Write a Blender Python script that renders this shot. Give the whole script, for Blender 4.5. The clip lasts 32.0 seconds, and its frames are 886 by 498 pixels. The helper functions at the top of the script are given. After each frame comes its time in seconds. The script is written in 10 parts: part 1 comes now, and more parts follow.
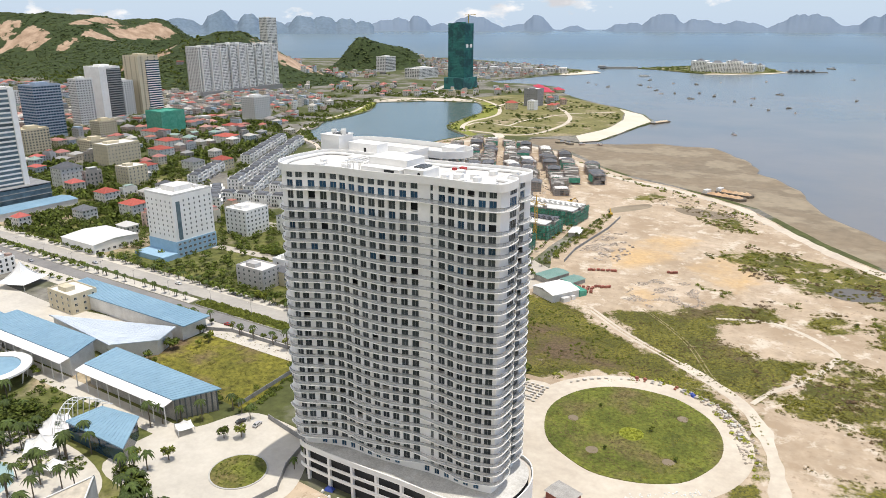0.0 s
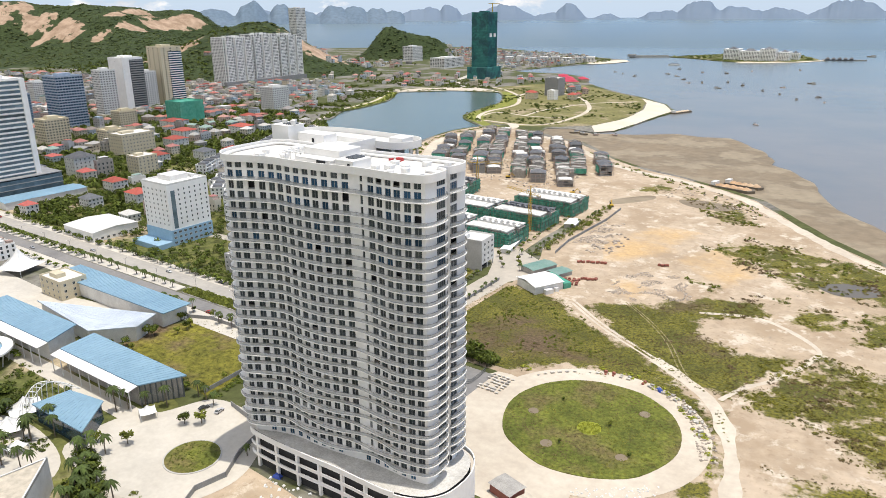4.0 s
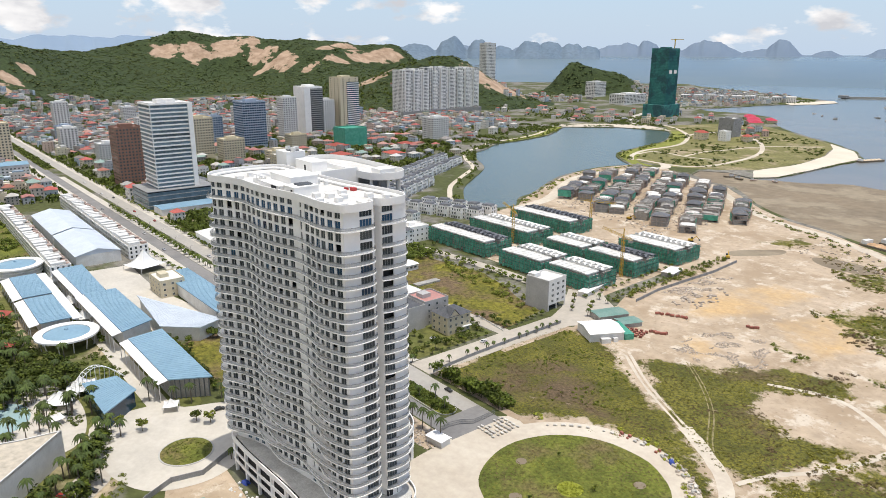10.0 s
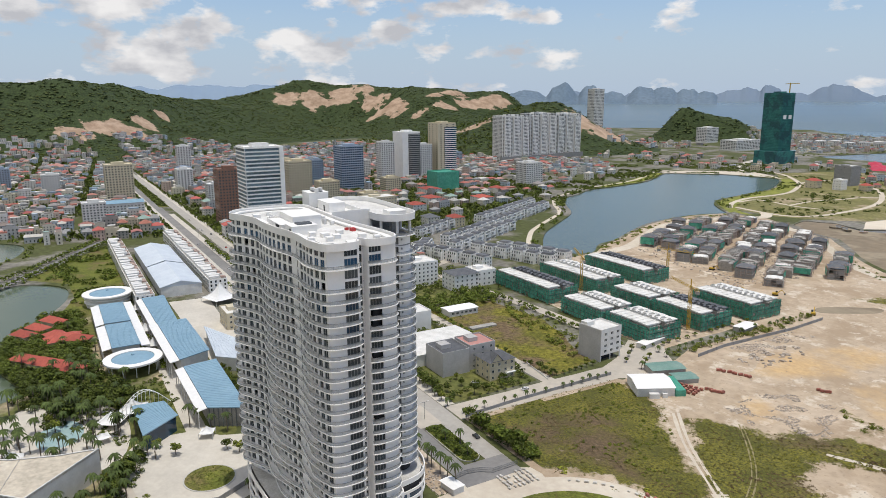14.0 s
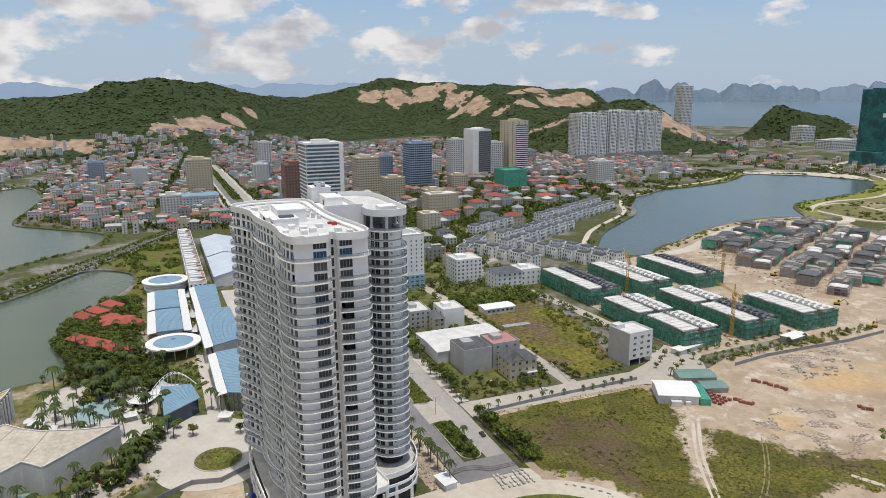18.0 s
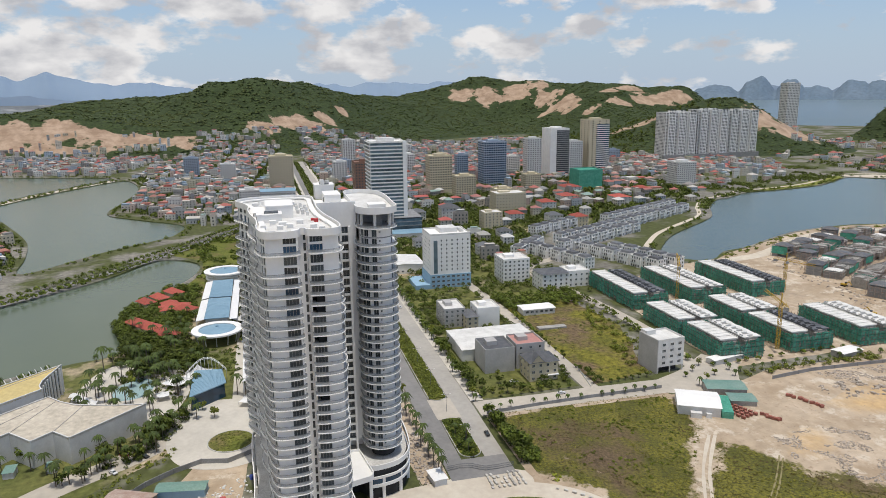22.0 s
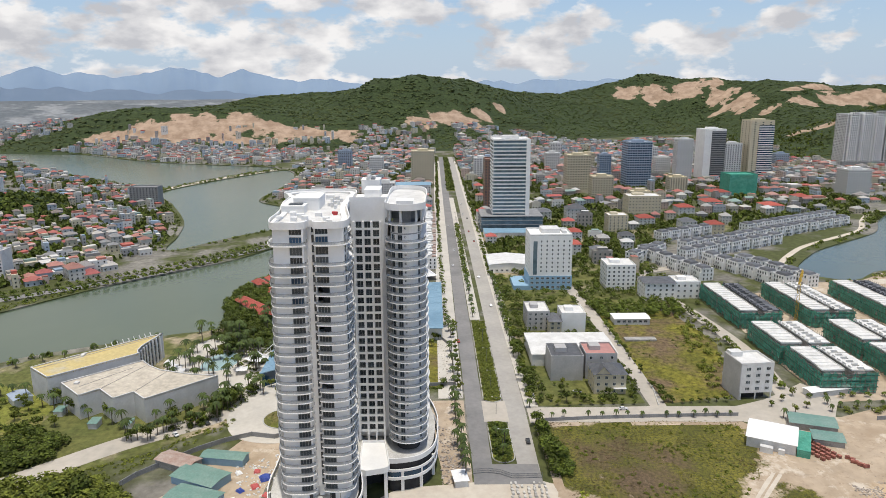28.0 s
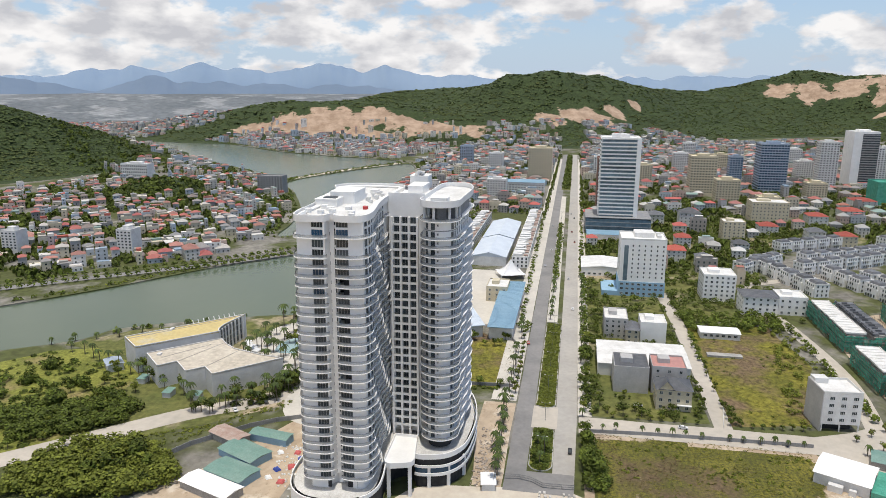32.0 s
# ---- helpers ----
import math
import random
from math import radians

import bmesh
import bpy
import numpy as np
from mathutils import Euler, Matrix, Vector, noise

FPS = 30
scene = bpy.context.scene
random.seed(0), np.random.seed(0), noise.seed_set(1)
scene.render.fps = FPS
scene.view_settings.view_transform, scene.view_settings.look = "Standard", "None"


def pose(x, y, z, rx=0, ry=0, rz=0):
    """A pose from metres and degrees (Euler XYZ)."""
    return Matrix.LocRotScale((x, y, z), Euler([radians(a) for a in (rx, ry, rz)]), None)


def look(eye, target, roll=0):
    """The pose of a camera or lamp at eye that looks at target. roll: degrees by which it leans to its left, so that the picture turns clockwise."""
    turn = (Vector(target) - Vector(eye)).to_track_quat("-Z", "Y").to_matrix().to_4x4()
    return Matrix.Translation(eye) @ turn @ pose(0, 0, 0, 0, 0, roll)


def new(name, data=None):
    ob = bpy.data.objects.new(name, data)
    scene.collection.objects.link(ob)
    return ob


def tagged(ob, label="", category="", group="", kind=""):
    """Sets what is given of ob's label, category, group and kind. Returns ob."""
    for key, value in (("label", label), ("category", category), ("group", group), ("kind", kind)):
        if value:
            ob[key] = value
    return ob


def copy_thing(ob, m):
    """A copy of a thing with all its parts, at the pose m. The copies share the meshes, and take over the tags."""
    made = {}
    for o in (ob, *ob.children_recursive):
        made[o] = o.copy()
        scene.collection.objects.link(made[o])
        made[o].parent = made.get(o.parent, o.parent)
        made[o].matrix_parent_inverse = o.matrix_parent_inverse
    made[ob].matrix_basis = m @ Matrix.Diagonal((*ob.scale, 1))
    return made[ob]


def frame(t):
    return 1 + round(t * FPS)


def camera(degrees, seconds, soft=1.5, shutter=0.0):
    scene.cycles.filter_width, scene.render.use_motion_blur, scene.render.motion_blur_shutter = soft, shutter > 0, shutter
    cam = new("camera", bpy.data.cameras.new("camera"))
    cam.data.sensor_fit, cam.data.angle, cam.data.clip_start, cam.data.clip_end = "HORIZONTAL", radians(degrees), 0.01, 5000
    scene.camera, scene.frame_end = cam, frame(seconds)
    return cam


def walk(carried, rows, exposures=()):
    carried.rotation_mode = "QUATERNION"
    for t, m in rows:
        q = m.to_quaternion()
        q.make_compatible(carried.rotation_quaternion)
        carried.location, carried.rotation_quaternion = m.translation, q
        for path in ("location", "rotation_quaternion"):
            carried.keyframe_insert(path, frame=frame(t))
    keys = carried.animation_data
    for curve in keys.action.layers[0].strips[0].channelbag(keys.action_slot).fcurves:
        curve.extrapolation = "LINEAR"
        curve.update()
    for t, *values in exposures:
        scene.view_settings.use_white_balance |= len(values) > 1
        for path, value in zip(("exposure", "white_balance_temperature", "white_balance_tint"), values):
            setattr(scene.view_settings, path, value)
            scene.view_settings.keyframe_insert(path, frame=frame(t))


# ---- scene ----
cam = camera(64.6, 32.0, 0.55)
EXPOSURES = [(0, -0.12, 6700, 11), (3, -0.1, 6700, 11), (6, -0.05, 6700, 11), (9, -0.12, 6650, 11), (11, -0.28, 6600, 11), (13, -0.45, 6550, 11), (17, -0.58, 6550, 11), (20, -0.6, 6550, 11), (24, -0.5, 6600, 11), (28, -0.42, 6600, 11), (32, -0.36, 6600, 11)]
PATH = [
    (0, (2.506, 1.407, 149.089), (1.49, 3.018, 148.478), 0.1),
    (0.5, (3.464, 1.577, 149.045), (2.454, 3.189, 148.428), 0.5),
    (1, (5.08, 2.224, 149.037), (4.076, 3.839, 148.416), 0.5),
    (1.5, (7.423, 3.462, 149.054), (6.423, 5.078, 148.431), 0.5),
    (2, (10.279, 5.236, 149.066), (9.282, 6.852, 148.438), 0.4),
    (2.5, (13.494, 7.551, 149.073), (12.489, 9.162, 148.443), 0.2),
    (3, (17.1, 10.467, 149.094), (16.067, 12.059, 148.462), 0.0),
    (3.5, (21.327, 14.041, 149.105), (20.267, 15.614, 148.471), -0.2),
    (5.5, (42.422, 31.21, 148.912), (41.255, 32.699, 148.263), -0.4),
    (6, (48.041, 36.014, 148.899), (46.853, 37.485, 148.248), -0.4),
    (6.5, (53.567, 41.035, 148.926), (52.297, 42.436, 148.275), -0.2),
    (7, (58.659, 45.991, 148.949), (57.351, 47.357, 148.298), -0.1),
    (7.5, (62.915, 50.566, 148.989), (61.569, 51.895, 148.339), -0.0),
    (8, (66.323, 54.714, 149.077), (64.935, 56.004, 148.438), 0.2),
    (8.5, (69.205, 58.199, 149.121), (67.776, 59.455, 148.505), 0.3),
    (9, (71.861, 61.321, 149.158), (70.395, 62.545, 148.566), 0.2),
    (9.5, (74.347, 64.541, 149.129), (72.87, 65.763, 148.56), 0.2),
    (10, (77.198, 68.034, 149.038), (75.701, 69.241, 148.489), 0.1),
    (10.5, (80.282, 71.762, 148.931), (78.756, 72.943, 148.404), -0.2),
    (11, (83.437, 75.563, 148.816), (81.882, 76.716, 148.31), -0.3),
    (11.5, (86.553, 79.339, 148.688), (84.972, 80.466, 148.205), -0.5),
    (12, (89.463, 83.093, 148.568), (87.852, 84.185, 148.109), -0.7),
    (12.5, (91.987, 86.778, 148.483), (90.349, 87.839, 148.043), -0.7),
    (13, (94.041, 90.364, 148.487), (92.381, 91.394, 148.056), -0.5),
    (13.5, (95.717, 93.593, 148.555), (94.03, 94.578, 148.126), -0.4),
    (14, (97.201, 96.634, 148.58), (95.502, 97.598, 148.153), -0.3),
    (14.5, (98.761, 99.863, 148.558), (97.049, 100.805, 148.132), -0.4),
    (16.5, (105.753, 114.642, 148.357), (103.985, 115.471, 147.927), -0.4),
    (17, (107.854, 118.43, 148.278), (106.072, 119.23, 147.849), -0.5),
    (17.5, (110.235, 122.302, 148.163), (108.44, 123.073, 147.732), -0.5),
    (18, (112.679, 126.231, 148.067), (110.873, 126.974, 147.635), -0.4),
    (18.5, (115.05, 130.337, 148.048), (113.23, 131.045, 147.616), -0.5),
    (19, (117.292, 134.598, 148.084), (115.461, 135.274, 147.651), -0.6),
    (19.5, (119.397, 138.664, 148.096), (117.553, 139.305, 147.664), -0.6),
    (20, (121.332, 142.768, 148.147), (119.474, 143.369, 147.715), -0.6),
    (20.5, (123.079, 147.17, 148.213), (121.208, 147.726, 147.781), -0.5),
    (21, (124.736, 151.838, 148.28), (122.859, 152.377, 147.846), -0.5),
    (21.5, (126.327, 156.649, 148.379), (124.445, 157.169, 147.946), -0.5),
    (22, (127.622, 161.334, 148.497), (125.731, 161.819, 148.063), -0.6),
    (22.5, (128.623, 165.589, 148.668), (126.723, 166.039, 148.233), -0.5),
    (23, (129.426, 169.723, 148.85), (127.518, 170.136, 148.414), -0.4),
    (23.5, (130.271, 174.06, 148.936), (128.356, 174.437, 148.5), -0.4),
    (24, (131.019, 178.422, 148.962), (129.098, 178.768, 148.525), -0.4),
    (24.5, (131.559, 182.711, 148.942), (129.634, 183.03, 148.504), -0.4),
    (26.5, (132.335, 199.13, 148.564), (130.391, 199.3, 148.127), -0.3),
    (27, (132.413, 202.952, 148.55), (130.465, 203.072, 148.113), -0.3),
    (27.5, (132.281, 206.89, 148.513), (130.33, 206.956, 148.076), -0.3),
    (28, (132.167, 210.884, 148.5), (130.216, 210.906, 148.061), -0.2),
    (28.5, (132.07, 214.975, 148.496), (130.119, 214.952, 148.057), -0.2),
    (29, (131.903, 219.303, 148.512), (129.953, 219.233, 148.071), -0.1),
    (29.5, (131.486, 223.927, 148.587), (129.54, 223.804, 148.144), -0.0),
    (30, (130.748, 228.782, 148.716), (128.805, 228.614, 148.272), 0.0),
    (30.5, (129.788, 233.554, 148.818), (127.85, 233.341, 148.372), 0.1),
    (31, (128.748, 238.201, 148.881), (126.817, 237.938, 148.432), 0.2),
    (31.5, (127.724, 242.772, 148.891), (125.8, 242.46, 148.441), 0.2),
    (32, (126.712, 247.264, 148.844), (124.797, 246.904, 148.394), 0.2),
]
walk(cam, [(t, look(eye, target, roll)) for t, eye, target, roll in PATH], EXPOSURES)
from mathutils.geometry import tessellate_polygon

# ---- sky and sun ----
SUN_EL, SUN_AZ = 81.0, 20.0          # degrees; azimuth from +x towards +y
world = bpy.data.worlds.new("world")
scene.world = world
world.use_nodes = True
wn, wl = world.node_tree.nodes, world.node_tree.links
wn.clear()
w_out, w_bg, w_sky = wn.new("ShaderNodeOutputWorld"), wn.new("ShaderNodeBackground"), wn.new("ShaderNodeTexSky")
w_sky.sky_type, w_sky.sun_disc = "NISHITA", False
w_sky.sun_elevation, w_sky.sun_rotation = radians(SUN_EL), radians(90 - SUN_AZ)
w_sky.air_density, w_sky.dust_density, w_sky.ozone_density = 1.0, 0.4, 3.0
w_bg.inputs["Strength"].default_value = 0.15
# broken cumulus over the whole sky
w_co, w_map = wn.new("ShaderNodeTexCoord"), wn.new("ShaderNodeMapping")
w_map.inputs["Scale"].default_value = (1.0, 1.0, 2.2)
w_map.inputs["Location"].default_value = (0.35, 0.1, 0.0)
w_n1 = wn.new("ShaderNodeTexNoise")
w_n1.inputs["Scale"].default_value, w_n1.inputs["Detail"].default_value, w_n1.inputs["Roughness"].default_value = 10.0, 12.0, 0.55
w_ramp = wn.new("ShaderNodeValToRGB")
w_ramp.color_ramp.elements[0].position, w_ramp.color_ramp.elements[1].position = 0.49, 0.57
w_n2 = wn.new("ShaderNodeTexNoise")
w_n2.inputs["Scale"].default_value, w_n2.inputs["Detail"].default_value = 16.0, 6.0
w_shade = wn.new("ShaderNodeValToRGB")
w_shade.color_ramp.elements[0].position, w_shade.color_ramp.elements[1].position = 0.38, 0.62
w_shade.color_ramp.elements[0].color, w_shade.color_ramp.elements[1].color = (4.8, 4.95, 5.3, 1), (8.0, 8.0, 8.0, 1)
w_mix = wn.new("ShaderNodeMix")
w_mix.data_type = "RGBA"
wl.new(w_co.outputs["Generated"], w_map.inputs["Vector"])
wl.new(w_map.outputs["Vector"], w_n1.inputs["Vector"])
wl.new(w_map.outputs["Vector"], w_n2.inputs["Vector"])
# the cloud thickens to the south and west
w_dir, w_sum = wn.new("ShaderNodeVectorMath"), wn.new("ShaderNodeMath")
w_dir.operation, w_sum.operation = "DOT_PRODUCT", "ADD"
w_dir.inputs[1].default_value = (-0.03, -0.13, 0.06)
wl.new(w_co.outputs["Generated"], w_dir.inputs[0])
wl.new(w_dir.outputs["Value"], w_sum.inputs[0])
wl.new(w_n1.outputs["Fac"], w_sum.inputs[1])
wl.new(w_sum.outputs["Value"], w_ramp.inputs["Fac"])
wl.new(w_n2.outputs["Fac"], w_shade.inputs["Fac"])
wl.new(w_ramp.outputs["Color"], w_mix.inputs["Factor"])
# pale blue haze low over the horizon
w_sep, w_low, w_hz = wn.new("ShaderNodeSeparateXYZ"), wn.new("ShaderNodeMapRange"), wn.new("ShaderNodeMix")
w_low.interpolation_type = "SMOOTHSTEP"
w_low.inputs["From Min"].default_value, w_low.inputs["From Max"].default_value = -0.02, 0.24
w_low.inputs["To Min"].default_value, w_low.inputs["To Max"].default_value = 0.95, 0.0
w_hz.data_type = "RGBA"
w_hz.inputs["B"].default_value = (4.1, 5.1, 6.4, 1)
wl.new(w_co.outputs["Generated"], w_sep.inputs["Vector"])
wl.new(w_sep.outputs["Z"], w_low.inputs["Value"])
wl.new(w_low.outputs["Result"], w_hz.inputs["Factor"])
w_tint = wn.new("ShaderNodeMix")
w_tint.data_type, w_tint.blend_type = "RGBA", "MULTIPLY"
w_tint.inputs["Factor"].default_value = 1.0
w_tint.inputs["B"].default_value = (0.97, 1.07, 1.18, 1)
wl.new(w_sky.outputs["Color"], w_tint.inputs["A"])
wl.new(w_tint.outputs["Result"], w_hz.inputs["A"])
wl.new(w_hz.outputs["Result"], w_mix.inputs["A"])
wl.new(w_shade.outputs["Color"], w_mix.inputs["B"])
wl.new(w_mix.outputs["Result"], w_bg.inputs["Color"])
wl.new(w_bg.outputs["Background"], w_out.inputs["Surface"])

sun = new("sun", bpy.data.lights.new("sun", "SUN"))
sun.data.energy, sun.data.angle, sun.data.color = 3.8, radians(0.6), (1.0, 0.96, 0.88)
sun_dir = Vector((math.cos(radians(SUN_EL)) * math.cos(radians(SUN_AZ)), math.cos(radians(SUN_EL)) * math.sin(radians(SUN_AZ)), math.sin(radians(SUN_EL))))
sun.rotation_euler = sun_dir.to_track_quat("Z", "Y").to_euler()

# ---- materials ----
def mat(name, a, b=None, scale=0.2, rough=0.8, metal=0.0, bump=0.0, detail=6.0, rnd=0.0, isl=0.0, fine=0.0, c=None, cscale=0.03, cpos=(0.48, 0.56), spec=0.3, coords="Object"):
    """Two colours mixed by noise of that scale (1/m), a third by a coarser noise, small fine variation, bump, and brightness varied by object or island."""
    m = bpy.data.materials.new(name)
    m.use_nodes = True
    n, l = m.node_tree.nodes, m.node_tree.links
    p = n["Principled BSDF"]
    p.inputs["Roughness"].default_value, p.inputs["Metallic"].default_value = rough, metal
    p.inputs["Specular IOR Level"].default_value = spec
    b = b or tuple(v * 0.82 for v in a)
    if coords == "World":
        vec = n.new("ShaderNodeNewGeometry").outputs["Position"]
    else:
        vec = n.new("ShaderNodeTexCoord").outputs["Object"]
    def tex(s, d):
        t = n.new("ShaderNodeTexNoise")
        t.inputs["Scale"].default_value, t.inputs["Detail"].default_value, t.inputs["Roughness"].default_value = s, d, 0.6
        l.new(vec, t.inputs["Vector"])
        return t.outputs["Fac"]
    def mix(f, x, y, kind="MIX"):
        k = n.new("ShaderNodeMix")
        k.data_type, k.blend_type = "RGBA", kind
        for sock, v in (("Factor", f), ("A", x), ("B", y)):
            if isinstance(v, (int, float)):
                k.inputs[sock].default_value = v
            elif isinstance(v, tuple):
                k.inputs[sock].default_value = (*v, 1)
            else:
                l.new(v, k.inputs[sock])
        return k.outputs["Result"]
    def ramp(f, lo, hi):
        r = n.new("ShaderNodeMapRange")
        r.inputs["From Min"].default_value, r.inputs["From Max"].default_value = lo, hi
        l.new(f, r.inputs["Value"])
        return r.outputs["Result"]
    base = tex(scale, detail)
    col = mix(ramp(base, 0.36, 0.64), a, b)
    if c:
        col = mix(ramp(tex(cscale, 7.0), *cpos), col, c)
    if fine:
        g = ramp(tex(scale * 9, 4.0), 0.25, 0.75)
        col = mix(fine, col, mix(g, (0.1, 0.1, 0.1), (0.95, 0.95, 0.95)), "OVERLAY")
    for amount, sock in ((rnd, None), (isl, 1)):
        if amount:
            src = n.new("ShaderNodeObjectInfo").outputs["Random"] if sock is None else n.new("ShaderNodeNewGeometry").outputs["Random Per Island"]
            r = n.new("ShaderNodeMapRange")
            r.inputs["To Min"].default_value, r.inputs["To Max"].default_value = 1 - amount, 1 + amount * 0.5
            l.new(src, r.inputs["Value"])
            v = n.new("ShaderNodeVectorMath")
            v.operation = "SCALE"
            l.new(col, v.inputs[0])
            l.new(r.outputs["Result"], v.inputs["Scale"])
            col = v.outputs["Vector"]
    l.new(col, p.inputs["Base Color"])
    if bump:
        k = n.new("ShaderNodeBump")
        k.inputs["Strength"].default_value, k.inputs["Distance"].default_value = 0.6, bump
        l.new(tex(scale * 4, 6.0), k.inputs["Height"])
        l.new(k.outputs["Normal"], p.inputs["Normal"])
    return m

def palette(name, colours, rough=0.8, source="island", dirt=0.12):
    """A material whose colour is picked from a list for each island of the mesh, or each object."""
    m = mat(name, (1, 1, 1), (0.86, 0.85, 0.83), 0.25, rough, fine=dirt)
    n, l = m.node_tree.nodes, m.node_tree.links
    p = n["Principled BSDF"]
    old = p.inputs["Base Color"].links[0].from_socket
    src = n.new("ShaderNodeNewGeometry").outputs["Random Per Island"] if source == "island" else n.new("ShaderNodeObjectInfo").outputs["Random"]
    r = n.new("ShaderNodeValToRGB")
    r.color_ramp.interpolation = "CONSTANT"
    while len(r.color_ramp.elements) < len(colours):
        r.color_ramp.elements.new(0.5)
    for i, cl in enumerate(colours):
        r.color_ramp.elements[i].position, r.color_ramp.elements[i].color = i / len(colours), (*cl, 1)
    l.new(src, r.inputs["Fac"])
    k = n.new("ShaderNodeMix")
    k.data_type, k.blend_type = "RGBA", "MULTIPLY"
    k.inputs["Factor"].default_value = 1.0
    l.new(r.outputs["Color"], k.inputs["A"])
    l.new(old, k.inputs["B"])
    l.new(k.outputs["Result"], p.inputs["Base Color"])
    return m

M = {}
M["frame"] = mat("grey_window_frame", (0.42, 0.43, 0.43), (0.36, 0.37, 0.37), 1.5, 0.5, 0.2)
M["white"] = mat("white_render", (0.86, 0.85, 0.825), (0.79, 0.78, 0.755), 0.12, 0.7, fine=0.12)
M["white2"] = mat("off_white_paint", (0.72, 0.72, 0.70), (0.6, 0.59, 0.57), 0.2, 0.75, fine=0.15)
M["roofwhite"] = mat("white_roof_coating", (0.74, 0.73, 0.70), (0.58, 0.57, 0.54), 0.15, 0.8, fine=0.25)
# near-black base colour stands in for the shade inside openings
M["dark"] = mat("painted_dark_interior", (0.05, 0.05, 0.05), (0.03, 0.03, 0.032), 0.3, 0.9)
M["grey"] = mat("grey_cement_wall", (0.30, 0.30, 0.30), (0.24, 0.24, 0.24), 0.25, 0.85, fine=0.2)
M["pale_deck"] = mat("pale_concrete_deck", (0.60, 0.585, 0.55), (0.48, 0.465, 0.43), 0.2, 0.9, fine=0.3)
M["concrete"] = mat("bare_concrete", (0.42, 0.40, 0.37), (0.30, 0.29, 0.27), 0.3, 0.9, fine=0.3, bump=0.02)
M["railglass"] = mat("grey_glass_railing_panel", (0.47, 0.49, 0.485), (0.39, 0.41, 0.405), 0.5, 0.2, spec=0.5)
M["railglass"].node_tree.nodes["Principled BSDF"].inputs["Alpha"].default_value = 0.5
M["railing"] = mat("grey_metal_railing", (0.15, 0.165, 0.175), (0.12, 0.13, 0.14), 2.0, 0.5, 0.2)
def glass_mat(name, tint, rough=0.08):
    m = mat(name, tint, tuple(v * 0.6 for v in tint), 0.15, rough, spec=0.5, rnd=0.5)
    return m
M["glass"] = glass_mat("dark_window_glass", (0.078, 0.094, 0.10))
M["blueglass"] = glass_mat("blue_film_glass", (0.03, 0.09, 0.16))
M["curtain"] = glass_mat("blue_curtain_wall_glass", (0.17, 0.24, 0.28), 0.12)
M["asphalt"] = mat("worn_asphalt", (0.20, 0.195, 0.19), (0.26, 0.25, 0.24), 0.05, 0.9, fine=0.12)
M["pale_asphalt"] = mat("sun_bleached_asphalt", (0.42, 0.395, 0.355), (0.36, 0.34, 0.31), 0.04, 0.9, fine=0.12)
M["soft_grey"] = mat("soft_grey_render", (0.47, 0.46, 0.45), (0.40, 0.39, 0.38), 0.12, 0.85, fine=0.1)
M["pink_roof"] = mat("faded_pink_roof", (0.50, 0.26, 0.23), (0.42, 0.22, 0.2), 0.3, 0.8, fine=0.1)
M["pale_road"] = mat("pale_concrete_road", (0.51, 0.46, 0.39), (0.43, 0.39, 0.33), 0.03, 0.9, fine=0.12)
M["paving"] = mat("beige_paving", (0.60, 0.56, 0.49), (0.51, 0.475, 0.415), 0.05, 0.85, fine=0.1)
M["kerb"] = mat("kerb_stone", (0.5, 0.49, 0.46), None, 0.5, 0.85)
M["palesand"] = mat("pale_sand_track", (0.62, 0.555, 0.455), (0.53, 0.46, 0.37), 0.03, 0.95, fine=0.15, coords="World")
M["beach"] = mat("white_beach_sand", (0.70, 0.63, 0.52), (0.62, 0.54, 0.43), 0.02, 0.95, coords="World")
M["mud"] = mat("wet_tidal_mud", (0.25, 0.20, 0.14), (0.20, 0.165, 0.12), 0.01, 0.85, fine=0.2, coords="World", c=(0.30, 0.25, 0.18), cscale=0.02, spec=0.15)
M["grass"] = mat("rough_grass", (0.20, 0.18, 0.028), (0.10, 0.10, 0.017), 0.04, 0.95, fine=0.85, bump=0.5, c=(0.15, 0.105, 0.06), cscale=0.03, cpos=(0.47, 0.60), coords="World")
M["lawn"] = mat("mown_lawn", (0.15, 0.165, 0.028), (0.085, 0.10, 0.018), 0.08, 0.95, fine=0.7, bump=0.3, c=(0.15, 0.12, 0.05), cscale=0.05, cpos=(0.5, 0.66), coords="World")
M["meadow"] = mat("long_meadow_grass", (0.22, 0.225, 0.045), (0.13, 0.145, 0.028), 0.06, 0.95, fine=0.6, bump=0.3, c=(0.26, 0.21, 0.09), cscale=0.03, cpos=(0.52, 0.64), coords="World")
M["town"] = mat("town_ground", (0.25, 0.235, 0.20), (0.16, 0.15, 0.13), 0.02, 0.95, fine=0.5, c=(0.08, 0.09, 0.03), cscale=0.012, cpos=(0.44, 0.52), coords="World")
M["peninsula"] = mat("dry_park_grass", (0.215, 0.195, 0.075), (0.145, 0.14, 0.05), 0.03, 0.95, fine=0.6, c=(0.33, 0.27, 0.17), cscale=0.02, cpos=(0.54, 0.64), coords="World")
M["bank"] = mat("yellow_green_bank", (0.25, 0.26, 0.05), (0.17, 0.185, 0.04), 0.05, 0.95, fine=0.5, coords="World")
M["park"] = mat("park_ground", (0.15, 0.15, 0.045), (0.09, 0.105, 0.03), 0.03, 0.95, fine=0.6, c=(0.38, 0.31, 0.21), cscale=0.015, cpos=(0.54, 0.62), coords="World")
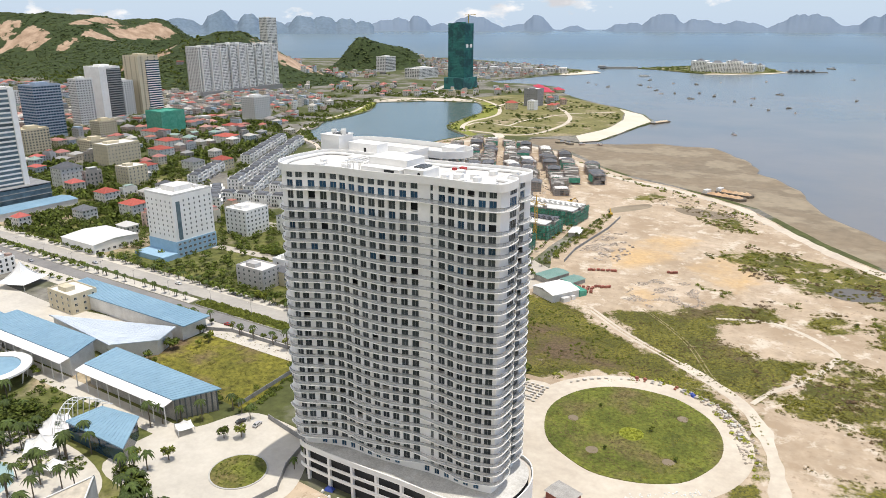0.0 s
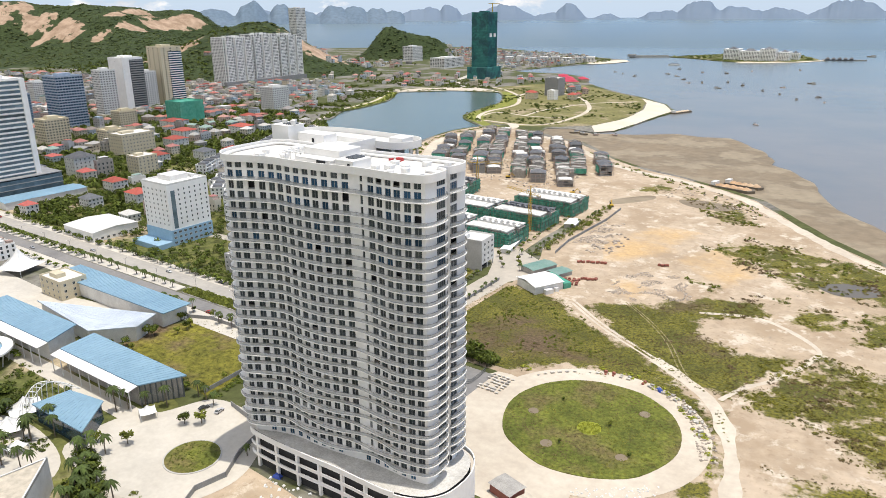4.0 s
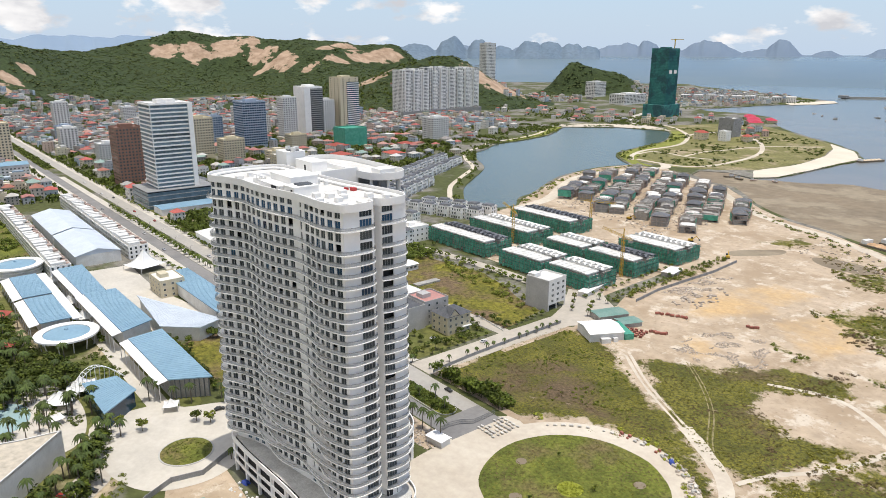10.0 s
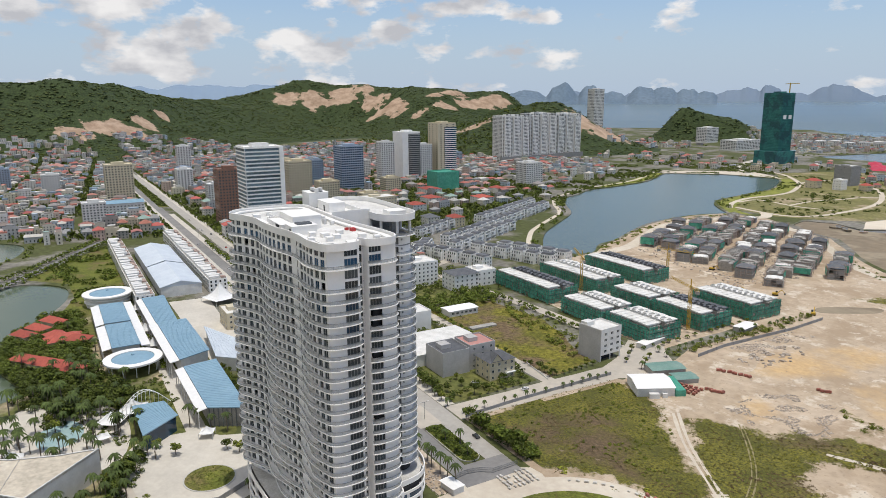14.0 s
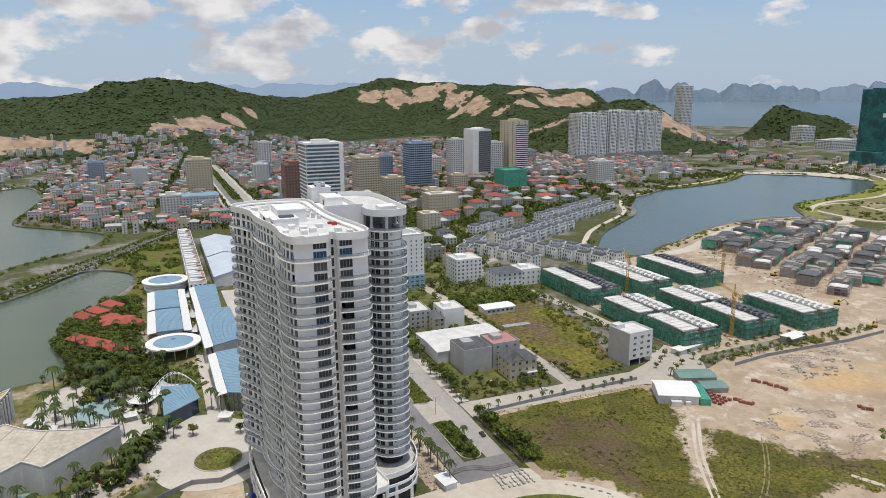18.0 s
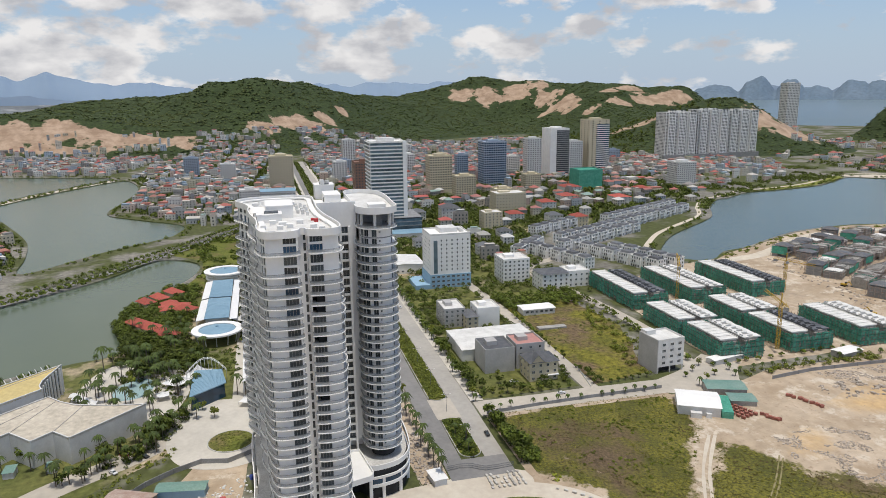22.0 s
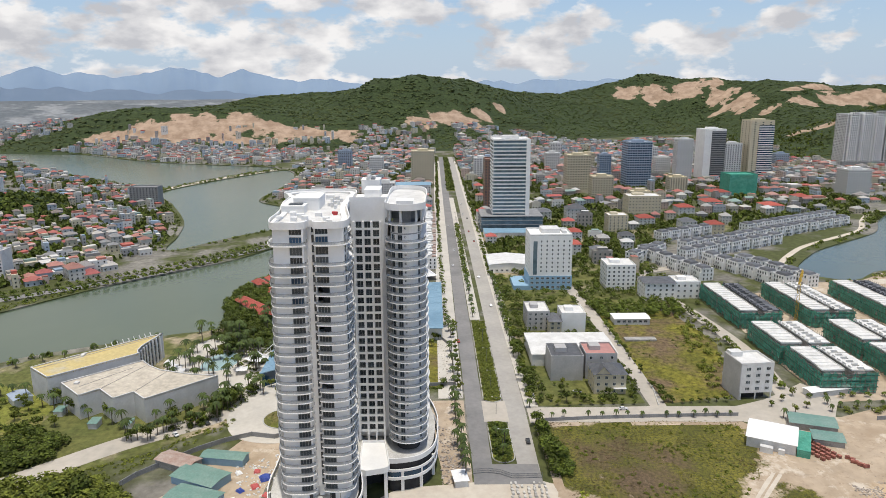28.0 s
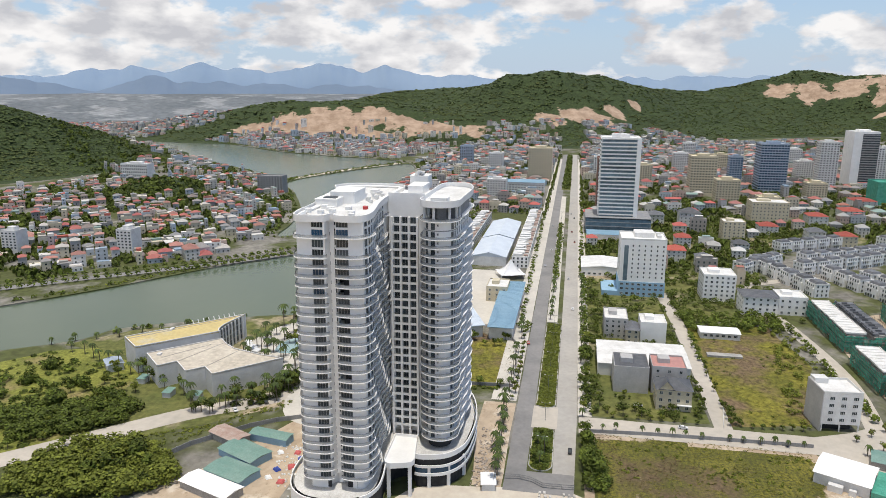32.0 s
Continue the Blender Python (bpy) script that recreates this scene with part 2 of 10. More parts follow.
M["earth"] = mat("orange_earth_cut", (0.50, 0.33, 0.2), (0.38, 0.24, 0.14), 0.02, 0.95, fine=0.35, bump=1.0, c=(0.58, 0.46, 0.33), cscale=0.01, coords="World")
def water_mat(name, a, b, rough, wave):
    m = mat(name, a, b, 0.004, rough, coords="World", spec=0.28)
    n, l = m.node_tree.nodes, m.node_tree.links
    t, k = n.new("ShaderNodeTexNoise"), n.new("ShaderNodeBump")
    t.inputs["Scale"].default_value, t.inputs["Detail"].default_value = 0.12, 8.0
    k.inputs["Strength"].default_value, k.inputs["Distance"].default_value = 0.25, wave
    l.new(n.new("ShaderNodeNewGeometry").outputs["Position"], t.inputs["Vector"])
    l.new(t.outputs["Fac"], k.inputs["Height"])
    l.new(k.outputs["Normal"], n["Principled BSDF"].inputs["Normal"])
    return m
M["sea"] = water_mat("shallow_sea", (0.17, 0.175, 0.17), (0.225, 0.205, 0.185), 0.25, 0.35)
# bluer water away from the shore; also paints sky reflection lost on the rim
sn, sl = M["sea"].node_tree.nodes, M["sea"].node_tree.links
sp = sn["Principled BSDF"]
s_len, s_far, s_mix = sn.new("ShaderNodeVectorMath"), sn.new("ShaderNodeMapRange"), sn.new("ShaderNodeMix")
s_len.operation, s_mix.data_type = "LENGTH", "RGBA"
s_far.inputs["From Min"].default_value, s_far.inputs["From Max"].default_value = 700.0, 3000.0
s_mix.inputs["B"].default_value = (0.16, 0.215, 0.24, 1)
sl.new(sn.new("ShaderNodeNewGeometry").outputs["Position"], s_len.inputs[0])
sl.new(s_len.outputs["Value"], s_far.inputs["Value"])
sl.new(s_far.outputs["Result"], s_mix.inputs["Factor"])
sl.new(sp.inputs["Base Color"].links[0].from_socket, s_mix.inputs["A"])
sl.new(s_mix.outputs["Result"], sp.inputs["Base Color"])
M["lake"] = water_mat("blue_grey_lake", (0.10, 0.135, 0.125), (0.12, 0.155, 0.14), 0.2, 0.2)
M["lagoon"] = water_mat("green_lagoon", (0.085, 0.115, 0.075), (0.10, 0.13, 0.085), 0.2, 0.2)
M["puddle"] = water_mat("muddy_water", (0.13, 0.105, 0.07), (0.16, 0.135, 0.09), 0.12, 0.05)
M["leaf"] = mat("tree_leaves", (0.145, 0.185, 0.024), (0.068, 0.096, 0.012), 0.3, 0.8, isl=0.55, rnd=0.35)
M["woodleaf"] = mat("hill_forest_leaves", (0.082, 0.112, 0.03), (0.056, 0.082, 0.023), 0.012, 0.85, isl=0.3, coords="World", c=(0.085, 0.105, 0.03), cscale=0.006)
M["leaf2"] = mat("light_green_leaves", (0.20, 0.225, 0.03), (0.12, 0.145, 0.02), 0.3, 0.8, isl=0.45, rnd=0.3)
M["tuft"] = mat("grass_tufts", (0.21, 0.195, 0.03), (0.10, 0.10, 0.017), 0.06, 0.9, isl=0.5, c=(0.15, 0.10, 0.055), cscale=0.03, cpos=(0.47, 0.60), coords="World")
M["yleaf"] = mat("yellow_shrub_leaves", (0.36, 0.38, 0.04), (0.26, 0.29, 0.035), 0.3, 0.8, isl=0.4)
M["palm"] = mat("palm_fronds", (0.10, 0.14, 0.032), (0.06, 0.09, 0.022), 0.4, 0.7, isl=0.4, rnd=0.3)
M["bark"] = mat("grey_bark", (0.19, 0.16, 0.12), (0.13, 0.11, 0.085), 1.0, 0.95)
M["bluemetal"] = mat("blue_metal_sheet", (0.235, 0.375, 0.475), (0.19, 0.32, 0.42), 0.05, 0.55, fine=0.1, spec=0.4)
M["greenmetal"] = mat("green_metal_sheet", (0.14, 0.26, 0.22), (0.20, 0.30, 0.26), 0.15, 0.6, fine=0.2)
M["rust"] = mat("rusty_sheet", (0.34, 0.23, 0.19), (0.42, 0.34, 0.29), 0.3, 0.8, fine=0.3)
M["net"] = mat("green_safety_netting", (0.06, 0.33, 0.235), (0.11, 0.44, 0.325), 0.25, 0.85, fine=0.35, bump=0.15, isl=0.35)
M["net"].node_tree.nodes["Principled BSDF"].inputs["Alpha"].default_value = 0.8
M["rail2"] = mat("dull_scaffold_steel", (0.20, 0.17, 0.14), (0.15, 0.13, 0.11), 1.0, 0.7, 0.2)
M["redtile"] = mat("red_roof_tiles", (0.42, 0.10, 0.07), (0.34, 0.08, 0.06), 0.4, 0.75, fine=0.3, rnd=0.25)
M["slate"] = mat("dark_grey_roof", (0.10, 0.105, 0.115), (0.15, 0.155, 0.165), 0.3, 0.6, fine=0.2, rnd=0.3)
M["yellowroof"] = mat("yellow_roof_membrane", (0.58, 0.46, 0.2), (0.52, 0.42, 0.2), 0.06, 0.8, fine=0.2, c=(0.5, 0.46, 0.36), cscale=0.03, cpos=(0.58, 0.66))
M["beigeroof"] = mat("beige_roof_membrane", (0.56, 0.50, 0.41), (0.47, 0.42, 0.34), 0.05, 0.85, fine=0.3)
M["tent"] = mat("white_tent_fabric", (0.8, 0.8, 0.79), (0.74, 0.74, 0.73), 0.4, 0.6)
M["yellowsteel"] = mat("yellow_crane_steel", (0.55, 0.36, 0.05), None, 1.0, 0.6)
M["rut"] = mat("worn_grass_rut", (0.30, 0.25, 0.14), (0.2, 0.18, 0.07), 0.3, 0.95, coords="World")
M["net2"] = mat("dark_teal_safety_netting", (0.035, 0.16, 0.15), (0.055, 0.215, 0.195), 0.06, 0.85, fine=0.5, c=(0.035, 0.10, 0.11), cscale=0.04)
M["netdark"] = mat("dark_green_floor_line", (0.015, 0.09, 0.065), (0.02, 0.12, 0.09), 0.4, 0.9)
M["rock"] = mat("grey_debris", (0.50, 0.43, 0.36), (0.36, 0.31, 0.26), 0.5, 0.95, isl=0.4)
M["slabs"] = mat("dusty_pale_slabs", (0.60, 0.57, 0.52), (0.44, 0.42, 0.385), 0.6, 0.9, fine=0.3, rnd=0.35)
M["brick"] = mat("red_brick_stack", (0.40, 0.16, 0.12), (0.33, 0.13, 0.1), 0.8, 0.9, rnd=0.3)
M["lightgrey"] = mat("light_grey_render", (0.64, 0.635, 0.62), (0.54, 0.535, 0.52), 0.12, 0.8, fine=0.1)
M["redcloth"] = mat("faded_red_cloth", (0.55, 0.13, 0.12), (0.45, 0.1, 0.1), 0.8, 0.85)
M["redroof"] = mat("bright_red_metal_roof", (0.52, 0.05, 0.08), (0.44, 0.04, 0.07), 0.2, 0.6, fine=0.15)
M["tarp"] = mat("blue_tarpaulin", (0.05, 0.09, 0.36), (0.04, 0.07, 0.28), 0.6, 0.6)
M["skyblue"] = mat("light_blue_paint", (0.30, 0.46, 0.60), (0.26, 0.42, 0.55), 0.3, 0.75, fine=0.1)
M["palemetal"] = mat("pale_blue_white_metal_roof", (0.60, 0.66, 0.72), (0.52, 0.58, 0.65), 0.1, 0.5, fine=0.1, spec=0.4)
M["cream"] = mat("cream_paint", (0.62, 0.55, 0.40), (0.54, 0.48, 0.35), 0.2, 0.8, fine=0.15)
M["brickred"] = mat("brown_cladding", (0.27, 0.155, 0.115), (0.21, 0.12, 0.09), 0.3, 0.8, fine=0.15)
M["paleblue"] = mat("grey_blue_cladding", (0.36, 0.42, 0.50), (0.30, 0.36, 0.44), 0.2, 0.6, fine=0.1)
M["house"] = palette("painted_house_walls", [(0.70, 0.68, 0.64), (0.76, 0.75, 0.72), (0.62, 0.55, 0.43), (0.48, 0.48, 0.48), (0.60, 0.55, 0.47), (0.46, 0.48, 0.50), (0.66, 0.62, 0.54), (0.36, 0.34, 0.32), (0.56, 0.42, 0.36), (0.50, 0.56, 0.58)], source="object")
M["houses"] = palette("painted_house_walls_far", [(0.66, 0.64, 0.60), (0.74, 0.72, 0.69), (0.60, 0.53, 0.40), (0.40, 0.39, 0.38), (0.66, 0.61, 0.52), (0.50, 0.53, 0.56), (0.76, 0.74, 0.70), (0.32, 0.31, 0.30), (0.58, 0.46, 0.40), (0.48, 0.55, 0.62), (0.56, 0.54, 0.50), (0.64, 0.59, 0.45)])
M["roofs"] = palette("mixed_roofs_far", [(0.46, 0.13, 0.10), (0.48, 0.45, 0.40), (0.26, 0.25, 0.24), (0.66, 0.64, 0.60), (0.40, 0.17, 0.13), (0.28, 0.37, 0.46), (0.38, 0.36, 0.33), (0.24, 0.32, 0.29), (0.52, 0.22, 0.17), (0.33, 0.31, 0.29)])
M["redroofs"] = palette("tiled_roofs_far", [(0.42, 0.15, 0.125), (0.46, 0.22, 0.18), (0.34, 0.17, 0.14), (0.30, 0.28, 0.27), (0.48, 0.27, 0.23), (0.38, 0.12, 0.11), (0.52, 0.49, 0.45), (0.27, 0.27, 0.27), (0.24, 0.20, 0.18)])
M["roof"] = palette("mixed_roofs", [(0.48, 0.13, 0.11), (0.40, 0.18, 0.16), (0.52, 0.50, 0.46), (0.30, 0.30, 0.30), (0.60, 0.59, 0.57), (0.38, 0.16, 0.12), (0.40, 0.39, 0.37), (0.28, 0.38, 0.34)], source="object")
# distance haze is mixed into the next four base colours
M["plain"] = mat("haze_painted_plain", (0.17, 0.185, 0.195), (0.12, 0.135, 0.145), 0.004, 0.95, coords="World", fine=0.35, c=(0.26, 0.27, 0.275), cscale=0.006, cpos=(0.52, 0.6))
M["karst"] = mat("haze_painted_limestone", (0.13, 0.185, 0.245), (0.16, 0.215, 0.275), 0.006, 1.0, coords="World", fine=0.2)
M["range"] = mat("haze_painted_range", (0.155, 0.21, 0.285), (0.18, 0.235, 0.31), 0.003, 1.0, coords="World")
M["range2"] = mat("haze_painted_far_range", (0.225, 0.305, 0.41), (0.25, 0.33, 0.43), 0.003, 1.0, coords="World")
M["carpaint"] = palette("car_paint", [(0.7, 0.7, 0.7), (0.5, 0.5, 0.52), (0.05, 0.05, 0.05), (0.35, 0.05, 0.04), (0.75, 0.75, 0.73)], 0.25, "object", 0.02)
M["rubber"] = mat("black_rubber", (0.02, 0.02, 0.02), None, 3.0, 0.8)
M["red"] = mat("red_painted_steel", (0.5, 0.06, 0.06), None, 1.0, 0.6)
M["poolwater"] = mat("pale_pool_water", (0.30, 0.44, 0.46), (0.36, 0.48, 0.48), 0.3, 0.15)

def field_mat(name):
    """Sand, grass and brown heath, mixed by the sheet's cover (red: grass, green: heath, blue: orange fill) and broken up by noise."""
    m = mat(name, (0.515, 0.415, 0.31), (0.405, 0.315, 0.22), 0.018, 0.95, fine=0.2, bump=0.4, coords="World")
    n, l = m.node_tree.nodes, m.node_tree.links
    p = n["Principled BSDF"]
    col = p.inputs["Base Color"].links[0].from_socket
    cover, sep = n.new("ShaderNodeAttribute"), n.new("ShaderNodeSeparateColor")
    cover.attribute_name = "cover"
    l.new(cover.outputs["Color"], sep.inputs["Color"])
    pos = n.new("ShaderNodeNewGeometry").outputs["Position"]
    def tex(sc, d=8.0):
        t = n.new("ShaderNodeTexNoise")
        t.inputs["Scale"].default_value, t.inputs["Detail"].default_value, t.inputs["Roughness"].default_value = sc, d, 0.68
        l.new(pos, t.inputs["Vector"])
        return t.outputs["Fac"]
    def mask(chan, sc, lo, hi, k=1.3):
        a = n.new("ShaderNodeMath")
        a.operation = "MULTIPLY_ADD"
        l.new(tex(sc), a.inputs[0])
        a.inputs[1].default_value = k
        l.new(sep.outputs[chan], a.inputs[2])
        r = n.new("ShaderNodeMapRange")
        r.inputs["From Min"].default_value, r.inputs["From Max"].default_value = lo, hi
        l.new(a.outputs[0], r.inputs["Value"])
        return r.outputs["Result"]
    def mix(f, x, y):
        k = n.new("ShaderNodeMix")
        k.data_type = "RGBA"
        for sock, v in (("Factor", f), ("A", x), ("B", y)):
            if isinstance(v, tuple):
                k.inputs[sock].default_value = (*v, 1)
            else:
                l.new(v, k.inputs[sock])
        return k.outputs["Result"]
    def sharp(sc, lo, hi):
        r = n.new("ShaderNodeMapRange")
        r.inputs["From Min"].default_value, r.inputs["From Max"].default_value = lo, hi
        l.new(tex(sc), r.inputs["Value"])
        return r.outputs["Result"]
    col = mix(sharp(0.025, 0.5, 0.6), col, (0.375, 0.285, 0.195))
    col = mix(sharp(0.07, 0.54, 0.62), col, (0.605, 0.525, 0.42))
    col = mix(sharp(0.35, 0.56, 0.68), col, (0.325, 0.245, 0.17))
    col = mix(mask("Blue", 0.03, 1.05, 1.4), col, mix(sharp(0.3, 0.4, 0.6), (0.60, 0.42, 0.22), (0.50, 0.34, 0.18)))
    green = mix(sharp(0.05, 0.4, 0.6), (0.205, 0.185, 0.03), (0.105, 0.105, 0.018))
    green = mix(sharp(0.8, 0.42, 0.62), green, (0.06, 0.06, 0.02))
    green = mix(mask("Green", 0.06, 1.0, 1.35), green, mix(sharp(0.6, 0.4, 0.6), (0.16, 0.11, 0.065), (0.085, 0.062, 0.035)))
    col = mix(mask("Red", 0.11, 1.16, 1.3), col, green)
    l.new(col, p.inputs["Base Color"])
    return m
def hill_mat(name):
    """Woodland floor, cut open to orange earth where the sheet's cover says so, with a broken edge."""
    m = mat(name, (0.031, 0.047, 0.016), (0.043, 0.062, 0.02), 0.02, 0.95, fine=0.8, bump=2.0, coords="World")
    n, l = m.node_tree.nodes, m.node_tree.links
    p = n["Principled BSDF"]
    green = p.inputs["Base Color"].links[0].from_socket
    cover, pos = n.new("ShaderNodeAttribute"), n.new("ShaderNodeNewGeometry").outputs["Position"]
    cover.attribute_name = "cover"
    def tex(sc):
        t = n.new("ShaderNodeTexNoise")
        t.inputs["Scale"].default_value, t.inputs["Detail"].default_value, t.inputs["Roughness"].default_value = sc, 8.0, 0.65
        l.new(pos, t.inputs["Vector"])
        return t.outputs["Fac"]
    def span(v, lo, hi):
        r = n.new("ShaderNodeMapRange")
        r.inputs["From Min"].default_value, r.inputs["From Max"].default_value = lo, hi
        l.new(v, r.inputs["Value"])
        return r.outputs["Result"]
    def mix(f, a, b):
        k = n.new("ShaderNodeMix")
        k.data_type = "RGBA"
        for sock, v in (("Factor", f), ("A", a), ("B", b)):
            if isinstance(v, tuple):
                k.inputs[sock].default_value = (*v, 1)
            else:
                l.new(v, k.inputs[sock])
        return k.outputs["Result"]
    add = n.new("ShaderNodeMath")
    add.operation = "MULTIPLY_ADD"
    l.new(tex(0.016), add.inputs[0])
    add.inputs[1].default_value = 2.2
    l.new(cover.outputs["Fac"], add.inputs[2])
    earth = mix(span(tex(0.035), 0.4, 0.6), (0.46, 0.335, 0.24), (0.31, 0.215, 0.145))
    l.new(mix(span(add.outputs[0], 1.66, 1.74), green, earth), p.inputs["Base Color"])
    return m
M["hillcut"] = hill_mat("wooded_hill_with_earth_cuts")
M["field"] = field_mat("sand_grass_and_heath")

# ---- mesh tools ----
class MB:
    """Collects vertices and faces, each face with a material slot."""
    def __init__(self):
        self.v, self.f, self.m = [], [], []
    def poly(self, pts, m=0):
        k = len(self.v)
        self.v += [tuple(p) for p in pts]
        self.f.append(tuple(range(k, k + len(pts))))
        self.m.append(m)
    def box(self, x0, y0, z0, x1, y1, z1, m=0, bottom=True, top=None):
        k = len(self.v)
        self.v += [(x, y, z) for z in (z0, z1) for x, y in ((x0, y0), (x1, y0), (x1, y1), (x0, y1))]
        fs = [(0, 1, 5, 4), (1, 2, 6, 5), (2, 3, 7, 6), (3, 0, 4, 7), (4, 5, 6, 7)] + ([(3, 2, 1, 0)] if bottom else [])
        self.f += [tuple(k + i for i in f) for f in fs]
        self.m += [m] * 4 + [m if top is None else top] + ([m] if bottom else [])
    def prism(self, pts, z0, z1, m=0, top=None, bottom=False, cap=True):
        """An upright prism over a plan outline, anticlockwise."""
        k, n = len(self.v), len(pts)
        self.v += [(x, y, z0) for x, y in pts] + [(x, y, z1) for x, y in pts]
        for i in range(n):
            j = (i + 1) % n
            self.f.append((k + i, k + j, k + n + j, k + n + i))
            self.m.append(m)
        if cap:
            self.f.append(tuple(range(k + n, k + 2 * n)))
            self.m.append(m if top is None else top)
        if bottom:
            self.f.append(tuple(range(k + n - 1, k - 1, -1)))
            self.m.append(m)
    def band(self, inner, outer, z0, z1, m=0):
        """A closed ring between two plan outlines of as many points."""
        k, n = len(self.v), len(inner)
        self.v += [(x, y, z0) for x, y in inner] + [(x, y, z0) for x, y in outer] + [(x, y, z1) for x, y in inner] + [(x, y, z1) for x, y in outer]
        for i in range(n):
            j = (i + 1) % n
            a, b, c, d = k + i, k + n + i, k + 2 * n + i, k + 3 * n + i
            e, g, h, o = k + j, k + n + j, k + 2 * n + j, k + 3 * n + j
            self.f += [(b, g, o, d), (e, a, c, h), (c, d, o, h), (a, e, g, b)]
            self.m += [m] * 4
    def strip(self, pts, z0, z1, thick, m=0):
        """A standing strip along an open line, with thickness to its left."""
        n, k, far = len(pts), len(self.v), []
        for i, (x, y) in enumerate(pts):
            (xa, ya), (xb, yb) = pts[max(i - 1, 0)], pts[min(i + 1, n - 1)]
            l = math.hypot(xb - xa, yb - ya) or 1
            far.append((x - (yb - ya) / l * thick, y + (xb - xa) / l * thick))
        for z in (z0, z1):
            self.v += [(x, y, z) for x, y in pts] + [(x, y, z) for x, y in far]
        for i in range(n - 1):
            a, b = k + i, k + i + 1
            self.f += [(a, b, b + 2 * n, a + 2 * n), (b + n, a + n, a + 3 * n, b + 3 * n), (a + 2 * n, b + 2 * n, b + 3 * n, a + 3 * n), (b, a, a + n, b + n)]
        e = k + n - 1
        self.f += [(k + n, k, k + 2 * n, k + 3 * n), (e, e + n, e + 3 * n, e + 2 * n)]
        self.m += [m] * (4 * (n - 1) + 2)
    def beam(self, a, b, w, m=0):
        a, b = Vector(a), Vector(b)
        d = (b - a).normalized()
        s = d.cross(Vector((0, 0, 1)))
        s = (s.normalized() if s.length > 0.01 else Vector((1, 0, 0))) * w / 2
        u = d.cross(s).normalized() * w / 2
        k = len(self.v)
        for p in (a, b):
            self.v += [tuple(p + s + u), tuple(p - s + u), tuple(p - s - u), tuple(p + s - u)]
        self.f += [(k, k + 1, k + 5, k + 4), (k + 1, k + 2, k + 6, k + 5), (k + 2, k + 3, k + 7, k + 6), (k + 3, k, k + 4, k + 7), (k + 3, k + 2, k + 1, k), (k + 4, k + 5, k + 6, k + 7)]
        self.m += [m] * 6
    def tube(self, cx, cy, z0, z1, r0, r1, n=8, m=0, cap=True):
        k = len(self.v)
        for z, r in ((z0, r0), (z1, r1)):
            self.v += [(cx + r * math.cos(2 * math.pi * i / n), cy + r * math.sin(2 * math.pi * i / n), z) for i in range(n)]
        for i in range(n):
            j = (i + 1) % n
            self.f.append((k + i, k + j, k + n + j, k + n + i))
            self.m.append(m)
        if cap:
            self.f.append(tuple(range(k + n, k + 2 * n)))
            self.m.append(m)
    def hip(self, x0, y0, x1, y1, z, h, over=0.5, m=0):
        x0, y0, x1, y1 = x0 - over, y0 - over, x1 + over, y1 + over
        w, d = x1 - x0, y1 - y0
        if w >= d:
            r = [((x0 + d / 2), (y0 + y1) / 2, z + h), ((x1 - d / 2), (y0 + y1) / 2, z + h)]
            a, b, c, e = (x0, y0, z), (x1, y0, z), (x1, y1, z), (x0, y1, z)
            fs = ([a, b, r[1], r[0]], [b, c, r[1]], [c, e, r[0], r[1]], [e, a, r[0]])
        else:
            r = [((x0 + x1) / 2, y0 + w / 2, z + h), ((x0 + x1) / 2, y1 - w / 2, z + h)]
            a, b, c, e = (x0, y0, z), (x1, y0, z), (x1, y1, z), (x0, y1, z)
            fs = ([a, b, r[0]], [b, c, r[1], r[0]], [c, e, r[1]], [e, a, r[0], r[1]])
        k = len(self.v)
        pts = [a, b, c, e, *r]
        self.v += pts
        for f in fs:
            self.f.append(tuple(k + pts.index(p) for p in f))
            self.m.append(m)
        self.f.append((k + 3, k + 2, k + 1, k))
        self.m.append(m)
    def mesh(self, name, mats):
        me = bpy.data.meshes.new(name)
        me.from_pydata(self.v, [], self.f)
        for q in mats:
            me.materials.append(M[q] if isinstance(q, str) else q)
        if len(mats) > 1:
            me.polygons.foreach_set("material_index", self.m)
        me.update()
        return me

def put(name, mb, mats, parent=None, label="", category="", group="", kind="", at=None):
    me = mb.mesh(name, mats) if isinstance(mb, MB) else mb
    ob = new(name, me)
    if at is not None:
        ob.matrix_basis = at
    if parent is not None:
        ob.parent = parent
    return tagged(ob, label, category, group, kind)

def part(name, mb, mats, parent, label="", at=None, kind=""):
    return put(name, mb, mats, parent, label, kind=kind, at=at)

def root(name, at, label, category, group="", kind=""):
    ob = new(name)
    ob.empty_display_size = 1.0
    ob.matrix_basis = at
    return tagged(ob, label, category, group, kind)

def ragged(pts, step, amp, seed, closed=True):
    """A plan outline with its edges broken up by noise."""
    out = []
    loop = list(zip(pts, pts[1:] + pts[:1])) if closed else list(zip(pts, pts[1:]))
    for (xa, ya), (xb, yb) in loop:
        n = max(1, int(math.hypot(xb - xa, yb - ya) / step))
        for i in range(n):
            x, y = xa + (xb - xa) * i / n, ya + (yb - ya) * i / n
            k = Vector((x / step / 2.5, y / step / 2.5, seed))
            out.append((x + amp * noise.noise(k), y + amp * noise.noise(k + Vector((31.7, 5.1, 0)))))
    if not closed:
        out.append(pts[-1])
    return out

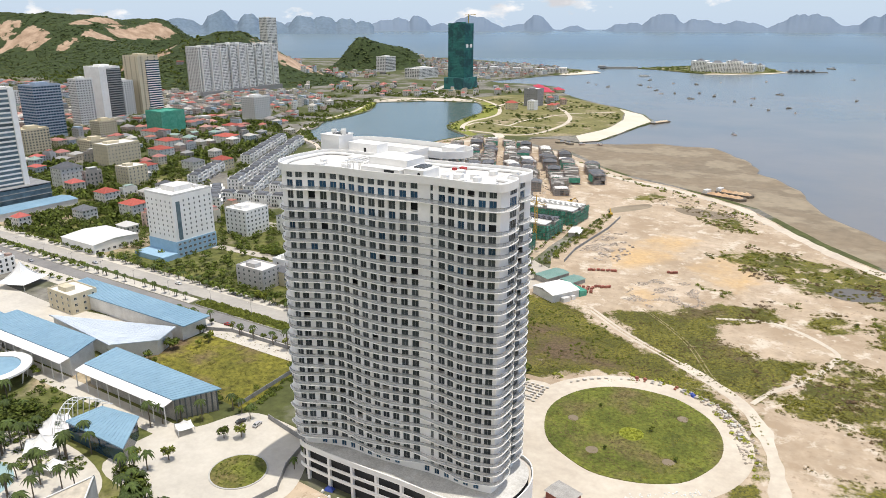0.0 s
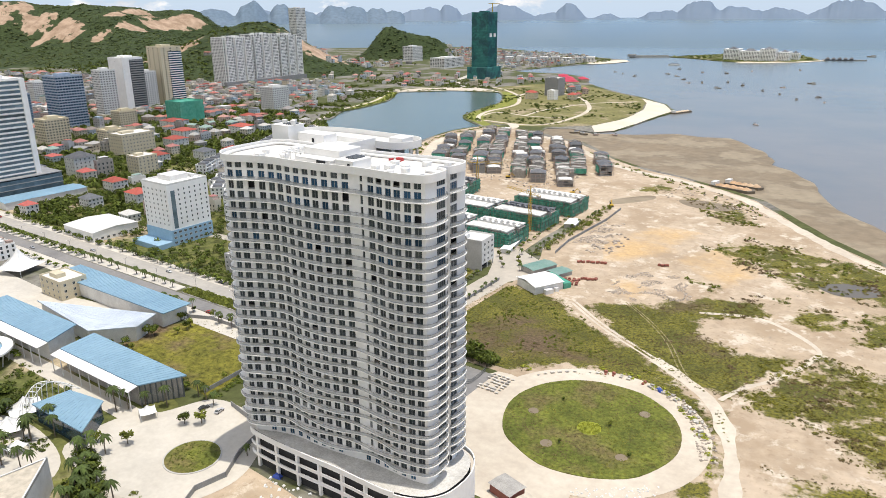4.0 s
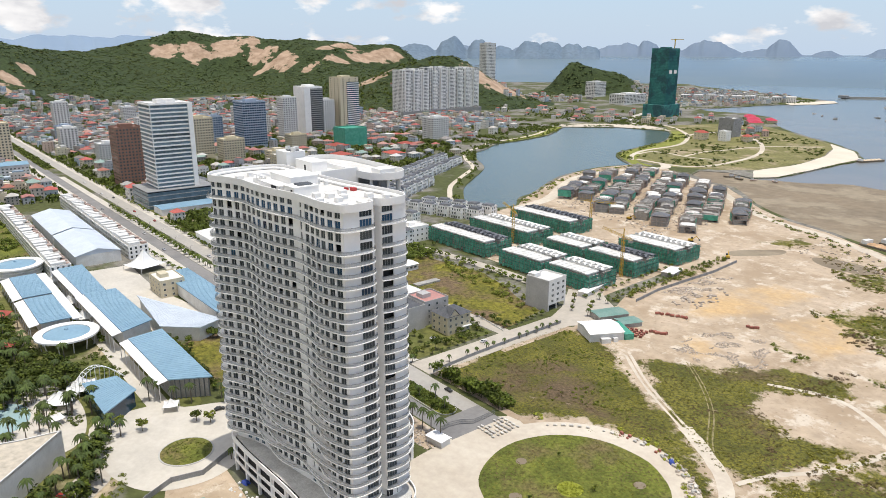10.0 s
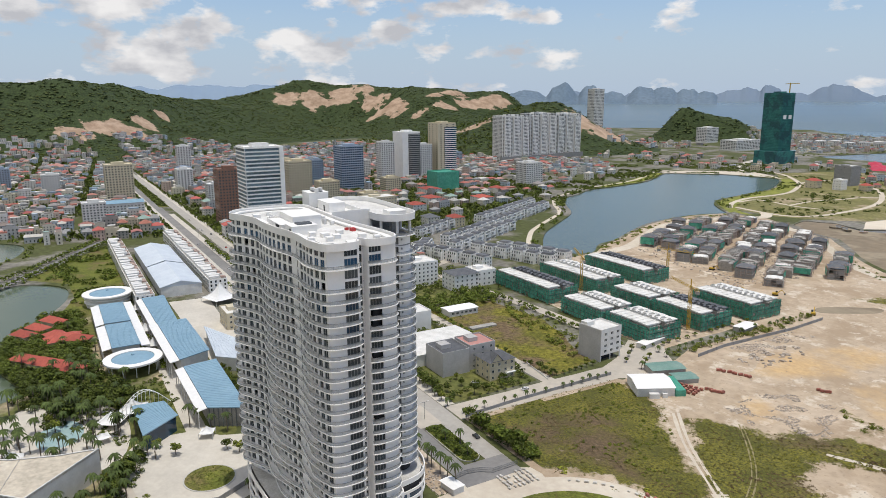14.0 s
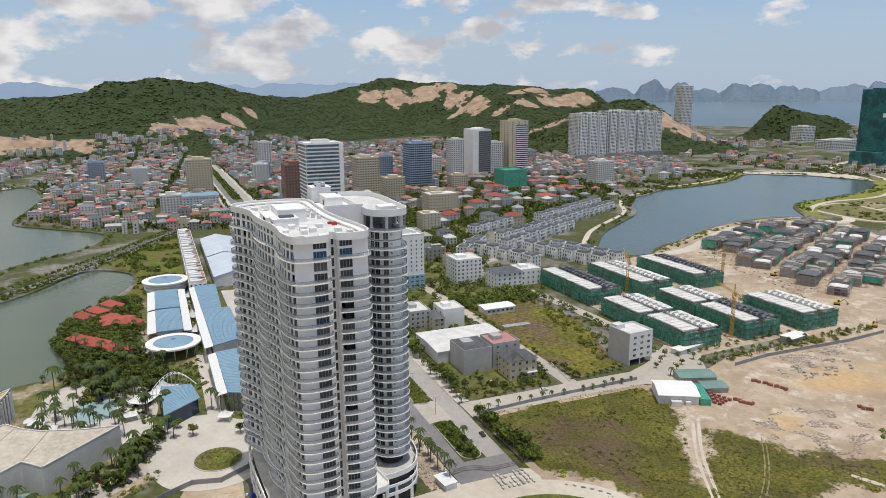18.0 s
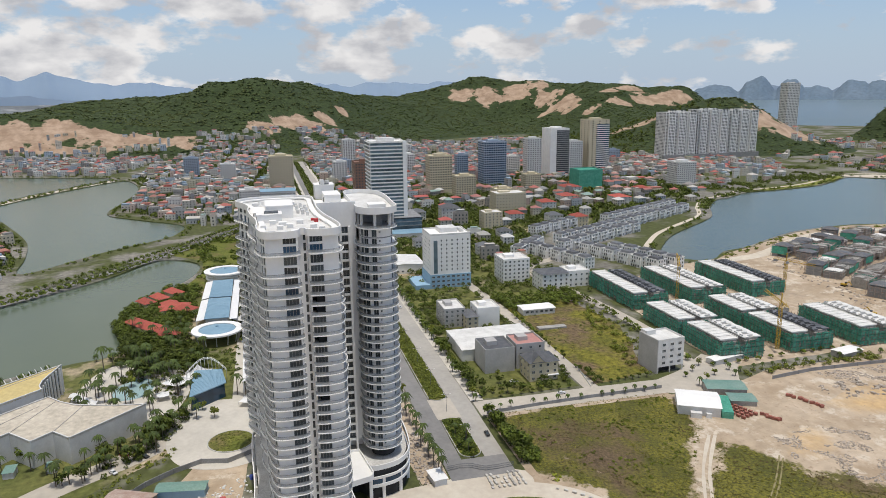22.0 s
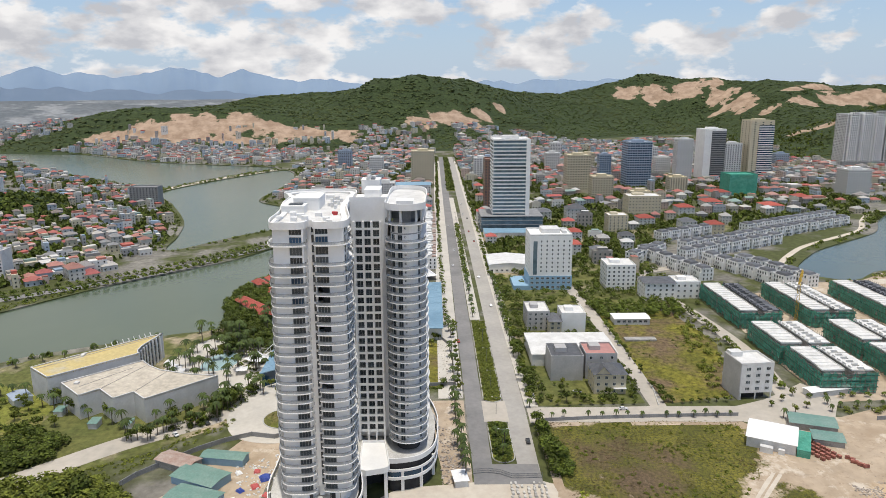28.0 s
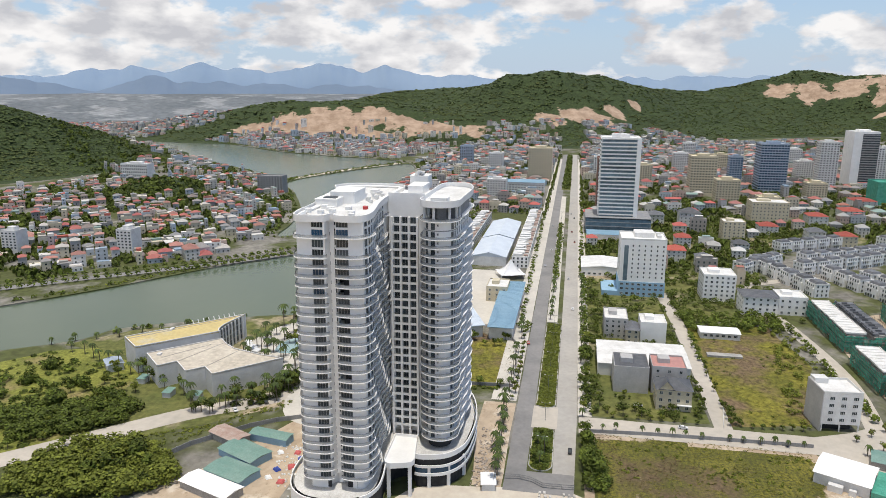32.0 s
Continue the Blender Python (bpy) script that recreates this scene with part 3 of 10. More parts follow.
def smooth(pts, n=6, closed=True):
    """Points along a Catmull-Rom curve."""
    out, c = [], len(pts)
    for i in range(c if closed else c - 1):
        p = [pts[(i + k - 1) % c] if closed else pts[min(max(i + k - 1, 0), c - 1)] for k in range(4)]
        for s in range(n):
            t = s / n
            out.append(tuple(0.5 * (2 * p[1][d] + (p[2][d] - p[0][d]) * t + (2 * p[0][d] - 5 * p[1][d] + 4 * p[2][d] - p[3][d]) * t * t + (3 * p[1][d] - p[0][d] - 3 * p[2][d] + p[3][d]) * t ** 3) for d in (0, 1)))
    if not closed:
        out.append(pts[-1])
    return out

def sheet(name, outline, z, material, holes=(), label="", skirt=0.0, lift=0.0):
    """A flat piece of ground over an outline, with holes, and edges that slope down by skirt."""
    rings = [outline, *holes]
    flat = [Vector((x, y, z)) for r in rings for x, y in r]
    tris = tessellate_polygon([[Vector((x, y, 0)) for x, y in r] for r in rings])
    mb = MB()
    mb.v = [tuple(p) for p in flat]
    for a, b, c in tris:
        va, vb, vc = flat[a], flat[b], flat[c]
        up = (vb.x - va.x) * (vc.y - va.y) - (vb.y - va.y) * (vc.x - va.x)
        mb.f.append((a, b, c) if up > 0 else (a, c, b))
        mb.m.append(0)
    if skirt:
        k = 0
        for r in rings:
            n = len(r)
            j = len(mb.v)
            mb.v += [(x, y, z - skirt) for x, y in r]
            for i in range(n):
                o = (i + 1) % n
                mb.f.append((k + i, k + o, j + o, j + i))
                mb.m.append(0)
            k += n
    ob = put(name, mb, [material], label=label, kind="structure")
    return ob

def inside(x, y, pts):
    hit, j = False, len(pts) - 1
    for i in range(len(pts)):
        (xi, yi), (xj, yj) = pts[i], pts[j]
        if (yi > y) != (yj > y) and x < (xj - xi) * (y - yi) / (yj - yi) + xi:
            hit = not hit
        j = i
    return hit

def road(name, pts, width, z, material, label="", n=6, rough=False):
    line = smooth(pts, 14 if rough else n, closed=False)
    mb = MB()
    for i, (x, y) in enumerate(line):
        xa, ya = line[max(i - 1, 0)]
        xb, yb = line[min(i + 1, len(line) - 1)]
        l = math.hypot(xb - xa, yb - ya) or 1
        w = width * (1 + (0.5 * noise.noise(Vector((x / 9, y / 9, 2.0))) if rough else 0))
        nx, ny = -(yb - ya) / l * w / 2, (xb - xa) / l * w / 2
        mb.v += [(x + nx, y + ny, z), (x - nx, y - ny, z)]
        if i:
            k = 2 * i
            mb.f.append((k - 2, k - 1, k + 1, k))
            mb.m.append(0)
    return put(name, mb, [material], label=label, kind="structure")

R = random.Random(7)

# ---- ground, water and hills ----
LAKE = smooth([(-405, 545), (-431, 578), (-442, 611), (-466, 654), (-491, 705), (-501, 744), (-507, 792), (-503, 826), (-495, 851), (-522, 872), (-558, 903), (-580, 940), (-589, 978), (-601, 1035), (-613, 1099), (-656, 1183), (-694, 1236), (-713, 1242), (-747, 1233), (-800, 1217), (-842, 1168), (-867, 1139), (-830, 1076), (-796, 1017), (-777, 950), (-768, 901), (-764, 860), (-730, 805), (-712, 768), (-661, 724), (-618, 697), (-590, 673), (-546, 616), (-516, 578), (-488, 552), (-453, 525), (-428, 515)], 3)
LAGOON_A = smooth([(-60, -330), (-130, -190), (-215, -52), (-249, -28), (-287, 44), (-301, 73), (-357, 59), (-404, 66), (-440, 85), (-487, 101), (-529, 98), (-550, 62), (-486, 26), (-408, -44), (-303, -115), (-200, -215), (-140, -330)], 5)
LAGOON_B = smooth([(-529, -45), (-600, 5), (-650, 50), (-680, 66), (-735, 66), (-790, 10), (-846, -36), (-950, -35), (-1075, -33), (-1200, -60), (-1228, -92), (-1088, -160), (-935, -205), (-819, -148), (-687, -86), (-600, -62)], 5)
LAGOON_C = smooth([(-1245, -112), (-1275, -106), (-1304, -140), (-1371, -318), (-1439, -442), (-1560, -590), (-1635, -700), (-1675, -870), (-1715, -1010), (-1660, -985), (-1600, -905), (-1440, -748), (-1326, -617), (-1250, -554), (-1153, -438), (-1004, -265), (-948, -232), (-1095, -183)], 4)
COAST = [(2600, -1500), (800, -60), (400, 200), (200, 352), (90, 448), (21, 509), (-22, 551), (-55, 599), (-80, 633), (-110, 655), (-160, 686), (-205, 703), (-245, 732), (-290, 775), (-322, 812), (-365, 822), (-400, 848), (-408, 884), (-380, 896), (-340, 884), (-322, 910), (-320, 983), (-320, 1080), (-316, 1146), (-357, 1226), (-402, 1276), (-430, 1308), (-490, 1360), (-570, 1440), (-640, 1530), (-715, 1670), (-800, 1725), (-900, 1710), (-945, 1740), (-925, 1880), (-890, 2060), (-850, 2230), (-860, 2330), (-1000, 2420), (-1250, 2600), (-1600, 2800), (-2100, 3300), (-3000, 3600), (-3900, 1500), (-3900, -1300), (-3200, -2300), (-2300, -3100), (0, -3100)]
coast = ragged(COAST[:37], 18, 4, 1.0, closed=False) + COAST[37:]

# sea and estuary out to the horizon
mb = MB()
RINGS = [0, 600, 1500, 2500, 3300, 3450, 3600, 3750, 3900, 4050, 4200, 4450, 4750]
RIM = {3450: 28, 3600: 51, 3750: 69, 3900: 84, 4050: 96, 4200: 104, 4450: 111, 4750: 117}
for r in RINGS[1:]:
    z = RIM.get(r, -1.2)
    mb.v += [(r * math.cos(radians(a * 3)), r * math.sin(radians(a * 3)) + 120, z) for a in range(120)]
mb.f.append(tuple(range(120)))
for k in range(len(RINGS) - 2):
    for a in range(120):
        b = (a + 1) % 120
        mb.f.append((k * 120 + a, k * 120 + 120 + a, k * 120 + 120 + b, k * 120 + b))
mb.m = [0] * len(mb.f)
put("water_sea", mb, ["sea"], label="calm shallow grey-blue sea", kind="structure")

sheet("ground", coast, 0.0, "town", [LAKE, LAGOON_A, LAGOON_B, LAGOON_C], "town ground of dust, paving and weeds", skirt=1.6)
for nm, ring, m in (("water_lake", LAKE, "lake"), ("water_lagoon", LAGOON_A, "lagoon"), ("water_lagoon_2", LAGOON_B, "lagoon"), ("water_lagoon_3", LAGOON_C, "lagoon")):
    cx, cy = sum(p[0] for p in ring) / len(ring), sum(p[1] for p in ring) / len(ring)
    sheet(nm, ring, -0.9, m, label="still green-grey water" if m == "lagoon" else "still blue-grey lake water")

MUD = ragged([(300, 260), (80, 430), (0, 500), (-70, 590), (-160, 660), (-300, 750), (-420, 830), (-425, 892), (-385, 905), (-340, 878), (-296, 902), (-246, 934), (-215, 930), (-184, 936), (-152, 901), (-124, 857), (-105, 800), (-85, 778), (-57, 730), (-40, 666), (-10, 614), (17, 588), (100, 500), (330, 330)], 14, 9, 2.0)
sheet("mudflat", MUD, -0.75, "mud", label="wet brown tidal mudflat")
sheet("beach", ragged([(-366, 936), (-342, 888), (-325, 912), (-323, 983), (-323, 1080), (-321, 1146), (-360, 1223), (-404, 1271), (-424, 1290), (-392, 1228), (-366, 1140), (-356, 1060), (-355, 1006)], 14, 2, 3.0), 0.06, "beach", label="pale sandy beach")
sheet("lake_beach", ragged([(-874, 1146), (-894, 1152), (-884, 1212), (-841, 1264), (-790, 1302), (-722, 1266), (-692, 1244), (-713, 1247), (-749, 1238), (-803, 1221), (-847, 1171)], 14, 2, 3.2), 0.06, "palesand", label="pale brown beach at the lake head")
sheet("bank_east", ragged([(-694, 1242), (-651, 1186), (-608, 1100), (-596, 1036), (-584, 980), (-575, 942), (-554, 906), (-520, 876), (-494, 856), (-464, 864), (-500, 880), (-516, 894), (-545, 942), (-563, 986), (-564, 1056), (-580, 1114), (-632, 1200), (-684, 1256)], 12, 1.5, 3.3), 0.06, "bank", label="yellow-green grassy lake bank")
sheet("bank_west", ragged([(-872, 1138), (-834, 1074), (-800, 1016), (-781, 950), (-772, 900), (-790, 896), (-802, 944), (-822, 1006), (-856, 1064), (-892, 1130)], 12, 1.5, 3.4), 0.06, "bank", label="yellow-green grassy lake bank")
sheet("beach_2", ragged([(-870, 2080), (-830, 2150), (-815, 2260), (-860, 2330), (-900, 2240), (-905, 2120)], 16, 6, 3.5), 0.05, "beach", label="pale sandy spit")

# open land beside the tower
FIELD = ragged([(420, 180), (200, 343), (86, 442), (14, 504), (-28, 547), (-61, 595), (-86, 628), (-114, 649), (-163, 680), (-208, 697), (-249, 727), (-294, 770), (-328, 806), (-365, 814), (-400, 838), (-440, 858), (-494, 845), (-504, 792), (-498, 746), (-487, 707), (-462, 657), (-438, 614), (-427, 582), (-404, 552), (-385, 530), (-200, 520), (-176, 470), (-174, 420), (-166, 400), (-160, 352), (-164, 350), (-164, 257), (-112, 256), (-112, 214), (-78, 190), (-60, 150), (-90, 145), (-155, 148), (-165, 132), (-130, 118), (-85, 95), (0, 60), (200, 0), (600, 0)], 20, 3, 4.0)
sheet("field_sand", FIELD, 0.03, "field", label="pale sandy building land with sparse weeds")
GRASS = [[(-164, 257), (-164, 350), (-140, 352), (-124, 346), (-119, 338), (-80, 314), (-46, 294), (-24, 270), (-15, 246), (-12, 222), (-22, 210), (-18, 238), (-28, 260), (-44, 275), (-66, 283), (-90, 278), (-104, 262), (-112, 257)],
         [(-114, 346), (-104, 354), (-84, 363), (-61, 395), (-37, 403), (-26, 386), (-40, 374), (-53, 362), (-48, 343), (-26, 335), (-8, 339), (-12, 322), (-20, 304), (-20, 288), (-36, 290), (-55, 301), (-81, 319)],
         [(-18, 284), (-16, 304), (-6, 332), (0, 352), (36, 345), (60, 300), (36, 262), (22, 267), (8, 283), (-4, 282)], [(-80, 418), (-73, 420), (-54, 416), (-57, 403), (-70, 401)], [(-82, 488), (-65, 526), (-41, 463), (-51, 444), (-70, 468)],
         [(-90, 480), (-72, 508), (-35, 515), (-22, 509), (21, 500), (50, 470), (40, 430), (16, 427), (-1, 436), (-22, 430), (-42, 448)], [(-140, 610), (-112, 614), (-84, 593), (-64, 552), (-94, 542)], [(-16, 400), (-4, 414), (8, 400), (0, 384), (-13, 382)],
         [(8, 400), (17, 430), (60, 420), (60, 380), (14, 372)], [(-42, 408), (-25, 420), (-20, 407), (-35, 398)], [(-4, 250), (10, 250), (30, 258), (40, 243), (6, 234)], [(-27, 260), (-24, 280), (-11, 248), (-7, 226), (-19, 218), (-16, 238)],
         [(60, 250), (170, 300), (130, 400), (70, 440), (50, 380), (70, 320)], [(-190, 600), (-160, 604), (-150, 640), (-176, 650)]]
HEATH = [[(-150, 262), (-146, 320), (-112, 318), (-84, 298), (-74, 286), (-104, 270)], [(-86, 359), (-62, 397), (-44, 394), (-58, 360), (-76, 348)], [(-60, 330), (-46, 352), (-30, 330), (-44, 312)], [(-120, 420), (-104, 440), (-80, 424), (-90, 366), (-112, 372)]]
ORANGE = [[(-119, 390), (-111, 407), (-90, 390), (-93, 362)], [(-100, 442), (-88, 490), (-64, 485), (-40, 445), (-53, 405), (-85, 423)], [(-160, 440), (-130, 520), (-90, 520), (-96, 460), (-130, 410)]]
def edge_gap(x, y, pts):
    """Metres to the nearest edge, positive inside."""
    best = 1e9
    for (xa, ya), (xb, yb) in zip(pts, pts[1:] + pts[:1]):
        dx, dy = xb - xa, yb - ya
        t = min(1, max(0, ((x - xa) * dx + (y - ya) * dy) / (dx * dx + dy * dy)))
        best = min(best, (x - xa - t * dx) ** 2 + (y - ya - t * dy) ** 2)
    return math.sqrt(best) * (1 if inside(x, y, pts) else -1)
def cover(x, y, areas, soft):
    best = -99.0
    for pts in areas:
        if min(p[0] for p in pts) - soft < x < max(p[0] for p in pts) + soft and min(p[1] for p in pts) - soft < y < max(p[1] for p in pts) + soft:
            best = max(best, edge_gap(x, y, pts))
    return min(1.0, max(0.0, 0.5 + best / (2 * soft)))
mb, CELL, colours, grid = MB(), 4.0, [], {}
for i in range(-60, 45):
    for j in range(52, 186):
        x, y = i * CELL, j * CELL
        if inside(x, y, FIELD) and edge_gap(x, y, FIELD) > 1.0:
            grid[i, j] = len(mb.v)
            mb.v.append((x, y, 0.04 + 0.05 * max(0, noise.noise(Vector((x / 14, y / 14, 6)))) * (y > 300)))
            wild = 0.28 * max(0.0, noise.fractal(Vector((x / 60, y / 60, 2.5)), 1.0, 2.0, 3))
            colours += [0.12 + max(0.7 * cover(x, y, GRASS[:2], 7.0), 0.56 * cover(x, y, GRASS, 11.0)) + wild, cover(x, y, HEATH, 14.0) * 0.62, cover(x, y, ORANGE, 12.0) * 0.6 + wild * 0.6, 1.0]
for i, j in grid:
    q = [grid.get((i + a, j + b)) for a, b in ((0, 0), (1, 0), (1, 1), (0, 1))]
    if None not in q:
        mb.f.append(tuple(q))
        mb.m.append(0)
field = put("field_cover", mb, ["field"], label="patchy grass, heath and orange sand", kind="structure")
field.data.color_attributes.new("cover", "FLOAT_COLOR", "POINT").data.foreach_set("color", colours)
field.data.polygons.foreach_set("use_smooth", [True] * len(mb.f))
sheet("field_pond", smooth([(-13, 446), (1, 460), (15, 461), (16, 445), (-1, 436)], 5), 0.12, "puddle", label="muddy shallow pond")
sheet("field_pond_2", smooth([(-186, 567), (-164, 598), (-158, 585), (-178, 554)], 5), 0.12, "mud", label="damp muddy hollow")
sheet("field_pond_3", smooth([(-139, 597), (-118, 605), (-94, 597), (-100, 580), (-127, 581)], 5), 0.115, "mud", label="drying muddy hollow")
sheet("lot_grass", ragged([(-183, 322), (-206, 322), (-326, 322), (-330, 372), (-262, 380), (-190, 356)], 10, 3, 10.0), 0.05, "grass", label="vacant weedy lot")
sheet("lot_grass_2", ragged([(-200, 170), (-205, 218), (-262, 218), (-285, 196), (-270, 172)], 10, 2, 11.0), 0.05, "grass", label="vacant grassy lot behind a wall")
sheet("lot_yard", ragged([(-182, 258), (-182, 313), (-330, 311), (-330, 258)], 10, 2, 12.0), 0.05, "park", label="planted building lots")
sheet("lot_far", ragged([(-335, 258), (-335, 385), (-420, 390), (-560, 420), (-600, 520), (-700, 600), (-700, 258)], 16, 4, 13.0), 0.035, "park", label="garden land between villas")
sheet("park_lagoon", ragged([(-440, 92), (-487, 106), (-535, 104), (-575, 66), (-640, 110), (-680, 150), (-470, 148), (-430, 110)], 12, 3, 14.0), 0.05, "lawn", label="lakeside lawn")
sheet("park_peninsula", ragged([(-515, 885), (-560, 935), (-584, 985), (-592, 1045), (-610, 1110), (-650, 1190), (-700, 1250), (-755, 1310), (-720, 1420), (-640, 1480), (-560, 1415), (-480, 1340), (-428, 1296), (-394, 1230), (-368, 1140), (-358, 1060), (-357, 1006), (-368, 938), (-400, 904), (-450, 880)], 16, 2, 15.0), 0.05, "peninsula", label="dry green peninsula park")
sheet("resort_ground", ragged([(-215, -45), (-205, 20), (-160, 30), (-120, 60), (-140, 90), (-176, 130), (-205, 160), (-290, 175), (-430, 165), (-440, 108), (-400, 75), (-357, 66), (-300, 80), (-285, 50), (-246, -20)], 12, 3, 16.0), 0.04, "park", label="resort garden ground")
sheet("bank_meadow", ragged([(-100, -120), (-205, -45), (-215, -20), (-190, 25), (-160, 30), (-120, 42), (-60, 0), (0, -60), (0, -160)], 12, 4, 17.0), 0.045, "meadow", label="green meadow by the lagoon")

sheet("podium_verge", ragged([(-113, 213.5), (-113, 224.8), (-188, 224.4), (-188, 209), (-165, 209)], 10, 0.6, 18.5), 0.06, "field", label="bare sandy verge beside the podium")
sheet("block_yard", ragged([(-346, 408), (-398, 500), (-406, 556), (-327, 566), (-202, 540), (-190, 498), (-182, 402), (-220, 402)], 12, 2, 18.7), 0.045, "field", label="bare sandy ground round unfinished terraces")

# roads
sheet("road_boulevard_south", [(-122, 225.5), (-122, 233.6), (-1500, 230.0), (-1500, 220.0), (-900, 221.0)], 0.10, "asphalt", label="grey asphalt carriageway")
sheet("road_boulevard_north", [(-112, 243.8), (-112, 252.2), (-172, 253.2), (-480, 254.5), (-1500, 251), (-1500, 241), (-480, 243)], 0.11, "pale_asphalt", label="pale sun-bleached carriageway")
sheet("road_end", [(-112, 225.5), (-112, 252.2), (-127, 252.2), (-127, 225.5)], 0.17, "asphalt", label="worn asphalt road end")
sheet("road_gap", [(-164.5, 233), (-164.5, 244.5), (-187, 244.5), (-187, 233)], 0.125, "pale_road", label="pale paved gap in the median")
sheet("pavement_north", [(-180, 253.6), (-1400, 252), (-1400, 260), (-180, 260)], 0.14, "paving", label="beige paved footway")
sheet("pavement_south", [(-190, 212), (-190, 224.3), (-1400, 220), (-1400, 208)], 0.14, "paving", label="beige paved footway")
sheet("road_cross", ragged([(-163, 254), (-163, 352), (-152, 372), (-160, 392), (-186, 410), (-205, 400), (-186, 372), (-179, 356), (-179.5, 254)], 10, 1, 18.0), 0.15, "pale_road", label="pale concrete cross road")
road("road_side", [(-178, 318), (-240, 318), (-329, 317), (-420, 312)], 8, 0.13, "pale_road", "pale narrow side street")
road("road_lot", [(-186, 384), (-250, 392), (-330, 386), (-400, 375), (-440, 395), (-480, 500)], 9, 0.12, "pale_road", "pale road round the vacant lot")
road("road_lake", [(-440, 506), (-462, 514), (-498, 541), (-528, 568), (-558, 606), (-600, 662), (-626, 684), (-668, 710), (-722, 755), (-742, 795), (-778, 854), (-788, 900), (-797, 944), (-817, 1006), (-850, 1066), (-895, 1140), (-900, 1210), (-850, 1280)], 5.5, 0.12, "palesand", "pale lakeside promenade")
road("road_island", [(-398, 545), (-409, 600), (-448, 668), (-472, 718), (-479, 766), (-471, 812), (-450, 862), (-470, 893)], 13, 0.12, "palesand", "wide pale lakeside promenade")
road("road_dirt", [(-60, 306), (-46, 297), (-30, 284), (-20, 268), (-12, 247), (-7, 224), (-2, 190), (10, 150)], 6.0, 0.125, "palesand", "pale dirt track", rough=True)
for k, d in enumerate((-1.1, 1.1)):
    road("road_rut_%d" % (k + 1), [(-118 + d * 0.5, 346 + d), (-93 + d * 0.5, 326 + d), (-64 + d * 0.5, 308 + d), (-44 + d * 0.5, 296 + d)], 1.3, 0.115, "palesand", "pale wheel rut in the grass", rough=True)
    road("road_rut_%d" % (k + 3), [(-94 + d, 362), (-75 + d, 344), (-60 + d, 326), (-48 + d, 305), (-40 + d, 294)], 0.6, 0.11, "rut", "faint wheel rut in the grass", rough=True)
road("road_path", [(-26, 286), (-20, 302), (-10, 318), (-1, 344), (-2, 360), (-29, 379), (-58, 370)], 2.6, 0.12, "palesand", "pale sandy path", rough=True)
road("road_shore", [(60, 458), (2, 508), (-36, 552), (-70, 596), (-98, 630), (-165, 670), (-215, 687), (-257, 717), (-302, 760), (-338, 796), (-400, 826)], 9, 0.11, "palesand", "pale sandy shore track", rough=True)
road("road_site", [(-120, 350), (-140, 420), (-172, 500), (-180, 560), (-230, 600), (-300, 660), (-370, 780)], 13, 0.105, "field", "pale site road", rough=True)
road("road_site_2", [(-250, 590), (-330, 620), (-400, 690)], 12, 0.105, "field", "pale site road", rough=True)
road("road_promenade", [(-230, -260), (-341, -138), (-427, -36), (-497, 17), (-560, 60), (-627, 100), (-722, 150), (-760, 200), (-770, 225)], 11, 0.11, "asphalt", "tree-lined lagoon road")
road("road_causeway", [(-1236, -100), (-1090, -171), (-930, -222)], 14, 0.11, "palesand", "pale causeway")
road("road_peninsula", [(-519, 887), (-548, 930), (-566, 986), (-567, 1057), (-583, 1116), (-634, 1206), (-694, 1272), (-755, 1320), (-850, 1360)], 7, 0.12, "palesand", "pale lakeside path")
road("road_ring", [(-519, 900), (-470, 893), (-438, 897), (-421, 931), (-421, 984), (-427, 1043), (-446, 1108), (-480, 1175), (-518, 1232), (-580, 1290), (-640, 1280), (-634, 1206)], 7, 0.125, "palesand", "pale park ring path")
road("road_spur", [(-476, 1168), (-446, 1200), (-412, 1235)], 5, 0.12, "palesand", "pale path across a park")
road("road_park", [(-548, 942), (-551, 980), (-525, 984), (-482, 974), (-430, 985)], 5, 0.12, "palesand", "pale park path")
road("road_park_2", [(-493, 978), (-499, 1043), (-489, 1085), (-484, 1130), (-470, 1160)], 5, 0.122, "palesand", "pale park path")
road("road_far", [(-760, 1250), (-900, 1400), (-1000, 1650), (-1050, 1900)], 14, 0.12, "paving", "far coastal road")
# resort drive
sheet("resort_plaza", smooth([(-150, 152), (-146, 138), (-152, 122), (-168, 114), (-190, 113), (-214, 118), (-214, 146), (-205, 152), (-196, 170), (-176, 172), (-162, 168)], 5), 0.12, "paving", label="beige paved resort forecourt")
road("road_resort", [(-80, 8), (-116, 44), (-146, 74), (-165, 100), (-185, 120)], 13, 0.11, "pale_road", "pale resort drive")
sheet("resort_court", smooth([(-215, 66), (-245, 62), (-275, 70), (-285, 92), (-262, 112), (-235, 118), (-205, 112), (-198, 96)], 5), 0.11, "paving", label="pale paved garden court")
sheet("resort_yard", [(-300, 168), (-300, 205), (-372, 192), (-436, 194), (-438, 166)], 0.13, "paving", label="pale empty yard")
sheet("resort_walk", [(-205, 139.5), (-205, 148.5), (-440, 148), (-440, 139.5)], 0.125, "paving", label="pale garden walk")

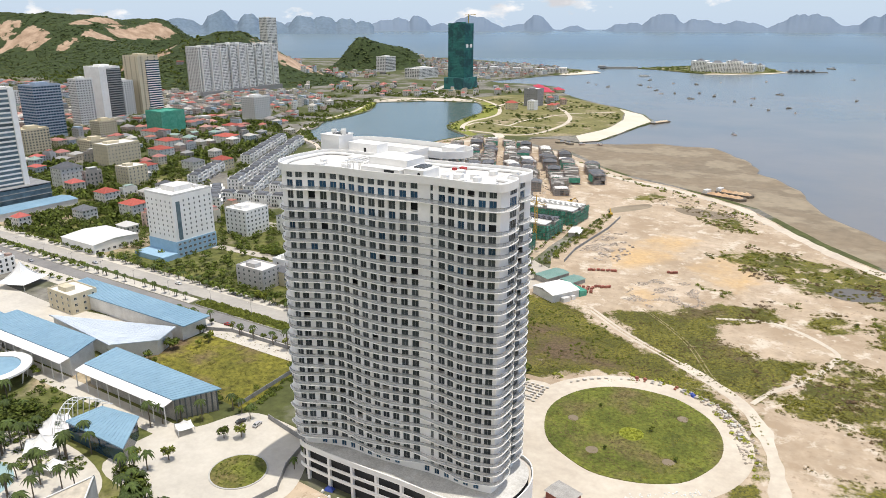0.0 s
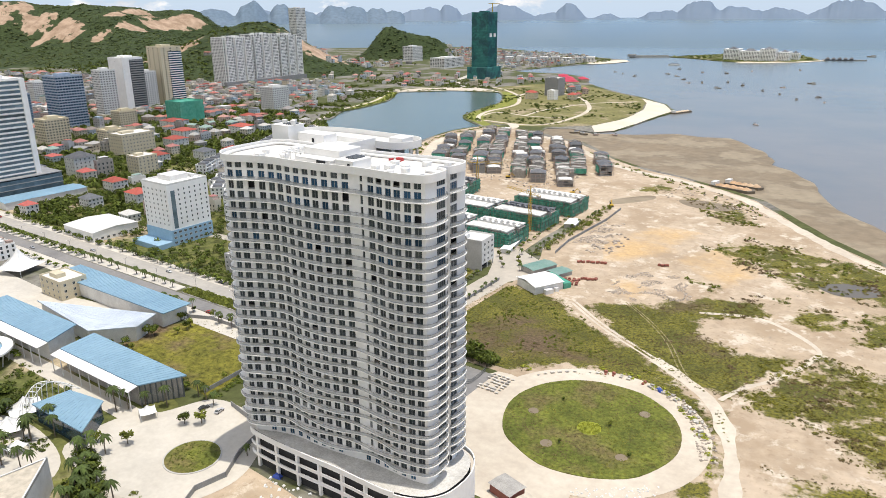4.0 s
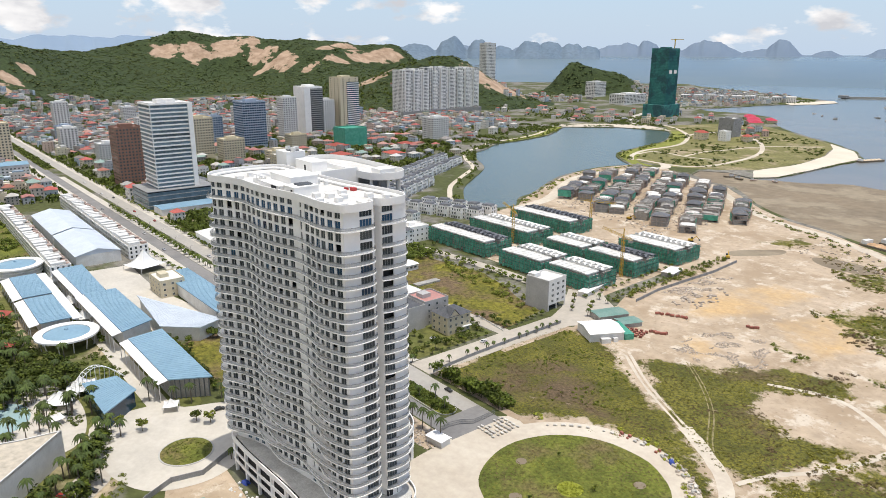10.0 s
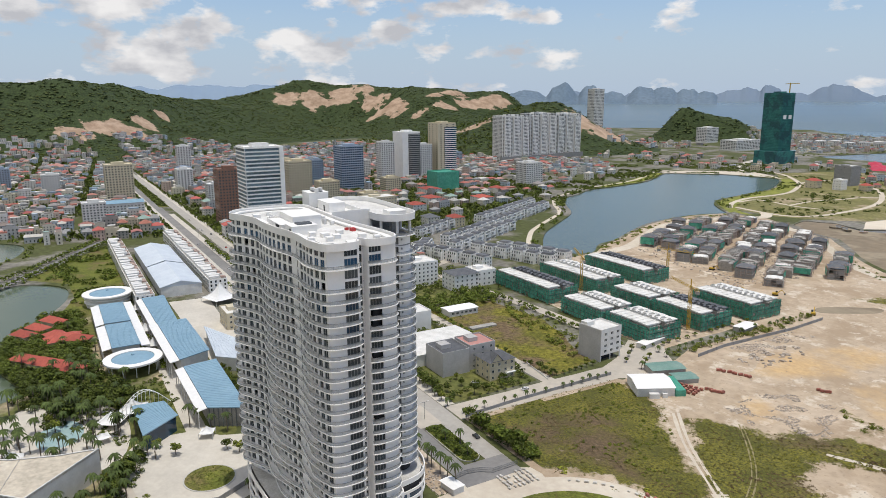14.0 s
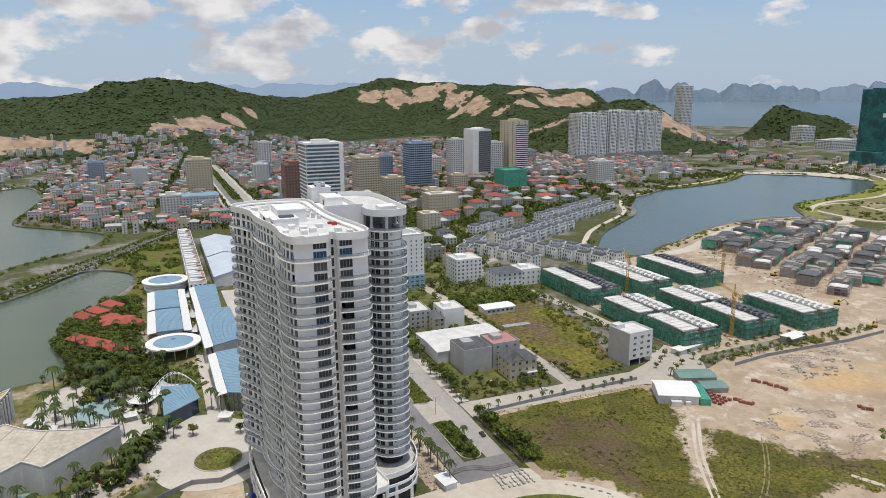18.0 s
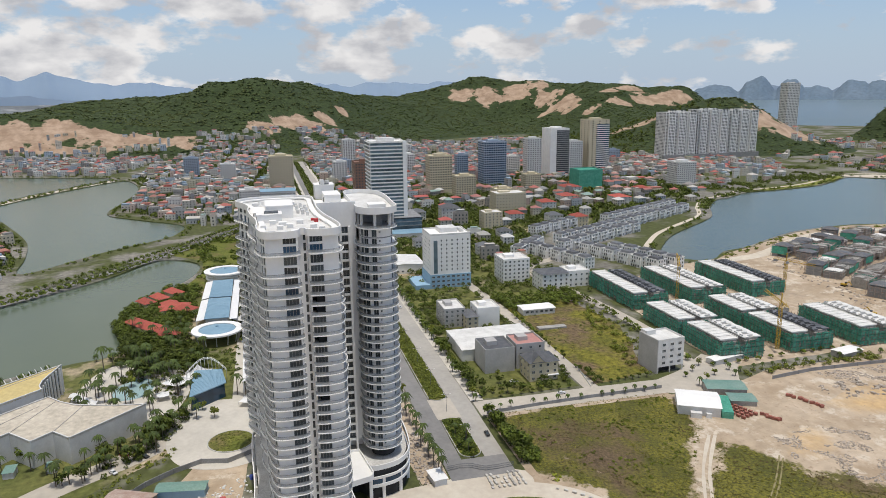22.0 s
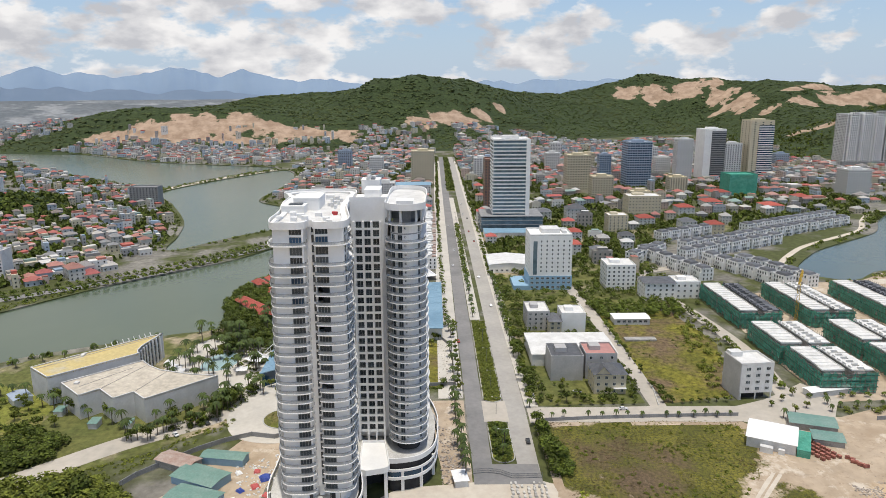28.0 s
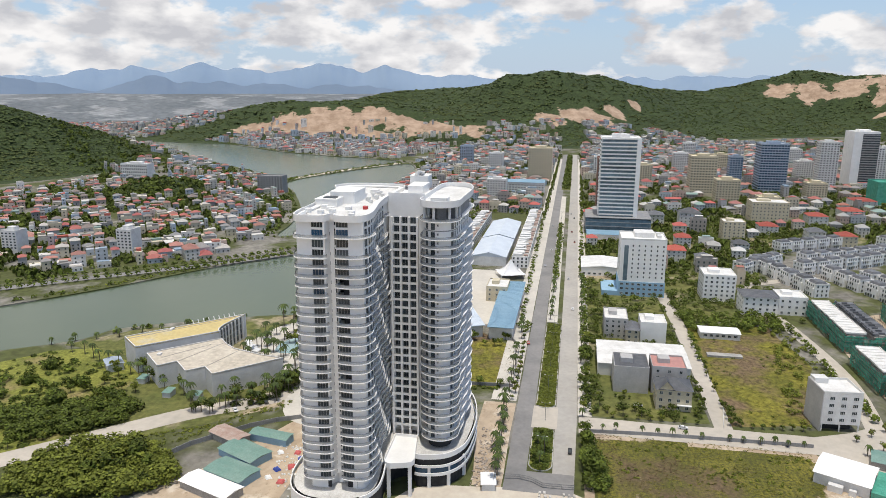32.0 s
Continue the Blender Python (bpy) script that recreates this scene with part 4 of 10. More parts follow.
# the round field
def circle(cx, cy, r, n=64, squash=1.0):
    return [(cx + r * math.cos(2 * math.pi * i / n), cy + r * squash * math.sin(2 * math.pi * i / n)) for i in range(n)]
sheet("road_ring", circle(-62, 240, 44), 0.13, "palesand", label="pale ring road round a grass circle")
sheet("apron", smooth([(-112, 256), (-112, 214), (-104, 190), (-70, 180), (-50, 196), (-70, 240)], 5), 0.12, "palesand", label="pale concrete site apron")
sheet("lawn_circle", ragged(circle(-62, 240, 33.5, 48), 5, 0.7, 20.0), 0.35, "lawn", label="round green lawn", skirt=0.25)
sheet("lawn_patch", ragged(circle(-61, 237, 4.6, 20), 2, 0.5, 21.0), 0.42, "yleaf", label="bright yellow-green plant bed")
sheet("roundabout", circle(-169.5, 140.5, 9.6, 40), 0.45, "lawn", label="round planted traffic island", skirt=0.4)
mb = MB()
mb.band(circle(-169.5, 140.5, 9.6, 40), circle(-169.5, 140.5, 10.2, 40), 0, 0.35)
put("kerb_roundabout", mb, ["kerb"], label="pale kerb of a traffic island", kind="structure")
# medians with kerbs
def median(name, x0, x1, ya, yb):
    w = (yb - ya) / 2
    pts = [(x0 - w + w * math.cos(a), (ya + yb) / 2 + w * math.sin(a)) for a in [radians(-90 + 15 * i) for i in range(13)]] + [(x1 + w - w * math.cos(a), (ya + yb) / 2 + w * math.sin(a)) for a in [radians(90 - 15 * i) for i in range(13)]]
    inner = [((x - (x0 + x1) / 2) * 0.995 + (x0 + x1) / 2, (y - (ya + yb) / 2) * 0.93 + (ya + yb) / 2) for x, y in pts]
    mb = MB()
    mb.band(inner, pts, 0, 0.4)
    put("kerb_" + name, mb, ["kerb"], label="pale kerb of a planted median", kind="structure")
    sheet(name, inner, 0.33, "lawn", label="planted road median")
median("median_near", -128, -165, 234, 243.6)
median("median_mid", -185, -310, 234, 243.2)
sheet("median_far", [(-312, 233.6), (-312, 240.5), (-860, 237), (-860, 231)], 0.3, "paving", label="paved road median", skirt=0.3)
sheet("median_town", [(-930, 229), (-930, 242), (-1500, 240), (-1500, 230)], 0.3, "lawn", label="wide green town median", skirt=0.3)

# hills
BUMPS = [(-2201, 126, 174, 289, 251), (-2439, 375, 120, 282, 208), (-2299, -305, 124, 258, 298), (-2731, 606, 111, 328, 364), (-3059, 1010, 130, 317, 395), (-2909, 1279, 120, 229, 291), (-2600, 1483, 163, 287, 194), (-2477, 1805, 167, 217, 199), (-2157, 1444, 67, 269, 178), (-1736, 1310, 66, 193, 174), (-1544, 1444, 90, 179, 136),
         (-1600, 1985, 92, 70, 62), (-1555, 2070, 72, 75, 75), (-1510, 2160, 56, 75, 75), (-1009, -845, 84, 195, 165), (-944, -899, 48, 159, 121), (-1208, -770, 36, 154, 119), (-780, -335, 24, 78, 62), (-1905, -462, 83, 164, 412), (-2121, -794, 67, 254, 400), (-1730, 830, 22, 160, 110), (-1620, 600, 14, 120, 100), (-1547, 1230, 30, 143, 129), (-1495, 1342, 40, 157, 95)]
CUTS = [(-1900, 175, 45, 50), (-1960, 230, 48, 50), (-1985, 300, 48, 55), (-2055, 360, 40, 40), (-2180, 422, 35, 25), (-2810, 1010, 70, 75), (-2775, 1110, 65, 75), (-2765, 1230, 80, 75), (-2770, 1330, 80, 55), (-2640, 1330, 80, 60), (-2500, 1355, 70, 50), (-2540, 1292, 30, 50), (-2433, 1337, 30, 50), (-2340, 1383, 35, 45), (-2439, 1498, 35, 40), (-2471, 1600, 30, 60), (-2330, 1490, 60, 40), (-2385, 1613, 60, 60), (-2366, 1700, 50, 70), (-2363, 1762, 50, 50),
        (-1745, 1185, 40, 40), (-1700, 1215, 45, 40), (-1671, 1250, 45, 40), (-1425, 1395, 70, 50), (-1415, 1445, 80, 50), (-1425, 1500, 80, 50), (-1790, -540, 60, 90), (-1820, -440, 70, 100), (-1830, -330, 70, 100), (-1815, -220, 60, 90), (-1825, -130, 50, 80), (-1800, -40, 50, 70), (-1755, -450, 40, 120), (-1755, -300, 40, 120), (-1765, -640, 40, 90)]
def height(x, y):
    h = sum(a * math.exp(-((x - cx) / sx) ** 2 - ((y - cy) / sy) ** 2) for cx, cy, a, sx, sy in BUMPS)
    n = noise.fractal(Vector((x / 170, y / 170, 3.0)), 1.0, 2.1, 4)
    h = h * (1 + 0.12 * n) - 5.0
    if -1900 < x < -1650 and -760 < y < 30 and h > 4:
        q = h / 15.0
        h = 15.0 * (math.floor(q) + min(1.0, max(0.0, (q % 1.0 - 0.62) / 0.38)))
    return h
def bare(x, y):
    """About 1 in the middle of an earth cut, 0 on its rim and below outside."""
    return max(1 - ((x - cx) / sx) ** 2 - ((y - cy) / sy) ** 2 for cx, cy, sx, sy in CUTS)
def cut(x, y):
    return bare(x, y) > -0.1
STEP, GX, GY = 20.0, 140, 182
X0, Y0 = -3400.0, -1350.0
hz = [[height(X0 + i * STEP, Y0 + j * STEP) for j in range(GY)] for i in range(GX)]
mb, used = MB(), {}
def hv(i, j):
    if (i, j) not in used:
        used[i, j] = len(mb.v)
        z = hz[i][j]
        x, y = X0 + i * STEP, Y0 + j * STEP
        mb.v.append((x, y, z))
    return used[i, j]
for i in range(GX - 1):
    for j in range(GY - 1):
        if max(hz[i][j], hz[i + 1][j], hz[i][j + 1], hz[i + 1][j + 1]) > 0:
            mb.f.append((hv(i, j), hv(i + 1, j), hv(i + 1, j + 1), hv(i, j + 1)))
mb.m = [0] * len(mb.f)
hills = put("hills", mb, ["hillcut"], label="low wooded hills with orange earth cuts", kind="structure")
hills.data.polygons.foreach_set("use_smooth", [True] * len(mb.f))
tint = []
for x, y, z in mb.v:
    q = 0.45 + 0.5 * min(1.0, max(-0.9, bare(x, y)))
    tint += [q, q, q, 1.0]
hills.data.color_attributes.new("cover", "FLOAT_COLOR", "POINT").data.foreach_set("color", tint)
# woods on the hills: leaf clumps joined into one
def clump_mesh(seed, n, mats, size=1.0):
    r = random.Random(seed)
    mb = MB()
    for _ in range(n):
        d = Vector((r.gauss(0, 1), r.gauss(0, 1), abs(r.gauss(0, 1)) + 0.1)).normalized()
        p = d * r.uniform(0.55, 1.0)
        u = Vector((r.gauss(0, 1), r.gauss(0, 1), r.gauss(0, 0.6))).normalized()
        v = u.cross(d + Vector((0.01, 0.02, 0.03))).normalized()
        s = r.uniform(0.2, 0.42) * size
        mb.poly([p + u * s, p + v * s * 0.8, p - u * s, p - v * s * 0.8])
    return mb
CL = [np.array([[v for v in clump_mesh(40 + k, 26, None).v]][0]) for k in range(6)]
def fine_clump(seed, n=84):
    r, out = random.Random(seed), []
    for _ in range(n):
        d = Vector((r.gauss(0, 1), r.gauss(0, 1), r.gauss(0, 0.8) + 0.35)).normalized()
        p = d * r.uniform(0.6, 1.05)
        u = Vector((r.gauss(0, 1), r.gauss(0, 1), r.gauss(0, 0.6))).normalized()
        v = u.cross(d + Vector((0.01, 0.02, 0.03))).normalized()
        q = r.uniform(0.13, 0.27)
        out += [p + u * q, p + v * q * 0.8, p - u * q, p - v * q * 0.8]
    return np.array([tuple(p) for p in out])
def big_clump(seed, n, lo, hi, up):
    r, out = random.Random(seed), []
    for _ in range(n):
        d = Vector((r.gauss(0, 1), r.gauss(0, 1), abs(r.gauss(0, 1)) + up)).normalized()
        p = d * r.uniform(0.5, 0.95)
        u = Vector((r.gauss(0, 1), r.gauss(0, 1), r.gauss(0, 0.6))).normalized()
        v = u.cross(d + Vector((0.01, 0.02, 0.03))).normalized()
        q = r.uniform(lo, hi)
        out += [p + u * q, p + v * q * 0.8, p - u * q, p - v * q * 0.8]
    return np.array([tuple(p) for p in out])
CLS = [big_clump(60 + k, 12, 0.32, 0.6, 0.1) for k in range(6)]
def crown_clump(seed, n):
    """Broad leaf masses that face outwards and up, for woods seen from far above."""
    r, out = random.Random(seed), []
    for _ in range(n):
        d = Vector((r.gauss(0, 1), r.gauss(0, 1), abs(r.gauss(0, 0.8)) + 0.45)).normalized()
        p = d * r.uniform(0.6, 1.0)
        u = d.cross(Vector((r.gauss(0, 1), r.gauss(0, 1), r.gauss(0, 1)))).normalized()
        v = u.cross(d + 0.35 * Vector((r.gauss(0, 1), r.gauss(0, 1), r.gauss(0, 1)))).normalized()
        q = r.uniform(0.3, 0.55)
        out += [p + u * q, p + v * q * 0.8, p - u * q, p - v * q * 0.8]
    return np.array([tuple(p) for p in out])
CLW = [crown_clump(120 + k, 13) for k in range(6)]
CLT = [big_clump(90 + k, 8, 0.3, 0.55, 0.0) for k in range(6)]
CLF = [fine_clump(80 + k) for k in range(6)]
def scatter(name, places, label, mats=("leaf",), category="", flat=0.8, fine=False):
    """Many leaf clumps (x, y, z, radius) joined into one mesh."""
    vs, n = [], 0
    r = random.Random(len(places))
    for x, y, z, s in places:
        q = {False: CL, True: CLF, "far": CLS, "tuft": CLT, "crown": CLW}[fine][r.randrange(6)]
        a = r.uniform(0, 6.28)
        ca, sa = math.cos(a) * s, math.sin(a) * s
        vs.append(np.column_stack((q[:, 0] * ca - q[:, 1] * sa + x, q[:, 0] * sa + q[:, 1] * ca + y, q[:, 2] * s * flat + z)))
    if not vs:
        return None
    vs = np.concatenate(vs)
    me = bpy.data.meshes.new(name)
    me.vertices.add(len(vs))
    me.vertices.foreach_set("co", vs.astype(np.float32).ravel())
    nf = len(vs) // 4
    me.loops.add(len(vs))
    me.loops.foreach_set("vertex_index", np.arange(len(vs), dtype=np.int32))
    me.polygons.add(nf)
    me.polygons.foreach_set("loop_start", np.arange(0, len(vs), 4, dtype=np.int32))
    for q in mats:
        me.materials.append(M[q])
    me.update(calc_edges=True)
    return tagged(new(name, me), label, category, kind="stuff")
woods = []
rw = random.Random(3)
while len(woods) < 33000:
    x, y = rw.uniform(-3300, -700), rw.uniform(-1100, 2250)
    if len(woods) > 26000:
        x, y = rw.uniform(-1450, -690), rw.uniform(-1050, -250)
    z = height(x, y)
    if z > 2 and not cut(x, y) and noise.noise(Vector((x / 120, y / 120, 5))) > -0.75:
        woods.append((x, y, z - 1.5, rw.uniform(3.2, 6.0) if len(woods) > 26000 else rw.uniform(4.5, 8.5)))
scatter("woodland", woods, "dense dark green woodland on hills", ("woodleaf",), "woods", 0.5, "crown")

# karst islands and far ranges, blue from haze painted into their colour
def ridge(name, a0, a1, dist, base, peaks, m, label, seed, power=2.0, rough=0.05):
    """A far silhouette of hills from bearing a0 to a1, with peaks (bearing, height, half-width)."""
    mb, n = MB(), int(abs(a1 - a0) / 0.1)
    for i in range(n + 1):
        a = a0 + (a1 - a0) * i / n
        h = base - 4
        for pa, ph, pw in peaks:
            h = max(h, base + (ph - base) * math.exp(-abs((a - pa) / pw) ** power))
        h += rough * max(0, h - base) * noise.fractal(Vector((a * (1.3 if power > 2 else 0.4), seed, 0)), 1.0, 2.0, 3)
        c, s = math.cos(radians(a)), math.sin(radians(a))
        for q in range(7):
            t = q / 6
            mb.v.append((c * (dist - 220 * (1 - t)) + 30, s * (dist - 220 * (1 - t)) + 120, base - 60 + (h - base + 60) * t ** 0.7))
        if i:
            k = 7 * i
            for j in range(6):
                mb.f.append((k - 7 + j, k + j, k + j + 1, k - 6 + j))
                mb.m.append(0)
    ob = put(name, mb, [m], label=label, kind="structure")
    ob.data.polygons.foreach_set("use_smooth", [True] * len(mb.f))
    return ob
rk = random.Random(11)
near = [(153, 175, 1.2), (143.5, 205, 1.4), (140.6, 252, 1.0), (138.4, 238, 0.8), (136.8, 190, 1.0), (134.4, 232, 0.9), (132.8, 224, 0.9), (131.1, 212, 0.8), (129.7, 190, 0.7)]
ridge("karst_near", 155, 128.9, 4250, 105, [(a, 105 + (h - 105) * 0.72, w * 1.25) for a, h, w in near], "karst", "limestone karst hills in painted blue-grey haze", 1.0, 3.2, 0.18)
ridge("karst_far", 160, 88, 4500, 112, [(a + rk.uniform(-1.5, 1.5), rk.uniform(130, 175), rk.uniform(0.8, 2.2)) for a in range(90, 160, 3)] + [(126.8, 190, 1.0), (125.3, 200, 0.9), (121, 195, 2.0), (116, 205, 1.0), (106.3, 210, 1.6), (96.4, 205, 2.2), (91.4, 210, 1.8)], "range", "far karst islands in painted haze", 2.0, 2.6, 0.25)
ridge("range_near", 222, 190, 4350, 100, [(222, 190, 5), (212, 205, 3), (208, 175, 5), (203, 165, 4), (197, 160, 5)], "range", "foothills in painted blue-grey haze", 3.0, 2.0, 0.3)
ridge("range_far", 234, 150, 4600, 116, [(228, 190, 7), (222, 215, 6), (215, 245, 6), (211.7, 260, 7), (207.3, 272, 7), (198.8, 285, 7), (194.4, 265, 7), (188, 225, 6), (180, 200, 7), (174.7, 215, 5), (169, 220, 6), (165, 225, 6), (160, 205, 6), (154, 190, 5)], "range2", "far mountain range in painted blue haze", 4.0, 2.0, 0.25)

# flat land far inland, its haze put into the colour
mb = MB()
for r, z in ((3200, 0.5), (3300, 4), (3450, 31), (3600, 54), (3750, 72), (3900, 87), (4050, 99), (4200, 107), (4440, 113)):
    mb.v += [(r * math.cos(radians(a)), r * math.sin(radians(a)) + 120, z) for a in range(158, 243)]
for k in range(8):
    for a in range(84):
        mb.f.append((k * 85 + a, k * 85 + a + 1, k * 85 + a + 86, k * 85 + a + 85))
        mb.m.append(0)
put("far_plain", mb, ["plain"], label="far plain with towns and flats in painted haze", kind="structure")

# ---- the tower ----
def offset(pts, d):
    """A closed anticlockwise outline moved outwards by d, or by d[i] at each point."""
    out, n = [], len(pts)
    for i, (x, y) in enumerate(pts):
        (xa, ya), (xb, yb) = pts[i - 1], pts[(i + 1) % n]
        l = math.hypot(xb - xa, yb - ya) or 1
        q = d[i] if isinstance(d, list) else d
        out.append((x + (yb - ya) / l * q, y - (xb - xa) / l * q))
    return out
S_PLAN = [(-150, 151.6), (-146.5, 150.8), (-140, 153.6), (-132, 155.6), (-123, 155.6), (-112, 156.8), (-104, 158.2), (-96, 158.6), (-89, 158.4), (-83.6, 159.1), (-80.2, 160.2), (-79.0, 162.2), (-78.8, 165), (-79.1, 168.4), (-80.4, 170.3), (-83.4, 171.0), (-83.4, 172.6), (-81.2, 173.1), (-80.3, 175), (-80.2, 178.8), (-81.3, 181.7), (-84.3, 183.2), (-90, 183.2), (-98, 182.0), (-106, 180.6), (-115, 179.6), (-124, 179.2), (-138, 179.3), (-150, 179.2), (-154.6, 176), (-155.8, 168), (-155.4, 160), (-153.4, 154.4)]
S_OUT = smooth(S_PLAN, 4)
DRUM_X, DRUM_Y, DRUM_R = -119.6, 200.0, 7.0
N_PLAN = [(-126, 193.0)] + [(DRUM_X + DRUM_R * math.cos(radians(a)), DRUM_Y + DRUM_R * math.sin(radians(a))) for a in range(-90, 91, 20)] + [(-126, 207.0), (-134, 207.2), (-144, 207.4), (-153, 206.8), (-160, 204.6), (-163.4, 200), (-162.8, 194.6), (-155, 193.0), (-140, 193.0)]
N_OUT = smooth(N_PLAN, 4)
PITCH, Z0 = 3.25, 17.2
LEVELS = list(range(0, 25)) + [26]
T = root("apartment_tower", pose(0, 0, 0), "tall white apartment tower with wavy balconies, nearly finished", "building")

def along(line, u):
    """The point and direction at u metres along an open line."""
    for (xa, ya), (xb, yb) in zip(line, line[1:]):
        l = math.hypot(xb - xa, yb - ya)
        if u <= l or (xb, yb) == line[-1]:
            return xa + (xb - xa) * u / l, ya + (yb - ya) * u / l, (xb - xa) / l, (yb - ya) / l
        u -= l
def length(line):
    return sum(math.hypot(b[0] - a[0], b[1] - a[1]) for a, b in zip(line, line[1:]))
def pane_mesh(name, w, h, bars=2, glass="glass", frame_mat="white2", depth=0.08):
    """A window: frame, bars and glass set back, its outer face towards -y, its foot at the middle."""
    mb, f = MB(), 0.09
    xs = [-w / 2, -w / 2 + f]
    for k in range(1, bars + 1):
        c = -w / 2 + w * k / (bars + 1)
        xs += [c - 0.035, c + 0.035]
    xs += [w / 2 - f, w / 2]
    zs, n = [0, f, h - f, h], len(xs)
    mb.v = [(x, 0, z) for z in zs for x in xs]
    for j in range(3):
        for i in range(n - 1):
            q = (j * n + i, j * n + i + 1, j * n + n + i + 1, j * n + n + i)
            if j == 1 and i % 2:
                k = len(mb.v)
                mb.v += [(mb.v[t][0], depth, mb.v[t][2]) for t in q]
                mb.f.append((k, k + 1, k + 2, k + 3))
                mb.m.append(0)
                for a in range(4):
                    b = (a + 1) % 4
                    mb.f.append((q[a], q[b], k + b, k + a))
                    mb.m.append(1)
            else:
                mb.f.append(q)
                mb.m.append(1)
    return mb.mesh(name, [glass, frame_mat])
def turn(x, y, z, dx, dy):
    """A pose whose x axis runs along (dx, dy), so that its -y side faces out to the right of it."""
    return pose(x, y, z, 0, 0, math.degrees(math.atan2(dy, dx)))

# facade lines run so that the outside lies to the right
def squared(inset):
    """The south wing's wall line, with square corners at its east end and a narrow groove between the two bays."""
    run, k = offset(S_OUT, -inset), inset - 0.6
    first = [p for p in run[:44] if p[0] < -84.5]
    last = [p for p in run[80:] if p[0] < -86]
    return first + [(-80.0 - k, 160.7 + k), (-79.7 - k, 170.2 - k), (-84.0 - k, 170.4 - k), (-84.0 - k, 173.1 + k), (-80.8 - k, 173.3 + k), (-81.6 - k, 182.3 - k)] + last
wall_out = squared(0.6)
core_out = squared(2.4)
nwall_out = offset(N_OUT, -1.3)
ncore_out = offset(N_OUT, -2.6)
def piece(outline, start, stop):
    """The run of an outline between the points nearest to two places."""
    i = min(range(len(outline)), key=lambda k: math.hypot(outline[k][0] - start[0], outline[k][1] - start[1]))
    j = min(range(len(outline)), key=lambda k: math.hypot(outline[k][0] - stop[0], outline[k][1] - stop[1]))
    return [outline[k % len(outline)] for k in range(i, j + 1 if j > i else j + len(outline) + 1)]
south = piece(wall_out, (-149.5, 152.2), (-80, 160.7))
east1 = piece(wall_out, (-80, 160.7), (-84, 170.4))
east2 = piece(wall_out, (-84, 173.1), (-81.6, 182.3))
north = piece(wall_out, (-81.6, 182.3), (-124, 178.6))
west = piece(wall_out, (-124, 178.6), (-149.5, 152.2))
groove = [(-84.0, 170.4), (-84.0, 173.1)]
def u_of(line, x):
    return min((abs(along(line, k * 0.25)[0] - x), k * 0.25) for k in range(int(length(line) / 0.25)))[1]
wins = []
for x, w in [(-146.6, 2.1), (-143.9, 2.1)] + [(-140.4 + 3.42 * k, 2.2) for k in range(11)] + [(-100.6, 0.9)] + [(-97.5 + 3.1 * k, 2.1) for k in range(6)]:
    u = u_of(south, x)
    wins.append((u - w / 2, u + w / 2))
def centred(line, at_, w):
    u = min((math.hypot(along(line, k * 0.25)[0] - at_[0], along(line, k * 0.25)[1] - at_[1]), k * 0.25) for k in range(int(length(line) / 0.25)))[1]
    return (u - w / 2, u + w / 2)
FACADES = [("wall_south", south, wins), ("wall_east", east1, [centred(east1, (-79.8, 167.7), 3.9)]), ("wall_east", east2, [centred(east2, (-81, 175.5), 3.9)]), ("wall_groove", groove, [(1.5, 2.3)]),
           ("wall_north", north, [(u0, u0 + 2.4) for u0 in np.arange(1.4, length(north) - 4, 3.4)]), ("wall_west", west, [])]
floors = [(Z0 + 0.5 + PITCH * k, 2.75) for k in range(0, 28)]
def facade(name, line, holes, floor_list, parent):
    """A wall with real openings: panels between them, and heads over them."""
    total, holes = length(line), sorted(holes)
    cuts = sorted({0.0, total - 0.01, *[v for ab in holes for v in ab], *np.arange(1.2, total - 1, 1.2).tolist()})
    at_ = [along(line, u) for u in cuts]
    open_ = [any(a - 0.01 < (u + v) / 2 < b + 0.01 for a, b in holes) for u, v in zip(cuts, cuts[1:])]
    for z, h in floor_list:
        mb, zs, n = MB(), (z - 0.5, z, z + 2.55, z + h), len(cuts)
        for x, y, dx, dy in at_:
            mb.v += [(x, y, q) for q in zs] + [(x - dy * 0.35, y + dx * 0.35, q) for q in zs]
        for i in range(n - 1):
            p, q = 8 * i, 8 * i + 8
            for k in (0, 2) if open_[i] else (0, 1, 2):
                mb.f += [(p + k, q + k, q + k + 1, p + k + 1), (q + 4 + k, p + 4 + k, p + 5 + k, q + 5 + k)]
            mb.f += [(p + 3, q + 3, q + 7, p + 7), (q, p, p + 4, q + 4)]
            if open_[i]:
                mb.f += [(p + 1, q + 1, q + 5, p + 5), (q + 2, p + 2, p + 6, q + 6)]
            if i and open_[i] != open_[i - 1]:
                mb.f.append((p + 1, p + 2, p + 6, p + 5) if open_[i] else (p + 5, p + 6, p + 2, p + 1))
        mb.m = [0] * len(mb.f)
        part(name, mb, ["white"], parent)
pane = pane_mesh("window", 2.2, 2.55, 1, "glass", "frame")
pane_s = pane_mesh("window", 2.1, 2.55, 1, "glass", "frame")
pane_n = pane_mesh("window", 0.9, 2.55, 0, "glass", "frame")
pane_w = pane_mesh("window", 3.9, 2.55, 3, "glass", "frame")
pane_wblue = pane_mesh("window", 3.9, 2.55, 3, "blueglass", "frame")
pane_blue = pane_mesh("window", 2.2, 2.55, 1, "blueglass", "frame")
pane_sblue = pane_mesh("window", 2.1, 2.55, 1, "blueglass", "frame")
pane_m = pane_mesh("window", 2.4, 2.55, 1, "glass", "frame")
